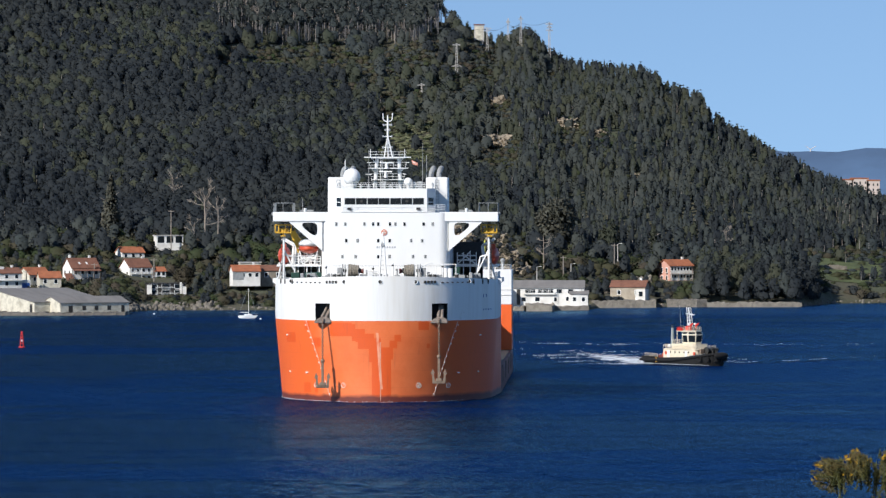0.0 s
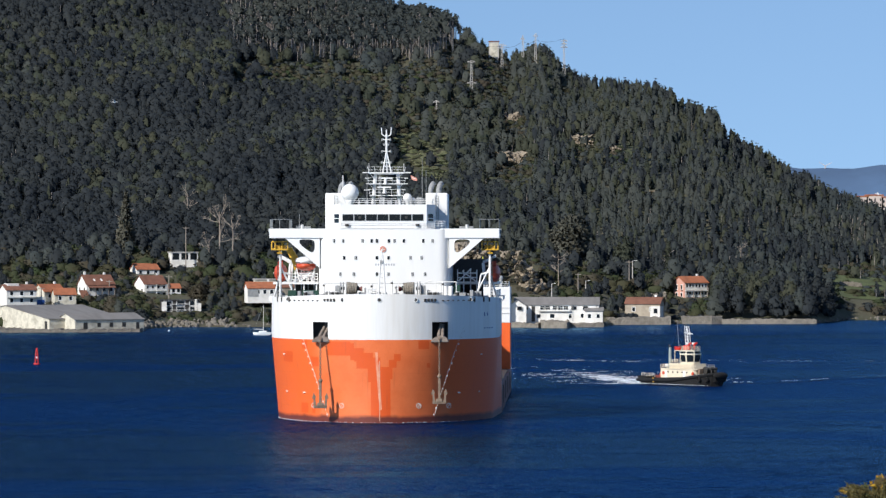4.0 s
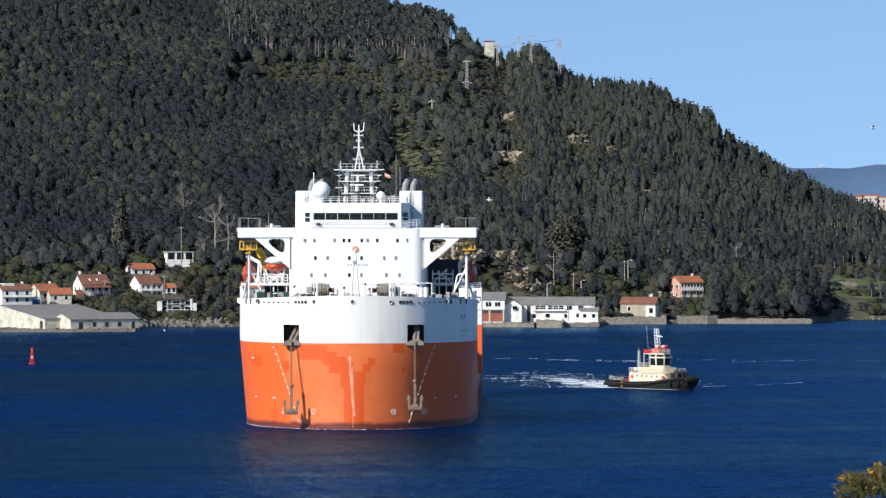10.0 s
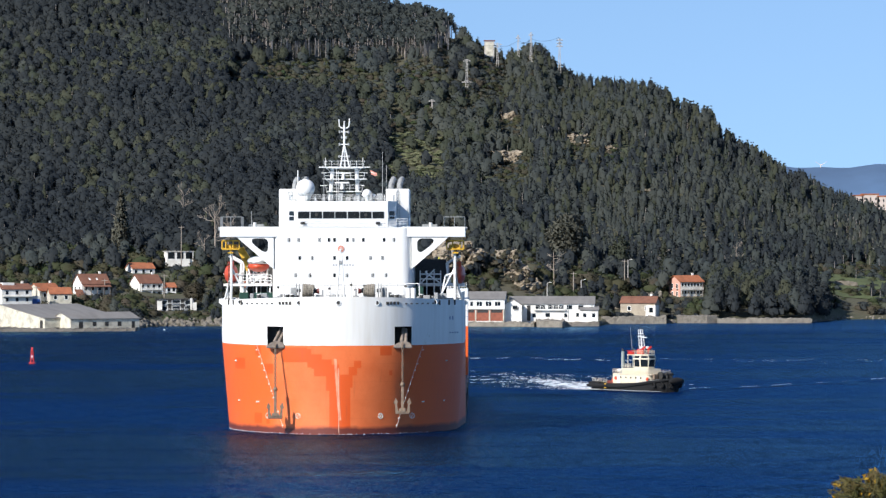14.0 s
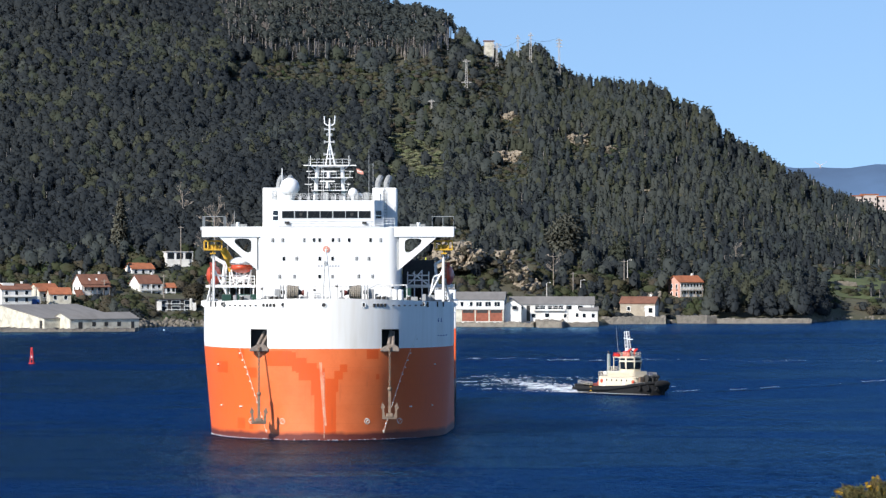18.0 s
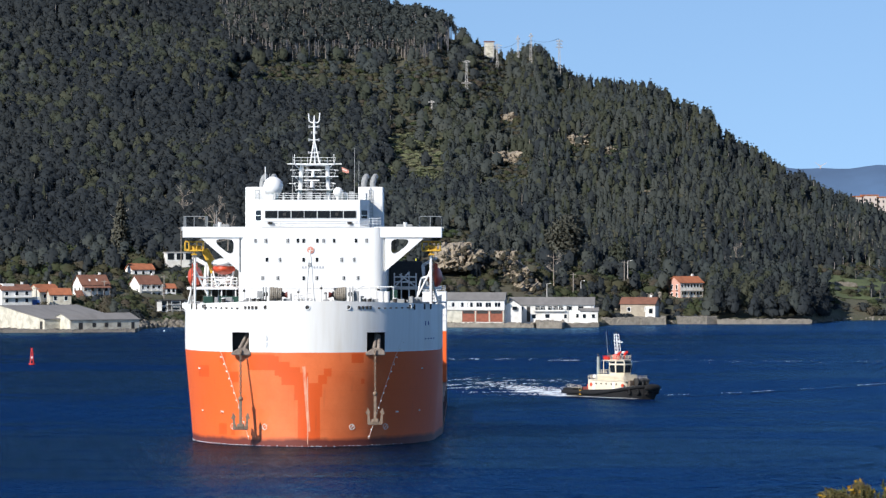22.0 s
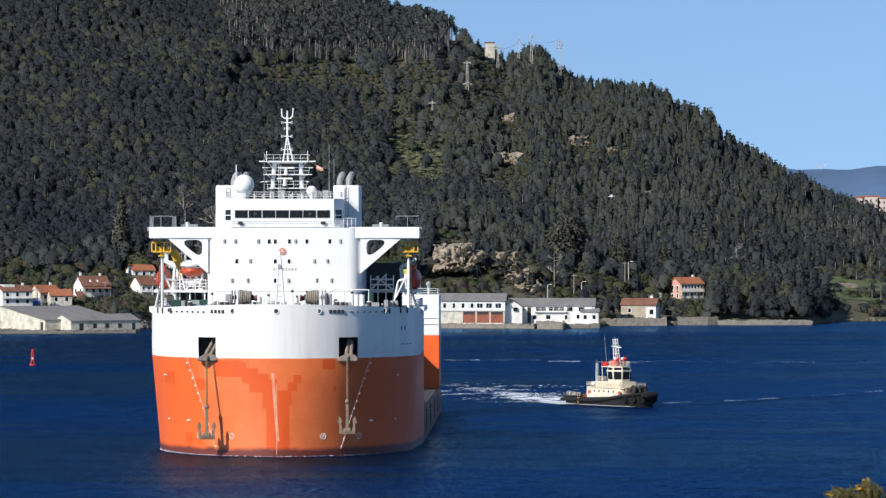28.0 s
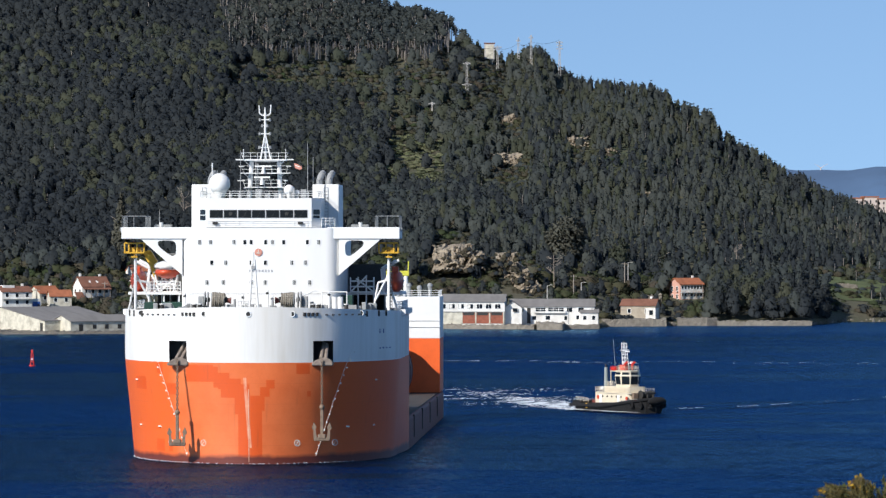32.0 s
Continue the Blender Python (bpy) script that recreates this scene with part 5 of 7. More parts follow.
BARE = ((0.0118, 0.0205, 0.0115, 0.0198, 0.05), (0.0128, 0.0185, 0.0225, 0.0295, 0.05), (0.0296, 0.0350, 0.0172, 0.0240, 0.06), (0.0378, 0.0418, 0.0165, 0.0222, 0.1), (0.0475, 0.0505, 0.007, 0.0118, 0.1),
        (-0.002, 0.0092, 0.0355, 0.0475, 0.25), (-0.0500, 0.002, 0.0352, 0.0425, 0.06), (-0.0245, 0.003, 0.0300, 0.0352, 0.45), (-0.0140, 0.0005, 0.0125, 0.0258, 0.05), (0.0043, 0.0070, 0.0260, 0.0365, 0.03), (0.002, 0.0095, 0.0290, 0.0372, 0.4), (0.0085, 0.0160, 0.0115, 0.0195, 0.25), (-0.013, -0.004, 0.0255, 0.0300, 0.12),
        (0.0088, 0.0152, 0.0320, 0.0600, 0.0), (0.0165, 0.0190, 0.0365, 0.0440, 0.1), (0.0196, 0.0217, 0.0365, 0.0440, 0.15), (0.0262, 0.0286, 0.0335, 0.0420, 0.1), (-0.0036, -0.0016, 0.026, 0.031, 0.1),
        (0.0865, 0.118, -0.0125, -0.0055, 0.03), (-0.0025, 0.0065, -0.006, 0.0025, 0.0), (0.013, 0.023, -0.013, -0.0025, 0.0))


def where(side, rise):
    """How far off the slope first climbs to a given rise over run, as seen from the viewpoint."""
    ds = np.linspace(1740, float(ridge_at(side)), 400)
    es = (land(np.full(400, side), ds) - EYE_Z) / ds
    return float(ds[np.argmax(es >= min(rise, es.max()))])


def build_woods():
    sets = {k: [] for k in ("wood_leaf", "dark_leaf", "pine_leaf", "bush_leaf", "dry_leaf", "bracken")}
    trunks = []
    d = 1500.0
    while d < 2440:
        step = (5.6 if d < 1745 else 5.2) + (d - 1500) * 0.0009
        side = -0.113 + RG.uniform(0, step / d)
        while side < 0.110:
            b = side + RG.uniform(-0.4, 0.4) * step / d
            dd = d + RG.uniform(-0.45, 0.45) * step
            side += step / d * RG.uniform(0.8, 1.1)
            d0 = float(lerp_table(SHORE, b))
            if dd < d0 + 6 or dd > ridge_at(b) + (70 if 0.004 < b < 0.03 else 25):
                continue
            z = float(land(b, dd))
            e = (z - EYE_Z) / dd
            x = b * dd
            u = RG.rand()
            near = [c for c in CLEAR if c[0] < b < c[1]]
            hidden = any(dd < c[2] + 14 for c in near)
            keep = 0.75 if dd > ridge_at(b) + 12 else min([p for b0, b1, e0, e1, p in BARE if b0 < b < b1 and e0 < e < e1] or [1.0])
            wild = math.sin(x / 23 + 1.3) * math.sin(dd / 37 + x / 60)
            if dd < 1745:                                   # village belt: scrub, small trees
                right = b > 0.06
                if -0.006 < b < 0.0375 and dd < 1616:
                    continue
                if -0.0705 < b < -0.054 and dd < 1598 and u < 0.95:   # scrub on the bank under the terrace house
                    sets["dry_leaf" if u < 0.35 else ("dark_leaf" if u < 0.6 else "bush_leaf")].append(("bush", x, dd, z - 0.3, RG.uniform(1.2, 2.6), RG.uniform(3.0, 5.0)))
                    continue
                if 0.040 < b < 0.052 and dd < 1632:
                    if b < 0.0455 and 1608 < dd < 1616:
                        sets["dark_leaf"].append(("bush", x, dd, z - 0.3, RG.uniform(1.2, 2.0), RG.uniform(2.4, 3.4)))
                    continue
                if hidden:
                    room = min(EYE_Z + (c[3] - EYE_Z) / c[2] * dd - z for c in near if dd < c[2] + 14)
                    if u < 0.9 and all(abs(dd - c[2]) > 7 for c in near):
                        h = min(RG.uniform(1.2, 5.0), max(0.9, room + 1.0))
                        sets["bush_leaf" if u < 0.5 else ("dark_leaf" if u < 0.75 else "dry_leaf")].append(("bush", x, dd, z - 0.25, h, max(h, 2.2) * RG.uniform(0.8, 1.3)))
                    continue
                if 0.0625 < b < 0.1 and dd < (1720 if b < 0.09 else 1700):         # grove on the point; dark leaves hold the shade at its right end
                    sets["dark_leaf" if b > 0.084 or u < 0.42 else "wood_leaf" if u < 0.62 else ("pine_leaf" if u < 0.9 else "dark_leaf")].append(("grove" if u < 0.85 else "tall", x, dd, z - 0.5, RG.uniform(9, 15) * max(0.34, 1 - max(0, (b - 0.084)) * 55), RG.uniform(8, 13)))
                elif b > 0.0905:                             # low green scrub and meadow edge
                    if u < 0.6:
                        sets["bush_leaf" if u < 0.3 else ("dark_leaf" if u < 0.53 else "dry_leaf")].append(("bush", x, dd, z - 0.3, RG.uniform(1.0, 4.6 if dd < 1715 else 2.6), RG.uniform(2.5, 5)))
                elif u < keep:
                    h = RG.uniform(2.5, 6) if dd < 1690 else RG.uniform(5, 11)
                    if u < 0.5:
                        sets["bush_leaf"].append(("bush", x, dd, z - 0.3, h * 0.7, h * RG.uniform(0.7, 1.1)))
                    elif u < 0.62:
                        sets["dry_leaf"].append(("bush", x, dd, z - 0.3, h * 0.7, h * 0.9))
                    else:
                        sets["wood_leaf" if u < 0.8 else "dark_leaf"].append(("grove" if dd < 1690 else "round", x, dd, z - 0.4, h * 1.25, h * 1.1))
                continue
            if -0.016 < b < 0.04 and 0.002 < e < 0.036 and math.sin(x / 9.5 + 2 * math.sin(dd / 13)) * math.sin(dd / 11 + x / 21) > 0.72:
                keep = min(keep, 0.25)                        # small brown openings in the wood
            if b > 0.0865 and 1756 < dd < 1802 and u > 0.06 and e < -0.0045:
                if u < 0.42:                                  # clumps of scrub on the meadow
                    sets["bush_leaf" if u < 0.24 else "dark_leaf"].append(("bush", x, dd, z - 0.3, RG.uniform(0.8, 2.6), RG.uniform(2.0, 4.0)))
                continue
            if u > keep and -0.0140 < b < 0.0005 and 0.0125 < e < 0.0258:        # bright bracken slope
                for _ in range(4):
                    q, g = RG.uniform(-4, 4), RG.uniform(-4, 4)
                    sets["bracken" if RG.rand() < 0.7 else "bush_leaf"].append(("bush", x + q, dd + g, float(land((x + q) / (dd + g), dd + g)) - 0.3, RG.uniform(0.7, 1.5), RG.uniform(2.5, 4.5)))
                continue
            if u > keep:
                for _ in range(3):
                    q, g = RG.uniform(-4, 4), RG.uniform(-4, 4)
                    sets["dry_leaf" if RG.rand() < 0.28 else ("bush_leaf" if RG.rand() < 0.45 else "wood_leaf")].append(("bush", x + q, dd + g, float(land((x + q) / (dd + g), dd + g)) - 0.3, RG.uniform(0.8, 3.2), RG.uniform(2, 4.8)))
                continue
            if -0.0535 + 0.014 * RG.rand() < b < 0.004 and 0.043 < e < 0.058:      # tall bare stems along the upper clearing
                h = RG.uniform(10, 14)
                sets["wood_leaf"].append(("high", x, dd, z, h, h * 1.15))
                for _ in range(4):
                    trunks.append((x + RG.uniform(-3.5, 3.5), dd - RG.uniform(0, 6), z - 0.5, h * RG.uniform(0.85, 1.05), "high"))
                continue
            h = (11.2 + 2.2 * math.sin(x / 19 + 0.7) * math.sin(dd / 29 + x / 41) + RG.uniform(-1.3, 1.3)) * (1.15 if dd > ridge_at(b) - 45 and b > 0.03 else 1.0)
            if b > 0.03:
                h *= 0.82
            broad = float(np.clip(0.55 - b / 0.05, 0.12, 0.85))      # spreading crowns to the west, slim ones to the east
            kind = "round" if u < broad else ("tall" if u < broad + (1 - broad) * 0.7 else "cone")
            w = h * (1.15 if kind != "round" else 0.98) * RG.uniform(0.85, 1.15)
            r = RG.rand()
            # leaf mix lightened uphill for haze, darkened leftwards for the slope in shade
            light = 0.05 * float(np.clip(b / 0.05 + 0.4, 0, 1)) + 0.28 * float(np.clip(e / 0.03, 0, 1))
            slope_shade = 0.58 * float(np.clip(-b / 0.045, 0, 1))
            sets["dark_leaf" if r < 0.45 + 0.3 * wild - light + slope_shade else ("wood_leaf" if r < 0.95 - light else "pine_leaf")].append((kind, x, dd, z - 0.22 * h, h, w))
            if b > 0.090 and e < 0.008 and u < 0.55:
                trunks.append((x + RG.uniform(-2, 2), dd - 5, z, h * 0.8, "tall"))
            if u > 0.95 or (dd < 1790 and u > 0.85):
                trunks.append((x + 1.5, dd - 2, z, h * 0.9, "tall"))
        d += step * 0.92
    names = {"wood_leaf": ("eucalyptus_wood", "dense green eucalyptus wood covering the hill"), "dark_leaf": ("dark_wood", "dark evergreen trees crowding the hill, also standing in for shade"),
             "pine_leaf": ("pine_grove", "olive-green pines on the slope and the point"), "bush_leaf": ("shore_scrub", "green scrub between houses and trees"), "dry_leaf": ("dry_scrub", "brown winter scrub on the slope"), "bracken": ("green_scrub", "sunlit yellow-green bracken in the clearings")}
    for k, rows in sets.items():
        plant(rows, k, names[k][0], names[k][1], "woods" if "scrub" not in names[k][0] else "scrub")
    out = []
    for x, y, z, h, k in trunks:
        t = trunk(k) * np.array([h * 1.5, h * 1.5, h]) + np.array([x, y, z])
        out.append(t)
    v = np.concatenate(out).reshape(-1, 3)
    tagged(raw("bare_trunks", v, np.arange(len(v)).reshape(-1, 3), "bark"), "pale bare eucalyptus stems at the wood's edge", "trunks", kind="stuff")


build_woods()


def meadow():
    """A sloping green field draped on the ground."""
    V, F, n, m = [], [], 40, 14
    for i in range(n):
        for j in range(m):
            s, d = 0.0865 + 0.030 * i / (n - 1), 1738 + 62 * j / (m - 1)
            V.append((s * d, d, float(land(s, d)) + 0.25))
    for i in range(n - 1):
        for j in range(m - 1):
            a = i * m + j
            F.append((a, a + m, a + m + 1, a + 1))
    ob = raw("meadow", V, F, "grass")
    ob.data.shade_smooth()
    tagged(ob, "bright green sloping meadow at the wood's edge", "field", kind="structure")


meadow()


def at(side, d, z=None):
    return Vector((side * d, d, float(land(side, d)) if z is None else z))


def bare_tree(side, d, h, spread, seed, label, mat="twig", twigs=True):
    """A leafless tree: tapered trunk, forked limbs, fine twigs."""
    rng = random.Random(seed)
    p = at(side, d)
    tr = thing("bare_tree", Matrix.Translation(p), label, "tree", "bare trees on the slope")
    part("trunk", rod(bmesh.new(), (0, 0, -0.5), (rng.uniform(-.3, .3), 0, h * 0.86), h * 0.016, h * 0.005, 7), mat, tr)
    limbs, fine = bmesh.new(), bmesh.new()

    def fork(a, way, ln, r, depth):
        b = a + way * ln
        rod(limbs if depth < 2 else fine, a, b, r, r * 0.6, 5 if depth < 2 else 3)
        if depth < 4:
            for _ in range(3 if depth else 2):
                w = (way + Vector((rng.uniform(-1, 1) * spread, rng.uniform(-1, 1) * spread, rng.uniform(-0.2, 0.6)))).normalized()
                fork(a.lerp(b, rng.uniform(0.55, 1)), w, ln * rng.uniform(0.55, 0.75), r * 0.6, depth + 1)
    for k in range(8):
        z = h * rng.uniform(0.35, 0.84)
        fork(Vector((0, 0, z)), Vector((rng.uniform(-1, 1) * spread, rng.uniform(-1, 1) * spread, rng.uniform(0.0, 0.7))).normalized(), h * 0.15, h * 0.0055, 0)
    part("limbs", limbs, mat, tr)
    tagged(part("twigs", fine, mat, tr), kind="stuff") if twigs else fine.free()


def leafy_tree(side, d, h, w, kind, mat, seed, label, n=420):
    """A tree of its own: tapered trunk, limbs and a crown of many small leaf clumps."""
    rng = np.random.RandomState(seed)
    tr = thing("tree", Matrix.Translation(at(side, d)), label, "tree", "trees above the shore")
    part("trunk", rod(bmesh.new(), (0, 0, -0.4), (0, 0, h * 0.75), h * 0.022, h * 0.006, 8), "bark", tr)
    bm = bmesh.new()
    for k in range(12):
        a, z = rng.uniform(0, math.tau), h * rng.uniform(0.25, 0.7)
        rod(bm, (0, 0, z), (math.cos(a) * w * 0.22, math.sin(a) * w * 0.22, z + h * 0.1), h * 0.007, h * 0.003, 4)
    part("limbs", bm, "bark", tr)
    t = crown(rng, n, kind)
    t = t[60:] if kind == "cone" else t
    v = (t * np.array([w, w, h])).reshape(-1, 3)
    cr = raw("crown", v, np.arange(len(v)).reshape(-1, 3), mat, tr)
    round_off(cr, ((t - np.array([0, 0, 0.35])) * np.array([3.0, 3.0, 1.1])).reshape(-1, 3))


leafy_tree(-0.0756, 1738, 27, 21, "cone", "ash_leaf", 3, "tall grey-green conifer above the village", 1500)
leafy_tree(0.0288, 1746, 24, 24, "round", "ash_leaf", 5, "large round grey-green tree behind the warehouses", 1600)
leafy_tree(0.0415, 1745, 17, 13, "round", "pine_leaf", 6, "tall pine with a clear stem")
leafy_tree(0.0520, 1748, 15, 13, "cone", "pine_leaf", 8, "olive-green pine on the slope")
leafy_tree(-0.0585, 1622, 10, 12, "round", "dry_leaf", 9, "leafless brown shade tree by the terrace house", 700)
for s, d, h, sp, seed in ((-0.0535, 1716, 27, 0.5, 1), (-0.0562, 1712, 15, 0.7, 2), (-0.061, 1800, 16, 0.5, 3), (0.0261, 1690, 15, 0.9, 4), (-0.0505, 1712, 22, 0.35, 6), (0.069, 1780, 13, 0.8, 7)):
    bare_tree(s, d, h, sp, seed, "dead pale tree with forked bare limbs")


def cliff(side, d, z0, w, h, seed, lean=0.0):
    """A broken rock face with a ragged outline that sinks into the slope."""
    bm = bmesh.new()
    bmesh.ops.create_grid(bm, x_segments=44, y_segments=44, size=0.5)
    off = Vector((seed * 13.1, seed * 7.7, 0))
    for v in bm.verts:
        x, t = v.co.x, v.co.y + 0.5
        n = noise.fractal(Vector((x * 5, t * 3, 0)) + off, 0.9, 2.1, 5)
        c = noise.cell(Vector((x * 11 + n, t * 5, 0)) + off)
        rim = max(abs(x) * 2, abs(t - 0.5) * 2) + 0.45 * noise.fractal(Vector((x * 3, t * 3, 5)) + off, 0.9, 2.0, 3)
        back = max(0, rim - 0.62) * 26
        v.co = (x * w + lean * (0.5 - t) * w + n * 1.1, t * h * 0.7 - n * 2.2 - c * 1.1 + back, t * h + n * 0.9)
    bmesh.ops.recalc_face_normals(bm, faces=bm.faces)
    ob = part("rock_face", bm, "rock")
    ob.matrix_basis = Matrix.Translation((side * d, d, z0))
    return tagged(ob, "weathered tan rock face in the cut slope", "cliff", "rock faces above the quay")


for _s, _e, _w, _h, _k in ((0.0160, 0.0181, 17, 8, 3), (0.0155, 0.0280, 11, 7, 4), (0.0322, 0.0226, 10, 7, 6), (0.0398, 0.0210, 7, 5, 7), (0.0490, 0.0110, 6, 4, 8), (0.0025, 0.0345, 12, 6, 12)):
    _d = where(_s, _e)
    cliff(_s, _d, float(land(_s, _d)) - 1.0, _w, _h, _k, 0.2)
cliff(0.0024, 1700, 19.0, 17, 12, 2)
cliff(0.0075, 1702, 20.0, 9, 8, 15)
cliff(0.0161, 1690, 17.5, 9, 10, 5, 0.5)
cliff(0.0186, 1680, 12.0, 9, 10, 9, 0.5)
cliff(0.0212, 1668, 5.5, 9, 11, 11, 0.4)
RB = np.random.RandomState(17)
rows = []
for bx, d, z0, w, h in ((0.0024, 1694, 19.0, 18, 11), (0.0152, 1684, 16, 10, 12), (0.0190, 1670, 9, 11, 12), (0.0216, 1660, 4, 10, 9), (0.0118, 1690, 14, 14, 12)):
    for _ in range(16):
        x, t = RB.uniform(-0.5, 0.5) * w, RB.rand()
        k = RB.uniform(0.8, 2.6)
        rows.append(("bush", bx * d + x, d + t * h * 0.6 - 2.5, z0 + t * h - 0.5, k, k * RB.uniform(0.9, 1.5)))
plant(rows, "dry_leaf", "cliff_scrub", "brown and green scrub clinging to the rock face", "scrub")
plant([("bush", x + 1.5, y - 0.5, z + 0.5, h, w) for _, x, y, z, h, w in rows[::2]], "dark_leaf", "cliff_bushes", "dark bushes rooted in the rock face", "scrub")


# ---- buildings ----
def house(name, x, y, z, w, d, h, roof_h, yaw, wall, roof, label, rows=1, cols=3, gable="x", over=0.35, chimney=True, win=(1.0, 1.2), category="house", side_wins=0, group="houses of the village", flat=False):
    """A house on its plot: the front faces -y before turning; the ridge runs along x or y."""
    h0 = thing(name, pose(x, y, z, 0, 0, yaw), label, category, group)
    if flat:
        part("wall", boxed(-w / 2, w / 2, -d / 2, d / 2, -2.5, h), wall, h0)
        part("roof", boxed(-w / 2 - over, w / 2 + over, -d / 2 - over, d / 2 + over, h, h + 0.35, bevel=0.05), roof, h0)
    elif gable == "x":
        part("wall", prism([(-d / 2, -2.5), (d / 2, -2.5), (d / 2, h), (0, h + roof_h), (-d / 2, h)], -w / 2, w / 2, "x"), wall, h0)
        k = roof_h / (d / 2)
        t = 0.22
        part("roof", prism([(-d / 2 - over, h - over * k), (0, h + roof_h), (d / 2 + over, h - over * k), (d / 2 + over, h - over * k + t), (0, h + roof_h + t), (-d / 2 - over, h - over * k + t)], -w / 2 - over, w / 2 + over, "x"), roof, h0)
    else:
        part("wall", prism([(-w / 2, -2.5), (w / 2, -2.5), (w / 2, h), (0, h + roof_h), (-w / 2, h)], -d / 2, d / 2, "y"), wall, h0)
        k = roof_h / (w / 2)
        t = 0.22
        part("roof", prism([(-w / 2 - over, h - over * k), (0, h + roof_h), (w / 2 + over, h - over * k), (w / 2 + over, h - over * k + t), (0, h + roof_h + t), (-w / 2 - over, h - over * k + t)], -d / 2 - over, d / 2 + over, "y"), roof, h0)
    storey = h / rows
    for r in range(rows):
        for c in range(cols):
            window(h0, -w / 2 + w * (c + 0.5) / cols, -d / 2, storey * (r + 0.55), win[0] * 1.15, win[1] * 1.2, "white", t=0.16)
    for k in range(side_wins):
        bm = boxed(-w / 2 - 0.05, -w / 2 + 0.05, -d / 4 + k * d / 2 - 0.5, -d / 4 + k * d / 2 + 0.5, h * 0.55 - 0.6, h * 0.55 + 0.6)
        part("side_pane", bm, "glass", h0)
    if chimney and not flat:
        part("chimney", boxed(w * 0.28, w * 0.28 + 0.8, 0.2, 1.0, h + roof_h * 0.3, h + roof_h + 1.1, bevel=0.04), "plaster", h0)
    return h0


def shed(x, y, z, w, d, h, roof_h, yaw, wall, label, openings, gable="x"):
    s = house("boat_shed", x, y, z, w, d, h, roof_h, yaw, wall, "slate", label, 1, 0, gable, 0.3, False, category="warehouse", group="waterside sheds")
    for ox, ow, oh in openings:
        part("doorway", boxed(ox - ow / 2, ox + ow / 2, -d / 2 - 0.04, -d / 2 + 0.1, 0.1 if oh > 2 else 0.9, 0.1 + oh if oh > 2 else 0.9 + oh), "iron", s)
    return s


def corner_to_centre(cx, cy, w, d, yaw):
    """Where a building stands whose front left corner is at cx, cy."""
    v = Matrix.Rotation(radians(yaw), 3, "Z") @ Vector((w / 2, d / 2, 0))
    return cx + v.x, cy + v.y


cx, cy = corner_to_centre(-128.3, 1466, 27, 14, 33)
small_shed = shed(cx, cy, 0.75, 27, 14, 3.4, 2.1, 33, "old_plaster", "low cream waterside shed with grey roof", [(-9.5, 1.6, 2.4), (-4.2, 1.4, 1.5), (0.6, 1.4, 1.5), (5.6, 1.4, 1.5), (11, 1.2, 2.4)])
cx, cy = corner_to_centre(-137.5, 1469, 30, 66, 33)
big_shed = shed(cx, cy, 0.75, 30, 66, 3.6, 4.3, 33, "old_plaster", "wide stained white boatyard shed with grey roof", [])
part("side_door", boxed(-15.08, -14.9, -31.5, -29.6, 0.1, 2.9), "iron", big_shed)

west_house = house("house", -158.2, 1566, 8.2, 11.5, 9, 5.2, 1.9, 24, "plaster", "tile_dark", "white two-storey house with brown tiled roof", 2, 3, chimney=True)
house("house", -149, 1590, 9.0, 9, 8, 3.6, 2.6, 38, "old_plaster", "tile", "old stone house with orange tiled roof", 1, 2)
house("house", -142.5, 1580, 8.6, 8, 7, 3.0, 2.2, 15, "old_plaster", "tile", "low outbuilding under orange tiles", 1, 2, chimney=False)
gabled = house("house", -134.5, 1628, 10.9, 11.5, 9, 3.9, 3.6, 28, "plaster", "tile_dark", "white house with steep brown tiled roof and two chimneys", 1, 4, side_wins=2)
house("house", -121.0, 1700, 17.6, 9.5, 8, 2.6, 2.2, 24, "plaster", "tile", "small white house with orange roof", 1, 3)
tall_house = house("house", -115.2, 1650, 9.2, 9.5, 9, 5.6, 3.2, 30, "plaster", "tile_dark", "white two-storey house with tiled gable roof", 2, 4, side_wins=2)
house("house", -107.3, 1653, 9.2, 5.8, 7, 4.0, 1.6, 18, "plaster", "tile", "tiled annexe with a glazed gallery", 2, 3, chimney=False)
part("chimney", boxed(-4.9, -4.1, 0.2, 1.0, 4.6, 8.9, bevel=0.04), "plaster", gabled)
for x in (-2.2, 0.8):
    part("skylight", prism([(-3.0, 4.95 + 0.28), (-2.0, 5.75 + 0.28), (-2.0, 5.85 + 0.28), (-3.0, 5.05 + 0.28)], x, x + 0.7, "x"), "plaster", gabled, "small white skylight")
part("porch_roof", prism([(-6.6, 2.7), (-4.4, 3.5), (-4.4, 3.65), (-6.6, 2.85)], -5.6, 5.6, "x"), "tile_dark", gabled, "tiled porch roof along the front")
for k in range(5):
    part("porch_post", boxed(-5.4 + 2.6 * k, -5.2 + 2.6 * k, -6.3, -6.1, -1.5, 2.8), "timber", gabled)
part("lean_to", prism([(-7.5, -1.0), (-4.5, 1.6), (-4.5, 1.85), (-7.5, -0.75)], -9.0, -5.8, "x"), "tile_dark", gabled)
for z in (0.2, 2.9):
    part("balcony", boxed(-4.6, 4.6, -5.6, -4.5, z, z + 0.16), "plaster", tall_house)
    part("balcony_rail", rods([((-4.6, -5.55, z + 1.0), (4.6, -5.55, z + 1.0))] + [((-4.6 + 0.92 * k, -5.55, z), (-4.6 + 0.92 * k, -5.55, z + 1.0)) for k in range(11)], 0.05, 4), "white", tall_house)
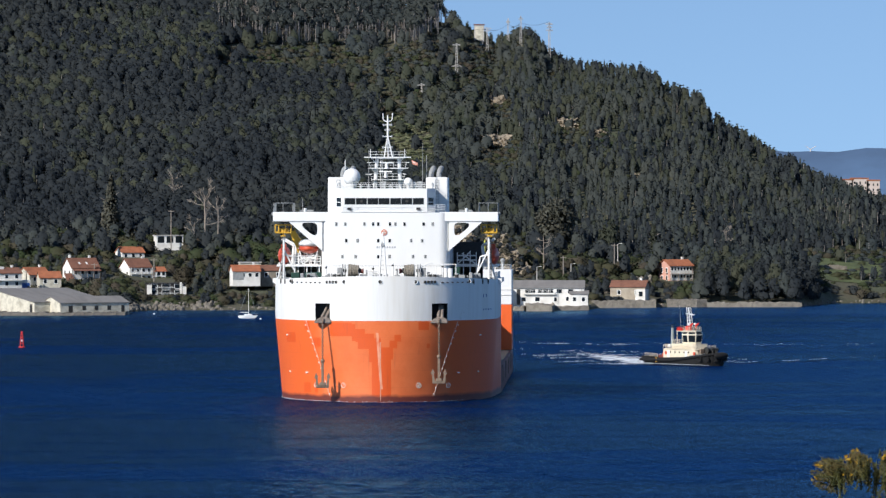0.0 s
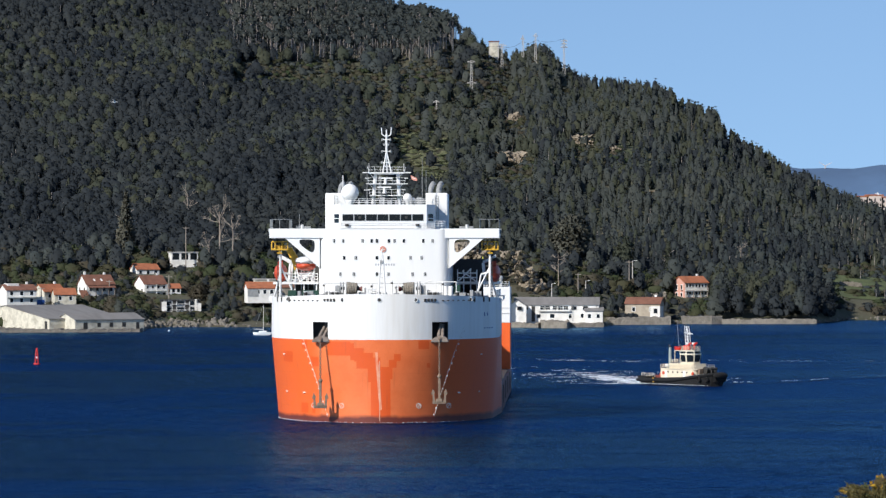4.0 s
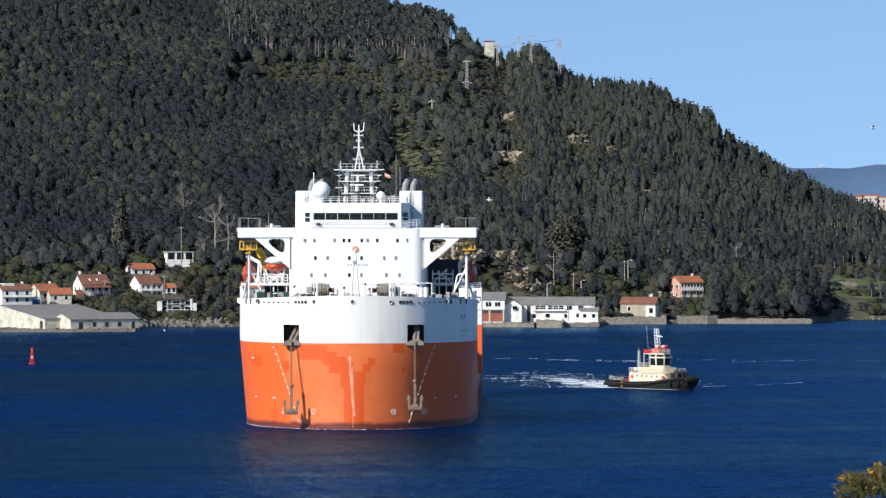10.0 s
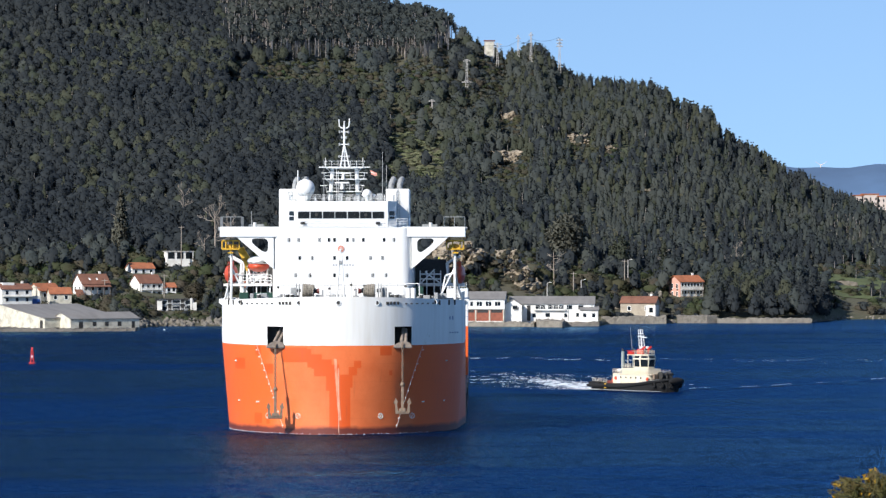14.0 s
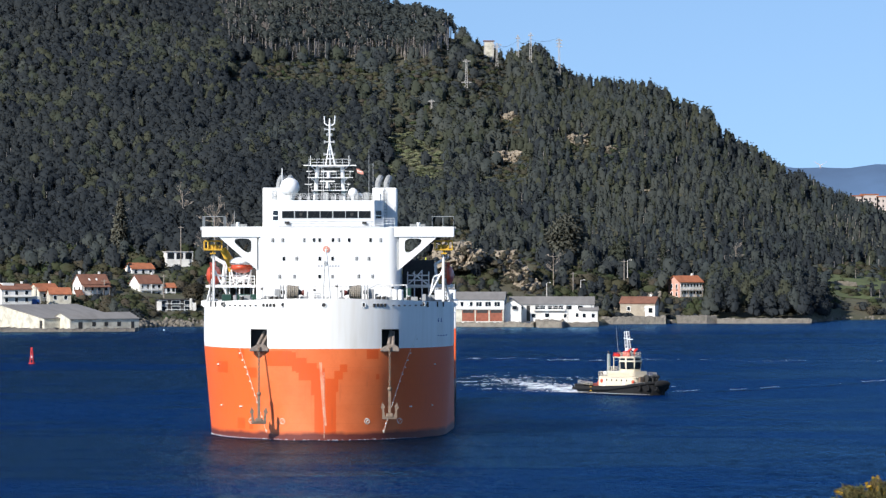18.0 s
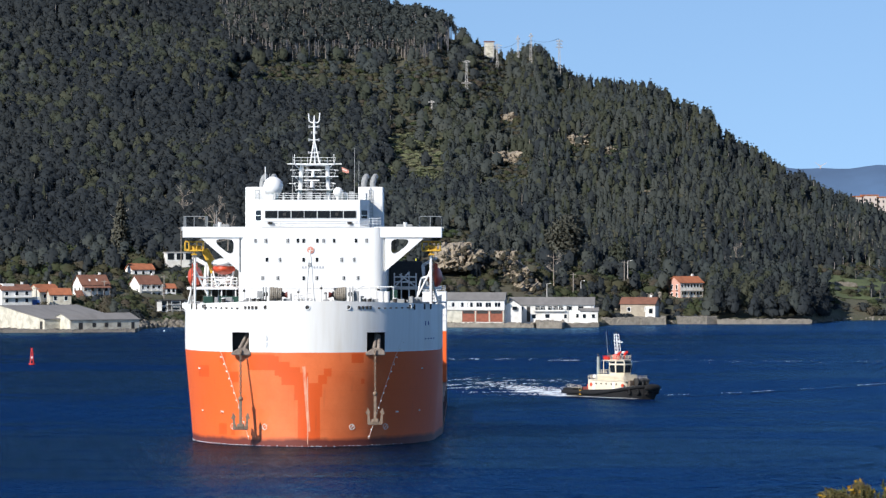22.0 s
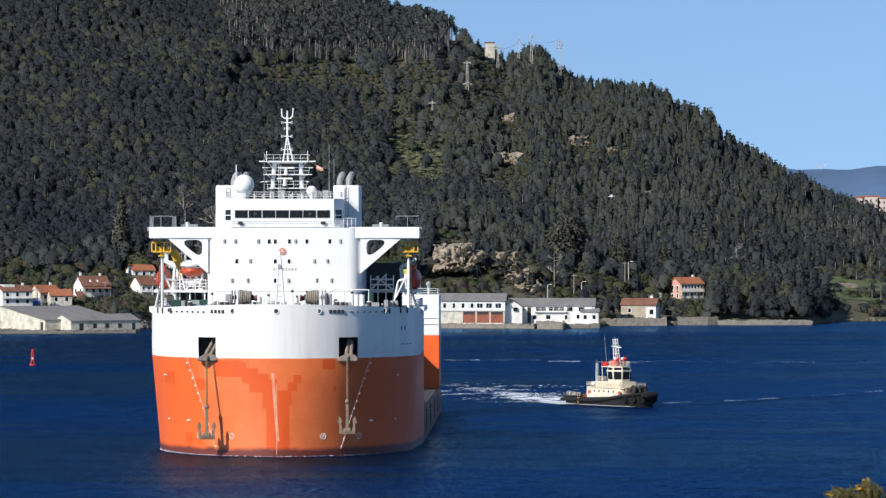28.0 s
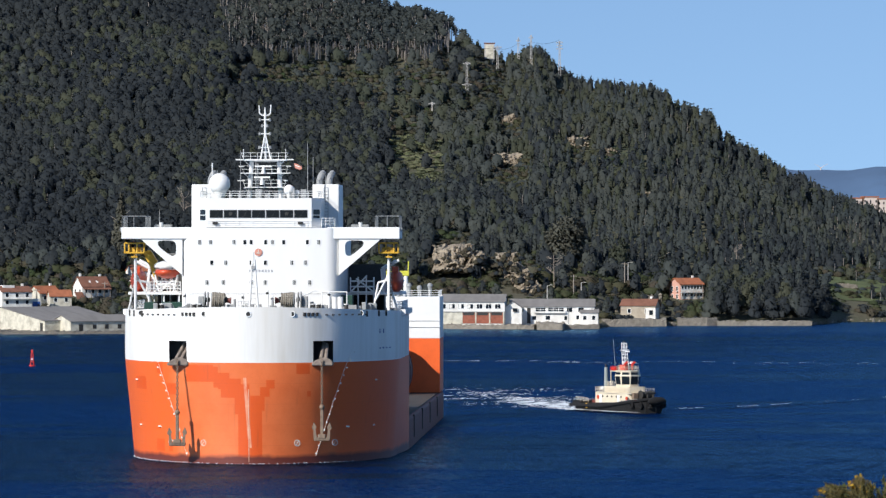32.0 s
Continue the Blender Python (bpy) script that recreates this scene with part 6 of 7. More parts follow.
for x in (-4.5, 0.0, 4.5):
    part("balcony_post", boxed(x - 0.12, x + 0.12, -5.6, -5.36, -2.0, 5.5), "plaster", tall_house)
part("roof_room", boxed(-4.5, 0.0, -1.5, 3.0, 5.2, 7.6, bevel=0.05), "plaster", west_house)
part("garage", boxed(5.8, 9.6, -3.5, 3.0, -2.5, 2.6), "plaster", west_house)
part("garage_door", boxed(6.3, 9.1, -3.58, -3.5, -1.0, 1.6), "blue", west_house)
part("balcony", boxed(-5.7, 5.7, -5.4, -4.5, 2.5, 2.68), "plaster", west_house)
terrace = house("terrace_house", -101.0, 1606, 4.6, 14.5, 8, 4.4, 0, 8, "iron", "iron", "dark terrace house over the rocks with white frames", 2, 3, flat=True, win=(2.6, 1.3))
for k, (a, b, c) in enumerate(((5.2, 6.0, 3.6), (6.2, 7.6, 2.0), (-7.2, -5.4, 2.6))):
    part("white_parapet", boxed(a, b, -5.2, -4.1, 0.4, c + 1.4), "plaster", terrace)
part("terrace_rail", rods([((-4, -4.6, 0.9), (4.6, -4.6, 0.9)), ((-4, -4.6, 3.1), (3.0, -4.6, 3.1))], 0.09), "white", terrace)
house("modern_house", -107.0, 1722, 23.4, 11.0, 7, 3.4, 0, 14, "plaster", "concrete", "modern flat-roofed white house on the slope", 1, 3, flat=True, win=(2.4, 2.2))
blue_house = house("house", -71.5, 1620, 10.4, 10.5, 8, 3.2, 2.2, 12, "plaster", "tile", "low white house with orange roof, shaded part of its front in grey", 1, 4)
# grey panel puts the shade on the left of the front into colour
part("shade_panel", boxed(-5.3, -1.2, -4.12, -4.0, 0, 2.9), "grey", blue_house)
house("stone_cottage", -70.5, 1640, 13.0, 8, 6, 3.6, 0, 10, "old_plaster", "concrete", "pale stone cottage with flat roof", 1, 2, flat=True)
house("stone_cottage", -61.5, 1626, 10.2, 9, 8, 3.6, 1.9, 4, "stone", "tile_dark", "rough stone cottage with orange tiles", 1, 2)

def gable_windows(h0, w, rows):
    """Framed panes in the gable wall that faces -x."""
    for y, z, a, b in rows:
        fr = part("window_frame", boxed(-w / 2 - 0.10, -w / 2, y - a / 2 - 0.2, y + a / 2 + 0.2, z - b / 2 - 0.2, z + b / 2 + 0.2), "plaster", h0)
        part("pane", boxed(-w / 2 - 0.14, -w / 2 - 0.1, y - a / 2, y + a / 2, z - b / 2, z + b / 2), "glass", fr)


brickhall = house("quay_warehouse", 10.9, 1565, 1.6, 24.5, 16, 8.2, 2.6, -4, "plaster", "slate", "white upper-storey warehouse over a brick ground floor", 1, 0, category="warehouse", group="waterside sheds", chimney=False)
for k in range(7):
    wd = window(brickhall, -10.4 + 3.35 * k, -8, 6.55, 2.0, 1.6, "white")
    part("mullion", boxed(-10.45 + 3.35 * k, -10.35 + 3.35 * k, -8.05, -7.97, 5.75, 7.35), "white", wd)
    if k < 4:
        part("shutter", boxed(-11.3 + 3.35 * k, -10.5 + 3.35 * k, -8.05, -7.98, 5.8, 7.3), "plaster", wd, "white closed shutter")
part("brick_front", boxed(-3.6, 12.0, -8.12, -8.0, 0.3, 4.4), "brick", brickhall, "red-brown brick ground floor")
for k in range(3):
    part("door_head", boxed(-2.9 + 5.1 * k, 1.1 + 5.1 * k, -8.16, -8.08, 3.3, 4.3), "iron", brickhall, "dark opening over the brick infill")
part("stone_front", boxed(-12.2, -3.7, -8.15, -8.0, -0.8, 4.6), "old_plaster", brickhall)
part("ledge", boxed(-12.3, 12.3, -8.4, -8.0, 4.5, 4.8), "concrete", brickhall)
for k in range(4):
    part("pilaster", boxed(-3.7 + 5.1 * k, -3.2 + 5.1 * k, -8.25, -8.1, 0.2, 4.5), "old_plaster", brickhall)

white1 = house("quay_warehouse", 40.4, 1569, 1.6, 31, 13, 6.4, 2.6, -3, "plaster", "slate", "long white quayside building with grey roof", 1, 0, category="warehouse", group="waterside sheds", chimney=False)
for x, zz, w in ((-11.5, 5.2, 1.9), (-5.2, 5.2, 1.7), (-3.3, 5.2, 1.7), (-0.6, 5.2, 1.7), (1.4, 5.2, 1.7), (3.4, 5.2, 1.7), (6.4, 5.2, 1.9), (10.6, 5.2, 1.9), (-6.6, 2.2, 1.4), (-1.6, 2.3, 1.6), (5.0, 2.2, 1.0), (9.4, 2.4, 1.0), (12.6, 2.3, 1.6)):
    window(white1, x, -6.5, zz, w, 1.45, "white")
part("balcony", boxed(-6.5, 5.0, -7.4, -6.5, 4.0, 4.6, bevel=0.05), "plaster", white1)
for k in range(8):
    part("baluster", rod(bmesh.new(), (-6.4 + 1.6 * k, -7.35, 4.6), (-6.4 + 1.6 * k, -7.35, 5.3), 0.06, n=5), "plaster", white1)
part("balcony_rail", boxed(-6.5, 5.0, -7.42, -7.3, 5.3, 5.42), "plaster", white1)
for x in (-14.9, 14.6, 6.0):
    part("drainpipe", rod(bmesh.new(), (x, -6.6, 0.1), (x, -6.6, 6.2), 0.09, n=6), "grey", white1)
# solid dark strip on the wall in place of the shade in a gap
part("gap_shade_strip", boxed(-9.2, -7.9, -6.56, -6.5, 0.2, 5.9), "iron", white1)
wing = house("quay_warehouse", 25.9, 1564, 1.6, 6.5, 11, 6.0, 2.2, -3, "plaster", "slate", "white gabled end of the quayside building", 1, 0, gable="y", category="warehouse", group="waterside sheds", chimney=False)
window(wing, 0.8, -6, 5.2, 1.6, 1.2, "timber")
house("quay_annexe", 53.8, 1563, 1.6, 6.5, 9, 4.2, 1.2, -3, "plaster", "slate", "low white annexe with terrace", 1, 2, gable="x", category="warehouse", group="waterside sheds", chimney=False)
stone_house = house("stone_house", 75.2, 1622, 3.0, 13.5, 9, 4.6, 2.3, -14, "stone_plaster", "tile_dark", "stone house with pale walls and orange roof", 1, 2, chimney=True)
part("white_end", boxed(3.0, 6.80, -4.56, 2.0, -2.0, 3.7), "plaster", stone_house, "whitewashed end of the stone house")
part("end_window", boxed(4.4, 5.8, -4.62, -4.54, 1.0, 2.8), "glass", stone_house)
pink = house("pink_house", 97.0, 1698, 8.6, 10.8, 8.5, 6.4, 2.3, 29, "pink", "tile", "pink two-storey house with white glazed gallery and orange roof", 2, 0, side_wins=2, over=0.5)
for r in range(2):
    part("gallery_frame", boxed(-5.1, 5.1, -4.3, -4.0, 0.5 + 2.9 * r, 3.2 + 2.9 * r, bevel=0.03), "plaster", pink)
    for k in range(7):
        window(pink, -4.4 + 1.46 * k, -4.3, 2.2 + 2.9 * r, 0.85, 1.2, "white")
gable_windows(pink, 10.8, ((-2.0, 4.6, 1.0, 1.7), (1.6, 4.6, 1.0, 1.7), (-2.0, 1.5, 1.0, 1.6), (1.6, 1.5, 1.0, 1.6)))
for k in range(9):
    part("baluster", rod(bmesh.new(), (-5.2 + 1.3 * k, -4.9, 3.3), (-5.2 + 1.3 * k, -4.9, 4.2), 0.07, n=5), "plaster", pink)
part("balcony_rail", boxed(-5.3, 5.3, -4.98, -4.86, 4.2, 4.32), "plaster", pink)
part("balcony", boxed(-5.3, 5.3, -5.0, -4.0, 3.0, 3.3), "plaster", pink)
for k in range(4):
    part("porch_post", boxed(-5.0 + 3.3 * k, -4.8 + 3.3 * k, -4.9, -4.6, -2.5, 3.1), "timber", pink)


# ---- sea walls and quays ----
def sea_wall(name, points, top, thick, label, mat="stone"):
    bm = bmesh.new()
    line = []
    for (x0, y0), (x1, y1) in zip(points, points[1:]):
        n = max(2, int(math.hypot(x1 - x0, y1 - y0) / 0.45))
        line += [(x0 + (x1 - x0) * k / n, y0 + (y1 - y0) * k / n) for k in range(n)]
    line.append(points[-1])
    rows = []
    for x, y in line:
        col = []
        for k in range(11):
            dy, z = (-0.6 + 0.12 * k, -1.4 + (top + 1.4) * k / 8) if k < 9 else ((1.2, top) if k == 9 else (thick, top + 0.1))
            w = Vector((x * 2.6, y * 2.6, z * 3.1))
            r = noise.noise(w) * 0.10 + noise.cell(w * 0.9) * 0.12
            col.append(bm.verts.new((x + r * 0.3, y + dy + (r if k < 9 else 0), z + (0.5 * noise.noise(w * 0.3) - 0.35 * (noise.noise(Vector((x * 0.11, 3, 0))) > 0.25) if k > 7 else r * 0.2))))
        rows.append(col)
    for a, b in zip(rows, rows[1:]):
        for k in range(10):
            bm.faces.new((a[k], b[k], b[k + 1], a[k + 1]))
    for r in (rows[0], rows[-1]):
        bm.faces.new(r)
    bmesh.ops.recalc_face_normals(bm, faces=bm.faces)
    ob = part(name, bm, mat)
    return tagged(ob, label, "sea wall", kind="structure")


sea_wall("quay_west", [(-190, 1452), (-128, 1459), (-106, 1466)], 0.95, 40, "rough stone quay under the boat sheds", "shore_rock")
sea_wall("quay_mid", [(-8, 1553), (5, 1549), (12, 1547), (33, 1544), (34, 1549), (46, 1548), (57, 1552)], 1.55, 56, "rubble stone quay before the white warehouses")
sea_wall("quay_block", [(34, 1536), (35, 1533), (43, 1532), (44, 1536)], 2.4, 30, "square stone jetty block")
sea_wall("quay_east", [(60, 1596), (70, 1598), (84, 1600)], 2.7, 24, "stone quay with low wall by the old house")
sea_wall("sea_wall_point", [(89, 1612), (100, 1610), (104, 1612)], 2.9, 10, "rough brown stone bank at the foot of the point", "shore_rock")
sea_wall("sea_wall_spit", [(104, 1610), (122, 1611), (131, 1612), (140, 1614)], 1.8, 8, "low stone wall running out along the water")
RK = random.Random(31)
bm = bmesh.new()
for k in range(420):
    s = RK.uniform(-0.115, 0.115)
    d0 = float(lerp_table(SHORE, s))
    r = RK.uniform(0.3, 1.1)
    m = Matrix.Translation((s * d0, d0 + RK.uniform(-3, 6), RK.uniform(-0.3, 0.8))) @ Euler((RK.uniform(0, 3), RK.uniform(0, 3), RK.uniform(0, 3))).to_matrix().to_4x4() @ Matrix.Diagonal((r * RK.uniform(0.8, 1.8), r, r * 0.7, 1))
    bmesh.ops.create_icosphere(bm, subdivisions=1, radius=1, matrix=m)
for k in range(150):
    s = RK.uniform(-0.074, -0.050)
    d0 = float(lerp_table(SHORE, s)) + RK.uniform(-2, 14)
    r = RK.uniform(0.4, 1.5)
    m = Matrix.Translation((s * d0, d0, float(land(s, d0)) + RK.uniform(-0.2, 0.5))) @ Euler((RK.uniform(0, 3), RK.uniform(0, 3), RK.uniform(0, 3))).to_matrix().to_4x4() @ Matrix.Diagonal((r * RK.uniform(0.8, 1.8), r, r * 0.7, 1))
    bmesh.ops.create_icosphere(bm, subdivisions=1, radius=1, matrix=m)
tagged(part("shore_rocks", bm, "shore_rock"), "grey-brown boulders along the waterline", "rocks", kind="stuff")


RH = np.random.RandomState(23)
plant([("bush", 48 + 0.9 * k + RH.uniform(-0.4, 0.4), 1628 + RH.uniform(-1.5, 1.5), 3.4 + RH.uniform(-0.5, 0.5), RH.uniform(4.0, 5.2), RH.uniform(2.6, 3.6)) for k in range(15)]
      + [("bush", 63 + 0.9 * k, 1607 + RH.uniform(-1, 1), 2.3, RH.uniform(1.8, 2.6), RH.uniform(1.8, 2.4)) for k in range(10)], "dark_leaf", "hedge", "dense dark clipped hedge above the quay", "hedge")
for x, y, z, w, h in ((66.5, 1640, 5.0, 8, 4.2), (71.5, 1645, 5.0, 5, 5.0), (82.5, 1672, 9.0, 7, 4.5), (94, 1655, 2.5, 12, 3.4)):
    rw = thing("ruined_wall", pose(x, y, z, 0, 0, RH.uniform(-12, 12)), "broken old stone wall among the scrub", "wall", "ruined walls")
    bm = bmesh.new()
    bmesh.ops.create_grid(bm, x_segments=18, y_segments=8, size=0.5)
    for v in bm.verts:
        px, t = v.co.x, v.co.y + 0.5
        top = h * (0.72 + 0.5 * noise.noise(Vector((px * 4 + x, 1.3, 0))))
        v.co = (px * w, 0.35 * noise.noise(Vector((px * 9, t * 6, x))), t * top - 1.5)
    r = bmesh.ops.extrude_face_region(bm, geom=bm.faces[:])
    bmesh.ops.translate(bm, vec=(0, 0.9, 0), verts=[g for g in r["geom"] if isinstance(g, bmesh.types.BMVert)])
    bmesh.ops.recalc_face_normals(bm, faces=bm.faces)
    part("masonry", bm, "stone", rw)
fw = thing("field_wall", Matrix.Translation(at(0.0938, 1770)), "pale dry-stone wall at the top of the meadow", "wall", "ruined walls")
for k in range(26):
    part("stone", boxed(-6.5 + 0.5 * k, -6.04 + 0.5 * k, -0.3, 0.3, -0.4, 1.2 + 0.5 * RH.rand() + 0.5 * math.sin(k / 8), bevel=0.06), "stone", fw)


# ---- poles, pylons, hilltop hut ----
def pole(side, d, h, lamp=False):
    p = thing("utility_pole" if not lamp else "street_lamp", Matrix.Translation(at(side, d)), "grey timber utility pole with crossarm" if not lamp else "pale street lamp on a tall post", "pole", "poles on the shore")
    part("post", rod(bmesh.new(), (0, 0, -0.5), (0, 0, h), 0.22, 0.16, 8), "timber" if not lamp else "concrete", p)
    if lamp:
        part("lamp_arm", rods([((0, 0, h), (1.2, -0.3, h + 0.2))], 0.08), "concrete", p)
        part("lamp_head", boxed(0.9, 1.7, -0.5, -0.1, h + 0.1, h + 0.3), "plaster", p)
    else:
        part("crossarm", boxed(-1.2, 1.2, -0.1, 0.1, h - 0.7, h - 0.5), "timber", p)


for s, d, h, l in ((-0.0615, 1716, 17, False), (-0.0655, 1640, 9, False), (-0.0955, 1570, 9, False), (-0.0975, 1572, 8, False), (0.0245, 1620, 9, True), (0.0307, 1650, 10, False), (0.0325, 1650, 7, True), (0.0435, 1700, 12, True), (0.0427, 1700, 12, False), (0.0137, 1622, 5, True), (-0.0795, 1625, 6, False)):
    pole(s, d, h, l)


def pylon(side, d, h, w, arms, mat="concrete"):
    p = thing("power_pylon", Matrix.Translation(at(side, d)), "pale lattice power pylon above the trees", "pylon", "pylons on the hill")
    bm = bmesh.new()
    for a, b in ((1, 1), (1, -1), (-1, 1), (-1, -1)):
        rod(bm, (a * w, b * w, -1), (a * w * 0.35, b * w * 0.35, h), 0.13, n=4)
    part("legs", bm, mat, p)
    bm = bmesh.new()
    n = int(h / (w * 1.8))
    for k in range(n):
        z0, z1 = h * k / n, h * (k + 1) / n
        w0, w1 = w * (1 - 0.65 * k / n), w * (1 - 0.65 * (k + 1) / n)
        for a, b in ((1, 1), (1, -1), (-1, -1), (-1, 1)):
            rod(bm, (a * w0, b * w0, z0), (b * w1, -a * w1, z1), 0.08, n=3)
    part("lattice", bm, mat, p)
    for z, s in arms:
        part("arm", rods([((-s, 0, z), (s, 0, z)), ((-s, 0, z), (0, 0, z + 0.9)), ((s, 0, z), (0, 0, z + 0.9))], 0.14, 4), mat, p)


for s, e, h, w, arms in ((0.0056, 0.0355, 15.5, 0.75, [(15, 2.0), (4.4, 2.6)]), (0.0128, 0.0405, 13.5, 0.7, [(13.0, 2.4), (11.8, 1.5)]), (0.0177, 0.0416, 16, 0.7, [(14, 1.2)]), (0.0207, 0.0412, 18, 0.7, [(16.4, 1.2)]),
                         (0.0274, 0.0401, 21, 0.7, [(20, 1.8), (18.4, 1.5), (16.8, 1.8)]), (-0.0026, 0.0308, 5.5, 0.4, [(4.6, 1.7)])):
    pylon(s, where(s, e), h, w, arms)
for b0, e0, b1, e1 in ((0.0056, 0.0420, 0.0128, 0.0462), (0.0128, 0.0462, 0.0177, 0.0475), (0.0177, 0.0475, 0.0207, 0.0478), (0.0207, 0.0478, 0.0274, 0.0482), (-0.02, 0.0485, 0.0128, 0.0462)):
    d0, d1 = where(b0, min(e0, 0.041)), where(b1, min(e1, 0.041))
    p0, p1 = Vector((b0 * d0, d0, EYE_Z + e0 * d0)), Vector((b1 * d1, d1, EYE_Z + e1 * d1))
    pts = [p0.lerp(p1, k / 8) - Vector((0, 0, 1.6 * (1 - (k / 4 - 1) ** 2))) for k in range(9)]
    wire = tagged(part("power_line", rods(list(zip(pts, pts[1:])), 0.06, 4), "iron"), "thin dark power line slung between pylons", "cable", "power lines")
hut = thing("transformer_tower", Matrix.Translation(at(0.0109, where(0.0109, 0.0429)) + Vector((0, 0, -0.6))), "square pale stone tower with flat tiled cap on the ridge", "tower")
part("wall", boxed(-2.6, 2.6, -2.4, 2.4, -5, 10.2), "concrete", hut)
part("cap", boxed(-2.9, 2.9, -2.7, 2.7, 10.2, 10.7, bevel=0.06), "tile_dark", hut)
part("panel", boxed(-2.0, 2.0, -2.5, -2.4, 0.5, 9.4), "old_plaster", hut)
part("doorway", boxed(1.9, 2.5, -2.55, -2.4, -1, 1.6), "iron", hut)

# ---- distance: hills coloured with blue haze, blocks of flats, wind turbine ----
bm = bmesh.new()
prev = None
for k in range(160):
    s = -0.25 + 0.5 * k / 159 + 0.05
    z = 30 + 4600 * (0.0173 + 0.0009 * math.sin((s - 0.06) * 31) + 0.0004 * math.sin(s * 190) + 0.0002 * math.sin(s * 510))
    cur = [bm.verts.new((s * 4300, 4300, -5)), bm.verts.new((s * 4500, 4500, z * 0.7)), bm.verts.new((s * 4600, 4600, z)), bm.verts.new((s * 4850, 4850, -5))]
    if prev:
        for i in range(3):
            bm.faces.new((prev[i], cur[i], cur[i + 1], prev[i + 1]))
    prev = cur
tagged(part("backdrop", bm, "far", smooth=True), "distant hills across the inlet, blue haze put into their colour", "hills", kind="structure")
for k, (s, w, z0, z1) in enumerate(((0.0973, 9, 40, 66.5), (0.1003, 13, 40, 67.5), (0.1034, 10, 40, 66))):
    fl = thing("apartment_block", Matrix.Translation((s * 3300, 3300, 0)), "distant pinkish apartment block with rows of windows", "building", "distant apartment blocks")
    part("wall", boxed(-w / 2, w / 2, -6, 6, -2, z1), "far_wall", fl)
    part("roof", boxed(-w / 2 - 0.4, w / 2 + 0.4, -6.4, 6.4, z1, z1 + 0.8), "tile", fl)
    for r in range(4):
        for c in range(3):
            part("window", boxed(-w / 2 + w * (c + 0.5) / 3 - 0.5, -w / 2 + w * (c + 0.5) / 3 + 0.5, -6.1, -5.9, z1 - 4 - 4 * r, z1 - 2.2 - 4 * r), "glass", fl)
tb = thing("wind_turbine", Matrix.Translation((0.0888 * 4600, 4600, 0)), "white wind turbine on the far hill", "turbine")
part("tower", rod(bmesh.new(), (0, 0, 60), (0, 0, 114), 0.9, 0.6, 8), "far_wall", tb)
for k in range(3):
    a = 0.5 + k * math.tau / 3
    part("blade", rod(bmesh.new(), (0, -2, 114), (8 * math.cos(a), -2, 114 + 8 * math.sin(a)), 0.45, 0.15, 5), "far_wall", tb)

# ---- on the water: buoy, sailing boat, floats, foam ----
buoy = thing("channel_buoy", pose(-103.6, 1072.7, 0), "red lateral buoy with cylinder topmark", "buoy")
part("float", rod(bmesh.new(), (0, 0, -0.8), (0, 0, 0.35), 0.85, 0.85, 14), "red", buoy)
for k, (x, y) in enumerate(((-0.4, -0.4), (0.4, -0.4), (0.4, 0.4), (-0.4, 0.4))):
    part("tower_leg", rod(bmesh.new(), (x, y, 0.35), (x * 0.5, y * 0.5, 3.4), 0.10, 0.09, 6), "red", buoy)
for z in (1.1, 2.5):
    part("tower_ring", rod(bmesh.new(), (0, 0, z), (0, 0, z + 0.16), 0.36, 0.34, 8), "red", buoy)
part("white_band", rod(bmesh.new(), (0, 0, 1.6), (0, 0, 2.1), 0.32, 0.30, 10), "white", buoy, "white reflective band")
part("topmark", rod(bmesh.new(), (0, 0, 3.4), (0, 0, 4.2), 0.26, n=10), "red", buoy)
sail = thing("sailing_boat", pose(-61.5, 1414, 0, 0, 0, 8), "moored white sailing boat with bare mast", "sailboat")
bm = bmesh.new()
rows = []
for z, f in ((-0.4, 0.55), (0.3, 0.9), (1.0, 1.0)):
    ring = [(3.2 * f * u - (0.2 if z < 0.5 else 0), 1.1 * f * (1 - max(0, -u) ** 2.2) ** 0.7, z) for u in [-1 + 0.125 * k for k in range(17)]]
    rows.append([bm.verts.new(p) for p in ring] + [bm.verts.new((x, -y - 0.01, z)) for x, y, z in ring[::-1]])
for a, b in zip(rows, rows[1:]):
    for i in range(len(a)):
        bm.faces.new((a[i], a[(i + 1) % len(a)], b[(i + 1) % len(a)], b[i]))
bm.faces.new(rows[-1])
bmesh.ops.recalc_face_normals(bm, faces=bm.faces)
part("hull", bm, "white", sail)
part("cabin", boxed(-1.2, 1.4, -0.6, 0.6, 1.0, 1.5, bevel=0.15), "white", sail)
part("mast", rod(bmesh.new(), (0.3, 0, 1.0), (0.3, 0, 10.2), 0.10, 0.06, 6), "pale_mark", sail)
part("boom", rod(bmesh.new(), (0.3, 0, 2.0), (-2.4, 0, 2.1), 0.10, n=6), "pale_mark", sail)
part("stay", rods([((0.3, 0, 10.1), (3.1, 0, 1.1)), ((0.3, 0, 10.1), (-3.1, 0, 1.1))], 0.035, 4), "grey", sail)
for s, d in ((-0.0655, 1480), (-0.0405, 1400)):
    mb = thing("mooring_float", pose(s * d, d, 0), "small white mooring float", "float", "mooring floats")
    part("ball", ball((0, 0, 0.15), 0.35, 2), "white", mb, smooth=True)


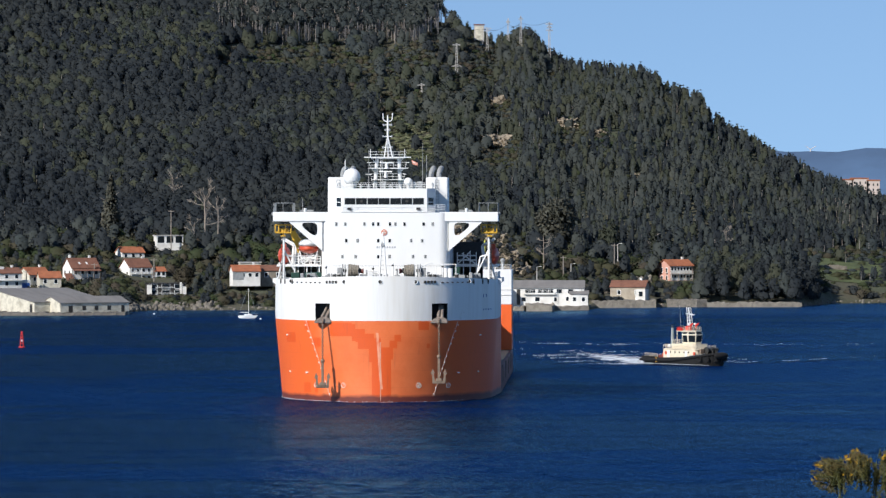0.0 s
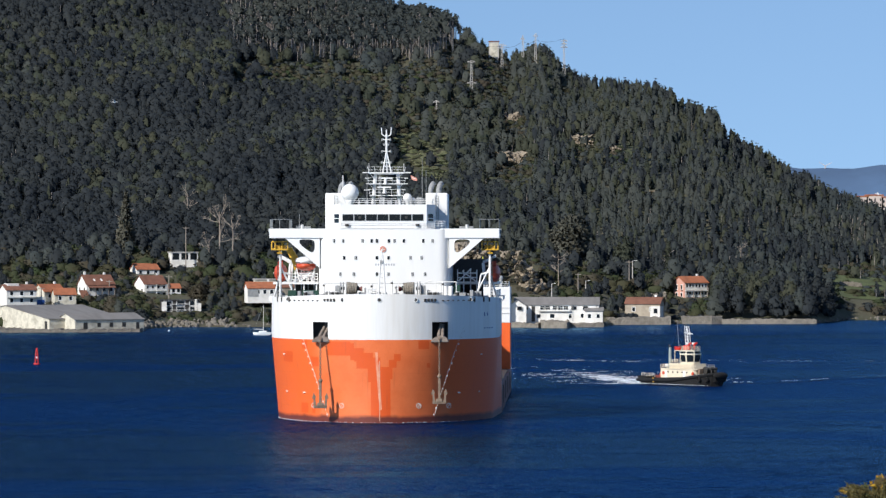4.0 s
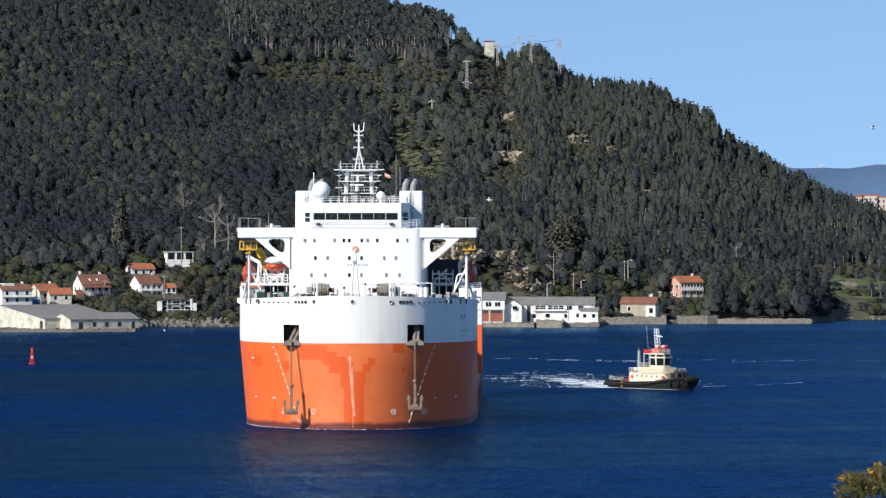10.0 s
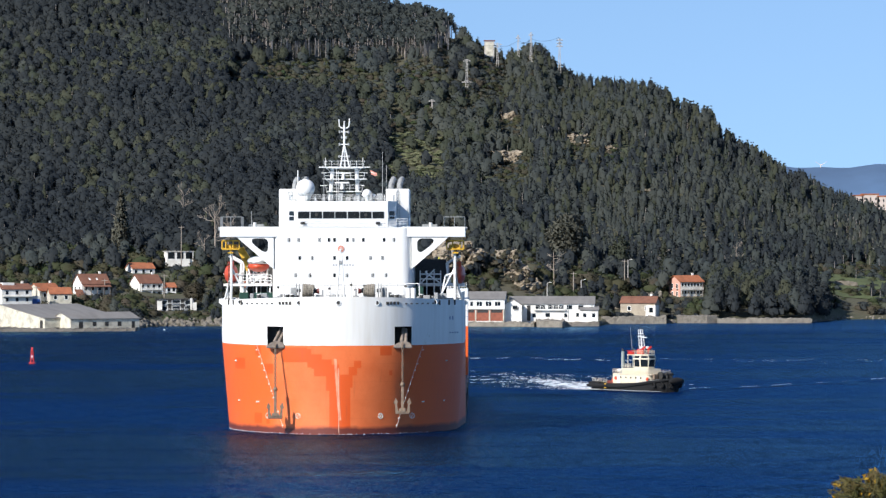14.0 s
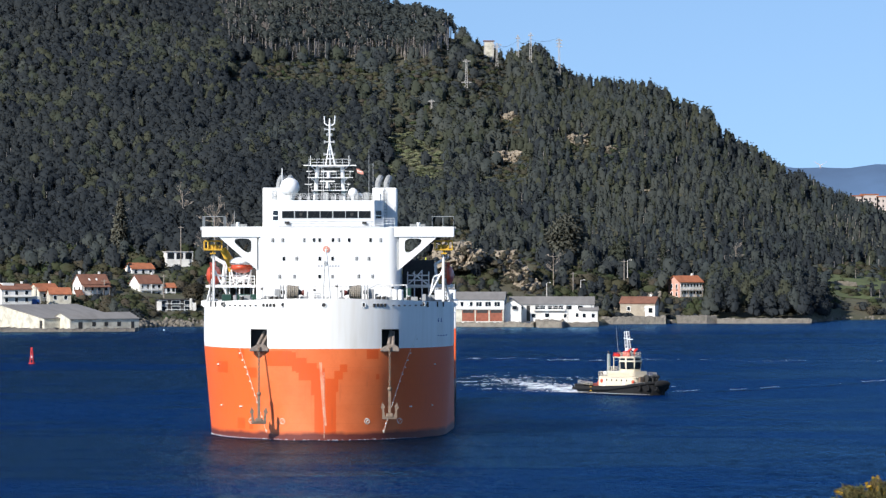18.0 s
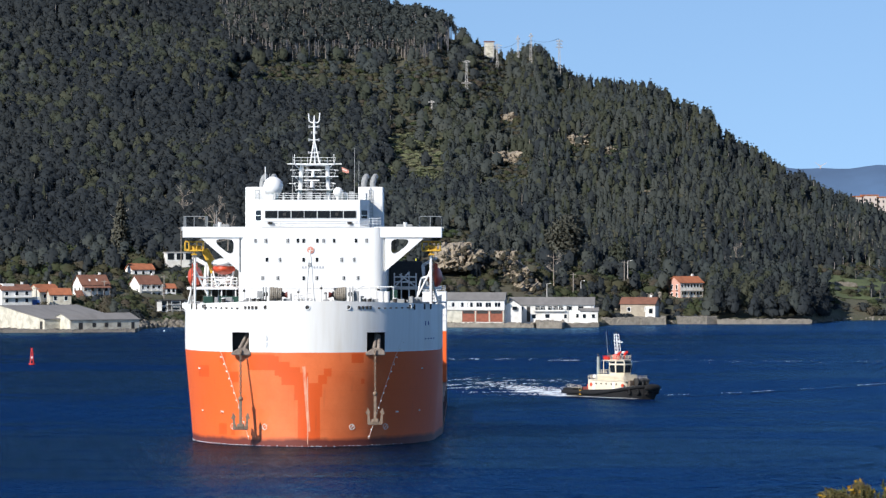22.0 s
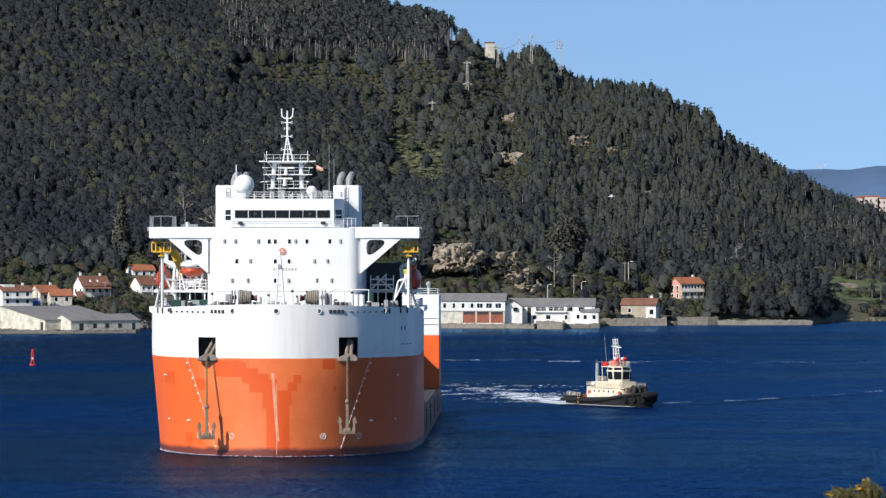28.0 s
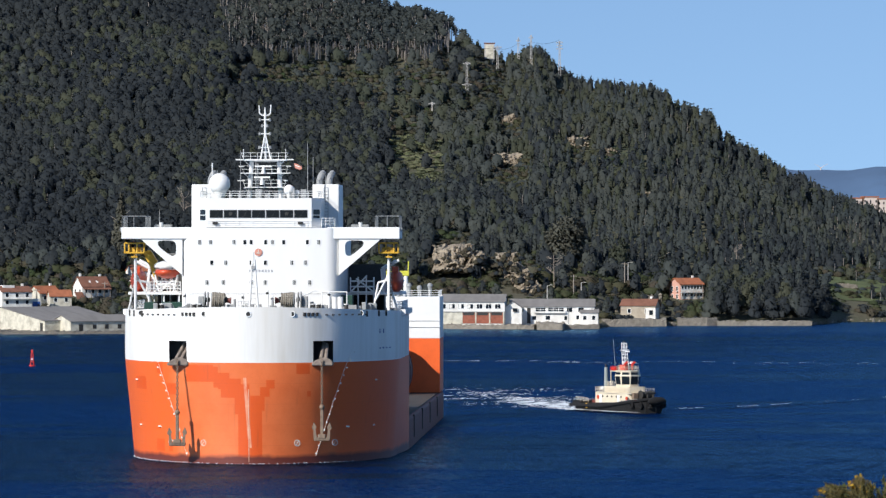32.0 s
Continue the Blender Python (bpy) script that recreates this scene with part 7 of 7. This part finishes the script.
def foam(name, m, area, n, size, seed, label, shape, long=1.0, turn=0.0):
    """Flecks of foam lying on the water; shape(u, v) says how dense."""
    rng = np.random.RandomState(seed)
    tri = []
    while len(tri) < n * 2:
        u, v = rng.rand(), rng.rand()
        if rng.rand() > shape(u, v):
            continue
        x, y = area[0] + (area[1] - area[0]) * u, area[2] + (area[3] - area[2]) * v
        a, r = turn + rng.uniform(-0.35, 0.35), size * rng.uniform(0.25, 1.2) ** 1.6
        z, c, s = 0.18 + rng.uniform(0, 0.4) * size, math.cos(a) * r, math.sin(a) * r
        q = [(x + c * e * long - s * f, y + s * e * long + c * f, z + g * size) for e, f, g in ((1.3, 0, 0), (0.1, 0.7, 0.1), (-1.2, 0.1, 0), (-0.1, -0.7, -0.05))]
        tri += [[q[0], q[1], q[2]], [q[0], q[2], q[3]]]
    v = np.array(tri).reshape(-1, 3)
    ob = raw(name, v, np.arange(len(v)).reshape(-1, 3), "foam")
    ob.matrix_basis = m
    return tagged(ob, label, "foam", kind="stuff")


def band(c, w):
    return math.exp(-(c / w) ** 2)


def gate(u, v, s, a=6.0, b=4.0):
    """Ragged patches, none to full."""
    return min(1.0, max(0.0, 2.4 * noise.noise(Vector((u * a, v * b, s))) + 0.15))


foam("wake_streak", pose(24, 1110, 0), (-44, 30, -45, 45), 620, 0.06, 3, "pale broken wake streaks across the water", lambda u, v: band(v - 0.5 - 0.10 * math.sin(u * 4.1 + 0.5), 0.05 + 0.06 * u) * gate(u, v, 1.3, 5, 15) * gate(u, v, 8.3, 26, 5), 5.0)
foam("wake_streak", pose(95, 1110, 0), (-60, 40, -60, 60), 220, 0.06, 5, "faint old wake near the far shore", lambda u, v: band(v - 0.5 + 0.2 * u, 0.10) * gate(u, v, 2.2, 5, 17), 7.0)
WASH = [foam("propeller_wash", pose(0, 0, 0), (-5, 78, -3, 10), 2500, 0.24, 6, "white churned wash behind the tug's stern", lambda u, v: band(v - 0.34 - 0.35 * u, 0.24 + 0.10 * u) * band(u - 0.12, 0.36) * (0.03 + 0.97 * gate(u, v, 3.1, 16, 4)), 1.8, -1.6),
        foam("propeller_wash", pose(0, 0, 0), (-10, 120, -10, 22), 600, 0.18, 7, "white wash spreading behind the tug", lambda u, v: band(u - 0.4, 0.35) * band(v - 0.55, 0.35) * gate(u, v, 4.7, 15, 4) ** 2, 2.0, -1.55),
        foam("propeller_wash", pose(0, 0, 0), (-10, 70, -24, 26), 420, 0.18, 8, "fading trail of foam astern of the tug", lambda u, v: (1 - 0.6 * u) * band(v - 0.5, 0.35) * gate(u, v, 6.3, 17, 4) ** 2, 2.2, -1.6)]


def crest(u):
    """The diverging bow wave of the tug: a long line of low swell to its right."""
    return 9 + 56 * u, 3 + 78 * u ** 1.25 + 1.2 * math.sin(u * 17)


def bow_swell():
    V, F, n = [], [], 90
    for i in range(n + 1):
        x, y = crest(i / n)
        top = 0.2 * min(1, i / 10, (n - i) / 25) * (0.75 + 0.25 * math.sin(i * 0.8))
        for k, q in enumerate((-3.2, -1.2, 0.0, 1.2, 3.2)):
            V.append((x + 0.5 * q, y + q, (-0.5, 0.45 * top, top, 0.45 * top, -0.5)[k]))
    for i in range(n):
        for k in range(4):
            F.append((i * 5 + k, i * 5 + 5 + k, i * 5 + 6 + k, i * 5 + 1 + k))
    ob = raw("bow_swell", V, F, "sea")
    ob.data.shade_smooth()
    return tagged(ob, "low dark swell running out from the tug's bow", "wave", kind="stuff")


SWELL = [bow_swell(), foam("swell_foam", pose(0, 0, 0), (0, 1, -1, 1), 360, 0.075, 21, "white flecks breaking on the tug's bow wave", lambda u, v: band(v - 0.5, 0.3) * (0.9 if u < 0.10 else gate(u * 3, 0.5, 4.4, 4, 1) ** 2), 2.2)]
_c = np.empty(len(SWELL[1].data.vertices) * 3, np.float32)
SWELL[1].data.vertices.foreach_get("co", _c)
_c = _c.reshape(-1, 3)
_m = np.repeat(_c.reshape(-1, 6, 3).mean(1), 6, axis=0)
_at = np.array([crest(min(1.0, max(0.0, float(u)))) for u in _m[:, 0]])
_c = np.stack([_c[:, 0] - _m[:, 0] + _at[:, 0], _c[:, 1] - _m[:, 1] + _at[:, 1] + 1.4 * _m[:, 1], _c[:, 2] + 0.25], -1)
SWELL[1].data.vertices.foreach_set("co", _c.astype(np.float32).ravel())
TUG_WAVE = foam("bow_wave", pose(0, 0, 0), (-6, 12.5, -7.5, -3.4), 1500, 0.18, 9, "small white bow wave along the tug", lambda u, v: math.exp(-((v - 0.78 - 0.9 * max(0, u - 0.55)) / 0.10) ** 2) * (0.25 if u < 0.4 else 0.9))
rr = random.Random(5)
pts = []
for k in range(1800):
    x = rr.uniform(-19.6, 14)
    y = bow_y(x, 0) - abs(rr.gauss(0, 0.35)) - 0.1
    if rr.random() < (0.16 if x < -9 else 0.05):
        a, r = rr.uniform(-0.3, 0.3), rr.uniform(0.05, 0.17)
        pts += [[(x - r, y, 0.05), (x, y - r * 0.35, 0.12), (x + r, y + 0.1 * a, 0.05)], [(x - r, y, 0.05), (x + r, y, 0.05), (x, y + r * 0.35, 0.15)]]
v = np.array(pts).reshape(-1, 3)
SHIP_WAVE = tagged(raw("bow_wave", v, np.arange(len(v)).reshape(-1, 3), "foam"), "thin line of foam at the ship's waterline", "foam", kind="stuff")


# ---- the near headland and its gorse ----
bm = bmesh.new()
bmesh.ops.create_grid(bm, x_segments=60, y_segments=60, size=1)
for v in bm.verts:
    x, y = v.co.x * 160, v.co.y * 90 - 20
    drop = max(0, (y - 10) / 60)
    v.co = (x, y, 29.05 - 33 * drop ** 0.8 + 0.25 * noise.noise(Vector((x * 0.2, y * 0.2, 0))) if y < 70 else -4)
tagged(part("ground_headland", bm, "earth"), "scrubby headland slope below the viewpoint", "ground", kind="structure")


# plain hill out of view, added to block low sky from the hull
bm = bmesh.new()
bmesh.ops.create_grid(bm, x_segments=80, y_segments=30, size=1)
for v in bm.verts:
    x, t = v.co.x * 1500, v.co.y * 0.5 + 0.5
    v.co = (x, -112 - 900 * t, -6 + 190 * t ** 0.8 * (1 + 0.3 * noise.noise(Vector((x * 0.003, t * 2, 0)))) * min(1, max(0.1, (x + 900) / 700)) + 30 * math.exp(-(x / 300) ** 2) * (1 - t))
tagged(part("unseen_hill", bm, "earth"), "plain unseen hill behind the viewpoint, added to cut sky light", "hillside", kind="structure")


def gorse(origin):
    """A gorse bush: woody stems, spiny needles, small yellow flowers."""
    rng = np.random.RandomState(12)
    g = thing("gorse_bush", Matrix.Translation(origin), "spiny green gorse bush with a few yellow flowers", "bush")
    stems, needles, petals = bmesh.new(), [], []
    for k in range(9):
        rod(stems, (0.15 + 0.03 * k, rng.uniform(-0.08, 0.08), -1.15), (0.0 + 0.05 * k, rng.uniform(-0.08, 0.08), -0.12), 0.008, 0.005, 6)
    for k in range(520):
        x = rng.uniform(-0.10, 0.45)
        top = 0.005 - 0.11 * max(0, x - 0.17) / 0.2 - 0.035 * max(0, -x) / 0.1 + 0.012 * math.sin(x * 70)
        deep = 0.26 if x > 0.06 else 0.05
        tip = Vector((x, rng.uniform(-0.10, 0.10), top - deep * rng.rand() ** 1.4))
        way = Vector((rng.uniform(-0.5, 0.4), rng.uniform(-0.3, 0.3), 1)).normalized()
        if x < -0.05:
            way = Vector((-1, 0, rng.uniform(0.0, 0.5))).normalized()
        ln = rng.uniform(0.03, 0.06)
        base = tip - way * ln
        rod(stems, base, tip, 0.0022, 0.001, 4)
        for _ in range(64):
            p = base.lerp(tip, rng.rand())
            w = Vector(rng.normal(size=3)).normalized() * rng.uniform(0.006, 0.014) + way * 0.005
            o = w.cross(Vector(rng.normal(size=3))).normalized() * 0.0016
            needles += [[p - o, p + o, p + w]]
        if k % 16 == 1:
            for _ in range(rng.randint(2, 5)):
                p = tip + Vector(rng.normal(size=3)) * 0.005
                for _ in range(6):
                    w, o = Vector(rng.normal(size=3)).normalized() * 0.008, Vector(rng.normal(size=3)).normalized() * 0.0045
                    petals += [[p - o, p + o, p + w]]
    part("stem", stems, "gorse_stem", g)
    for nm, t, m in (("needles", needles, "gorse"), ("flowers", petals, "gorse_flower")):
        v = np.array([[c[:] for c in q] for q in t]).reshape(-1, 3)
        tagged(raw(nm, v, np.arange(len(v)).reshape(-1, 3), m, g), kind="stuff")
    return g


GORSE = gorse(Vector((1.20, 12.0, 29.99)))


def gull(name="gull"):
    g = thing(name, pose(0, 0, 0), "white gull with grey wings in flight", "bird", "gulls in flight")
    part("body", ball((0, 0, 0), 1, 2, (0.26, 0.075, 0.075)), "feather", g, smooth=True)
    part("head", ball((0.27, 0, 0.03), 0.06, 2), "feather", g, smooth=True)
    part("beak", rod(bmesh.new(), (0.32, 0, 0.025), (0.39, 0, 0.015), 0.016, 0.004, 5), "yellow", g)
    part("tail", prism([(-0.22, -0.03), (-0.42, -0.07), (-0.42, 0.07), (-0.22, 0.03)], -0.006, 0.006, "z"), "feather", g)
    for s in (-1, 1):
        bm = prism([(0.10, 0.05 * s), (0.14, 0.35 * s), (-0.02, 0.68 * s), (-0.10, 0.66 * s), (-0.06, 0.34 * s), (-0.12, 0.05 * s)], -0.008, 0.008, "z")
        for v in bm.verts:
            v.co.z += 0.25 * abs(v.co.y) - 0.28 * max(0, abs(v.co.y) - 0.35)
        part("wing", bm, "wing_grey", g)
    return g


GULLS = [gull() for _ in range(5)]


# ---- what moves ----
SHIP_ROWS = [(0, -9.09, 739.92, -2.143), (1, -9.74, 736.06, -2.036), (2, -10.37, 732.13, -1.925), (3, -10.97, 728.09, -1.809), (3.5, -11.26, 726.02, -1.752), (5.5, -12.41, 717.50, -1.519), (7, -13.20, 710.83, -1.326),
             (9, -14.23, 701.55, -1.079), (11, -15.23, 691.94, -0.861), (13, -16.15, 682.38, -0.660), (14.5, -16.82, 675.27, -0.525), (16.5, -17.64, 665.88, -0.385), (18, -18.34, 658.93, -0.326), (20, -19.32, 649.83, -0.323),
             (22, -20.34, 640.71, -0.402), (24, -21.42, 631.49, -0.569), (25.5, -22.33, 624.46, -0.764), (27.5, -23.67, 615.04, -1.131), (29, -24.74, 608.08, -1.529), (30, -25.51, 603.46, -1.843), (31, -26.30, 598.85, -2.174), (32, -27.11, 594.27, -2.523)]
TUG_ROWS = [(0, 57.04, 941.39), (1, 55.68, 935.67), (2, 54.47, 930.01), (3, 53.22, 924.42), (3.5, 52.66, 921.65), (5.5, 50.21, 910.74), (7, 48.52, 903.31), (9, 46.19, 893.98), (11, 44.03, 887.11), (13, 42.15, 880.34),
            (14.5, 40.56, 874.50), (16.5, 38.77, 866.84), (18, 37.64, 861.18), (20, 36.06, 852.69), (22, 34.82, 843.34), (24, 34.00, 832.09), (25.5, 33.45, 822.31), (27.5, 32.94, 809.61), (29, 32.90, 800.21), (30.5, 33.27, 790.95), (32, 33.58, 781.91)]


def tug_pose(t, x, y, slide=0.0):
    a = radians(float(np.interp(t, [0, 13, 22, 27, 32], [-54, -51.5, -53, -56.5, -60])))
    slide -= 1.3
    return pose(x + slide * math.cos(a), y + slide * math.sin(a), 0, 0, 0, math.degrees(a))


def sky_point(x, y, d):
    """A place at distance d, from sideways and upward offsets in thousandths of d."""
    return Vector((x * d / 1000, d, EYE_Z + y * d / 1000))


GULL_ROWS = (
    ((0, -449.6, -9.3, 420), (20, -223.7, -17.3, 420), (22, -41.3, -23.2, 420), (23, -1.9, -35.9, 420), (23.5, 24.7, -41.8, 420), (24, 56.3, -42.8, 420), (24.5, 91.3, -45.2, 420), (25.5, 154.9, -45.2, 420), (32, 560.1, -35.9, 420)),
    ((0, -436.3, 37.2, 480), (5.5, 15.4, 31.9, 480), (7, 73.5, 30.6, 480), (7.5, 85.8, 29.0, 480), (8, 96.6, 23.5, 480), (8.5, 108.4, 18.6, 480), (10, 148.3, 17.3, 480), (32, 693.0, 17.3, 480)),
    ((0, -369.9, -9.3, 500), (7.5, -51.0, 0.0, 500), (8.5, 21.8, 6.1, 500), (9, 49.2, 11.4, 500), (9.5, 75.7, 18.7, 500), (10, 101.1, 27.0, 500), (11, 148.3, 41.2, 500), (32, 693.0, 57.1, 500)),
    ((0, 121.7, 13.3, 520), (5.5, 92.5, 11.3, 520), (7, 83.7, 12.0, 520), (7.5, 80.5, 12.8, 520), (8, 74.0, 12.2, 520), (8.5, 64.7, 9.8, 520), (9, 50.2, 8.5, 520), (9.5, 31.9, 8.5, 520), (10, 10.8, 10.1, 520), (11, -29.8, 13.3, 520), (13, -117.4, 17.3, 520), (32, -768.4, 17.3, 520)),
    ((0, -901.3, 30.6, 500), (22, -137.4, 25.9, 500), (23, -103.1, 25.9, 500), (23.5, -77.3, 17.9, 500), (25, -40.4, 13.3, 500), (26.5, -21.8, 10.6, 500), (27.5, 9.4, 11.4, 500), (28, 39.5, 11.2, 500), (28.5, 67.9, 13.0, 500), (29.5, 128.3, 14.6, 500), (32, 281.1, 17.3, 500)))


def motions():
    walk(SHIP, [(t, pose(x, y, 0, 0, 0, a)) for t, x, y, a in SHIP_ROWS])
    walk(SHIP_WAVE, [(t, pose(x, y, 0, 0, 0, a)) for t, x, y, a in SHIP_ROWS])
    walk(TUG, [(t, tug_pose(t, x, y)) for t, x, y in TUG_ROWS])
    walk(TUG_WAVE, [(t, tug_pose(t, x, y)) for t, x, y in TUG_ROWS])
    for ob in SWELL:
        walk(ob, [(t, pose(x, y, 0)) for t, x, y in TUG_ROWS])
    for k, ob in enumerate(WASH):
        out = []
        for t, x, y in TUG_ROWS:
            m = tug_pose(t, x, y, -10)
            lag = (0, 0.5 * t, 1.3 * t)[k]
            out.append((t, pose(m.translation.x - 0.16 * lag, m.translation.y + lag, 0, 0, 0, 97 + 4 * t / 32)))
        walk(ob, out)
    for n, (ob, rows) in enumerate(zip(GULLS, GULL_ROWS)):
        out = []
        for i, (t, x, y, d) in enumerate(rows):
            j = min(i, len(rows) - 2)
            way = sky_point(*rows[j + 1][1:]) - sky_point(*rows[j][1:])
            p = sky_point(x, y, d)
            out.append((t, pose(p.x, p.y, p.z, (68 if n == 0 else 0) + 25 * math.sin(t * 3), 0, math.degrees(math.atan2(way.y, way.x)))))
        walk(ob, out)
    walk(GORSE, [(t, pose(1.20 + x, 12.0, 29.99 + z)) for t, x, z in GORSE_ROWS])


# the bush nods in the wind
GORSE_ROWS = ((0, -0.03, 0.02), (3, -0.005, 0.0), (6, 0.0, -0.01), (9, 0.005, 0.03), (12, 0.0, 0.028), (15, -0.01, 0.0), (18, 0.0, -0.01), (20, -0.02, -0.005), (22, -0.05, -0.018), (25, -0.03, 0.0), (28, -0.03, -0.012), (30, -0.04, -0.005), (31, -0.04, 0.022), (32, -0.05, 0.0))
motions()
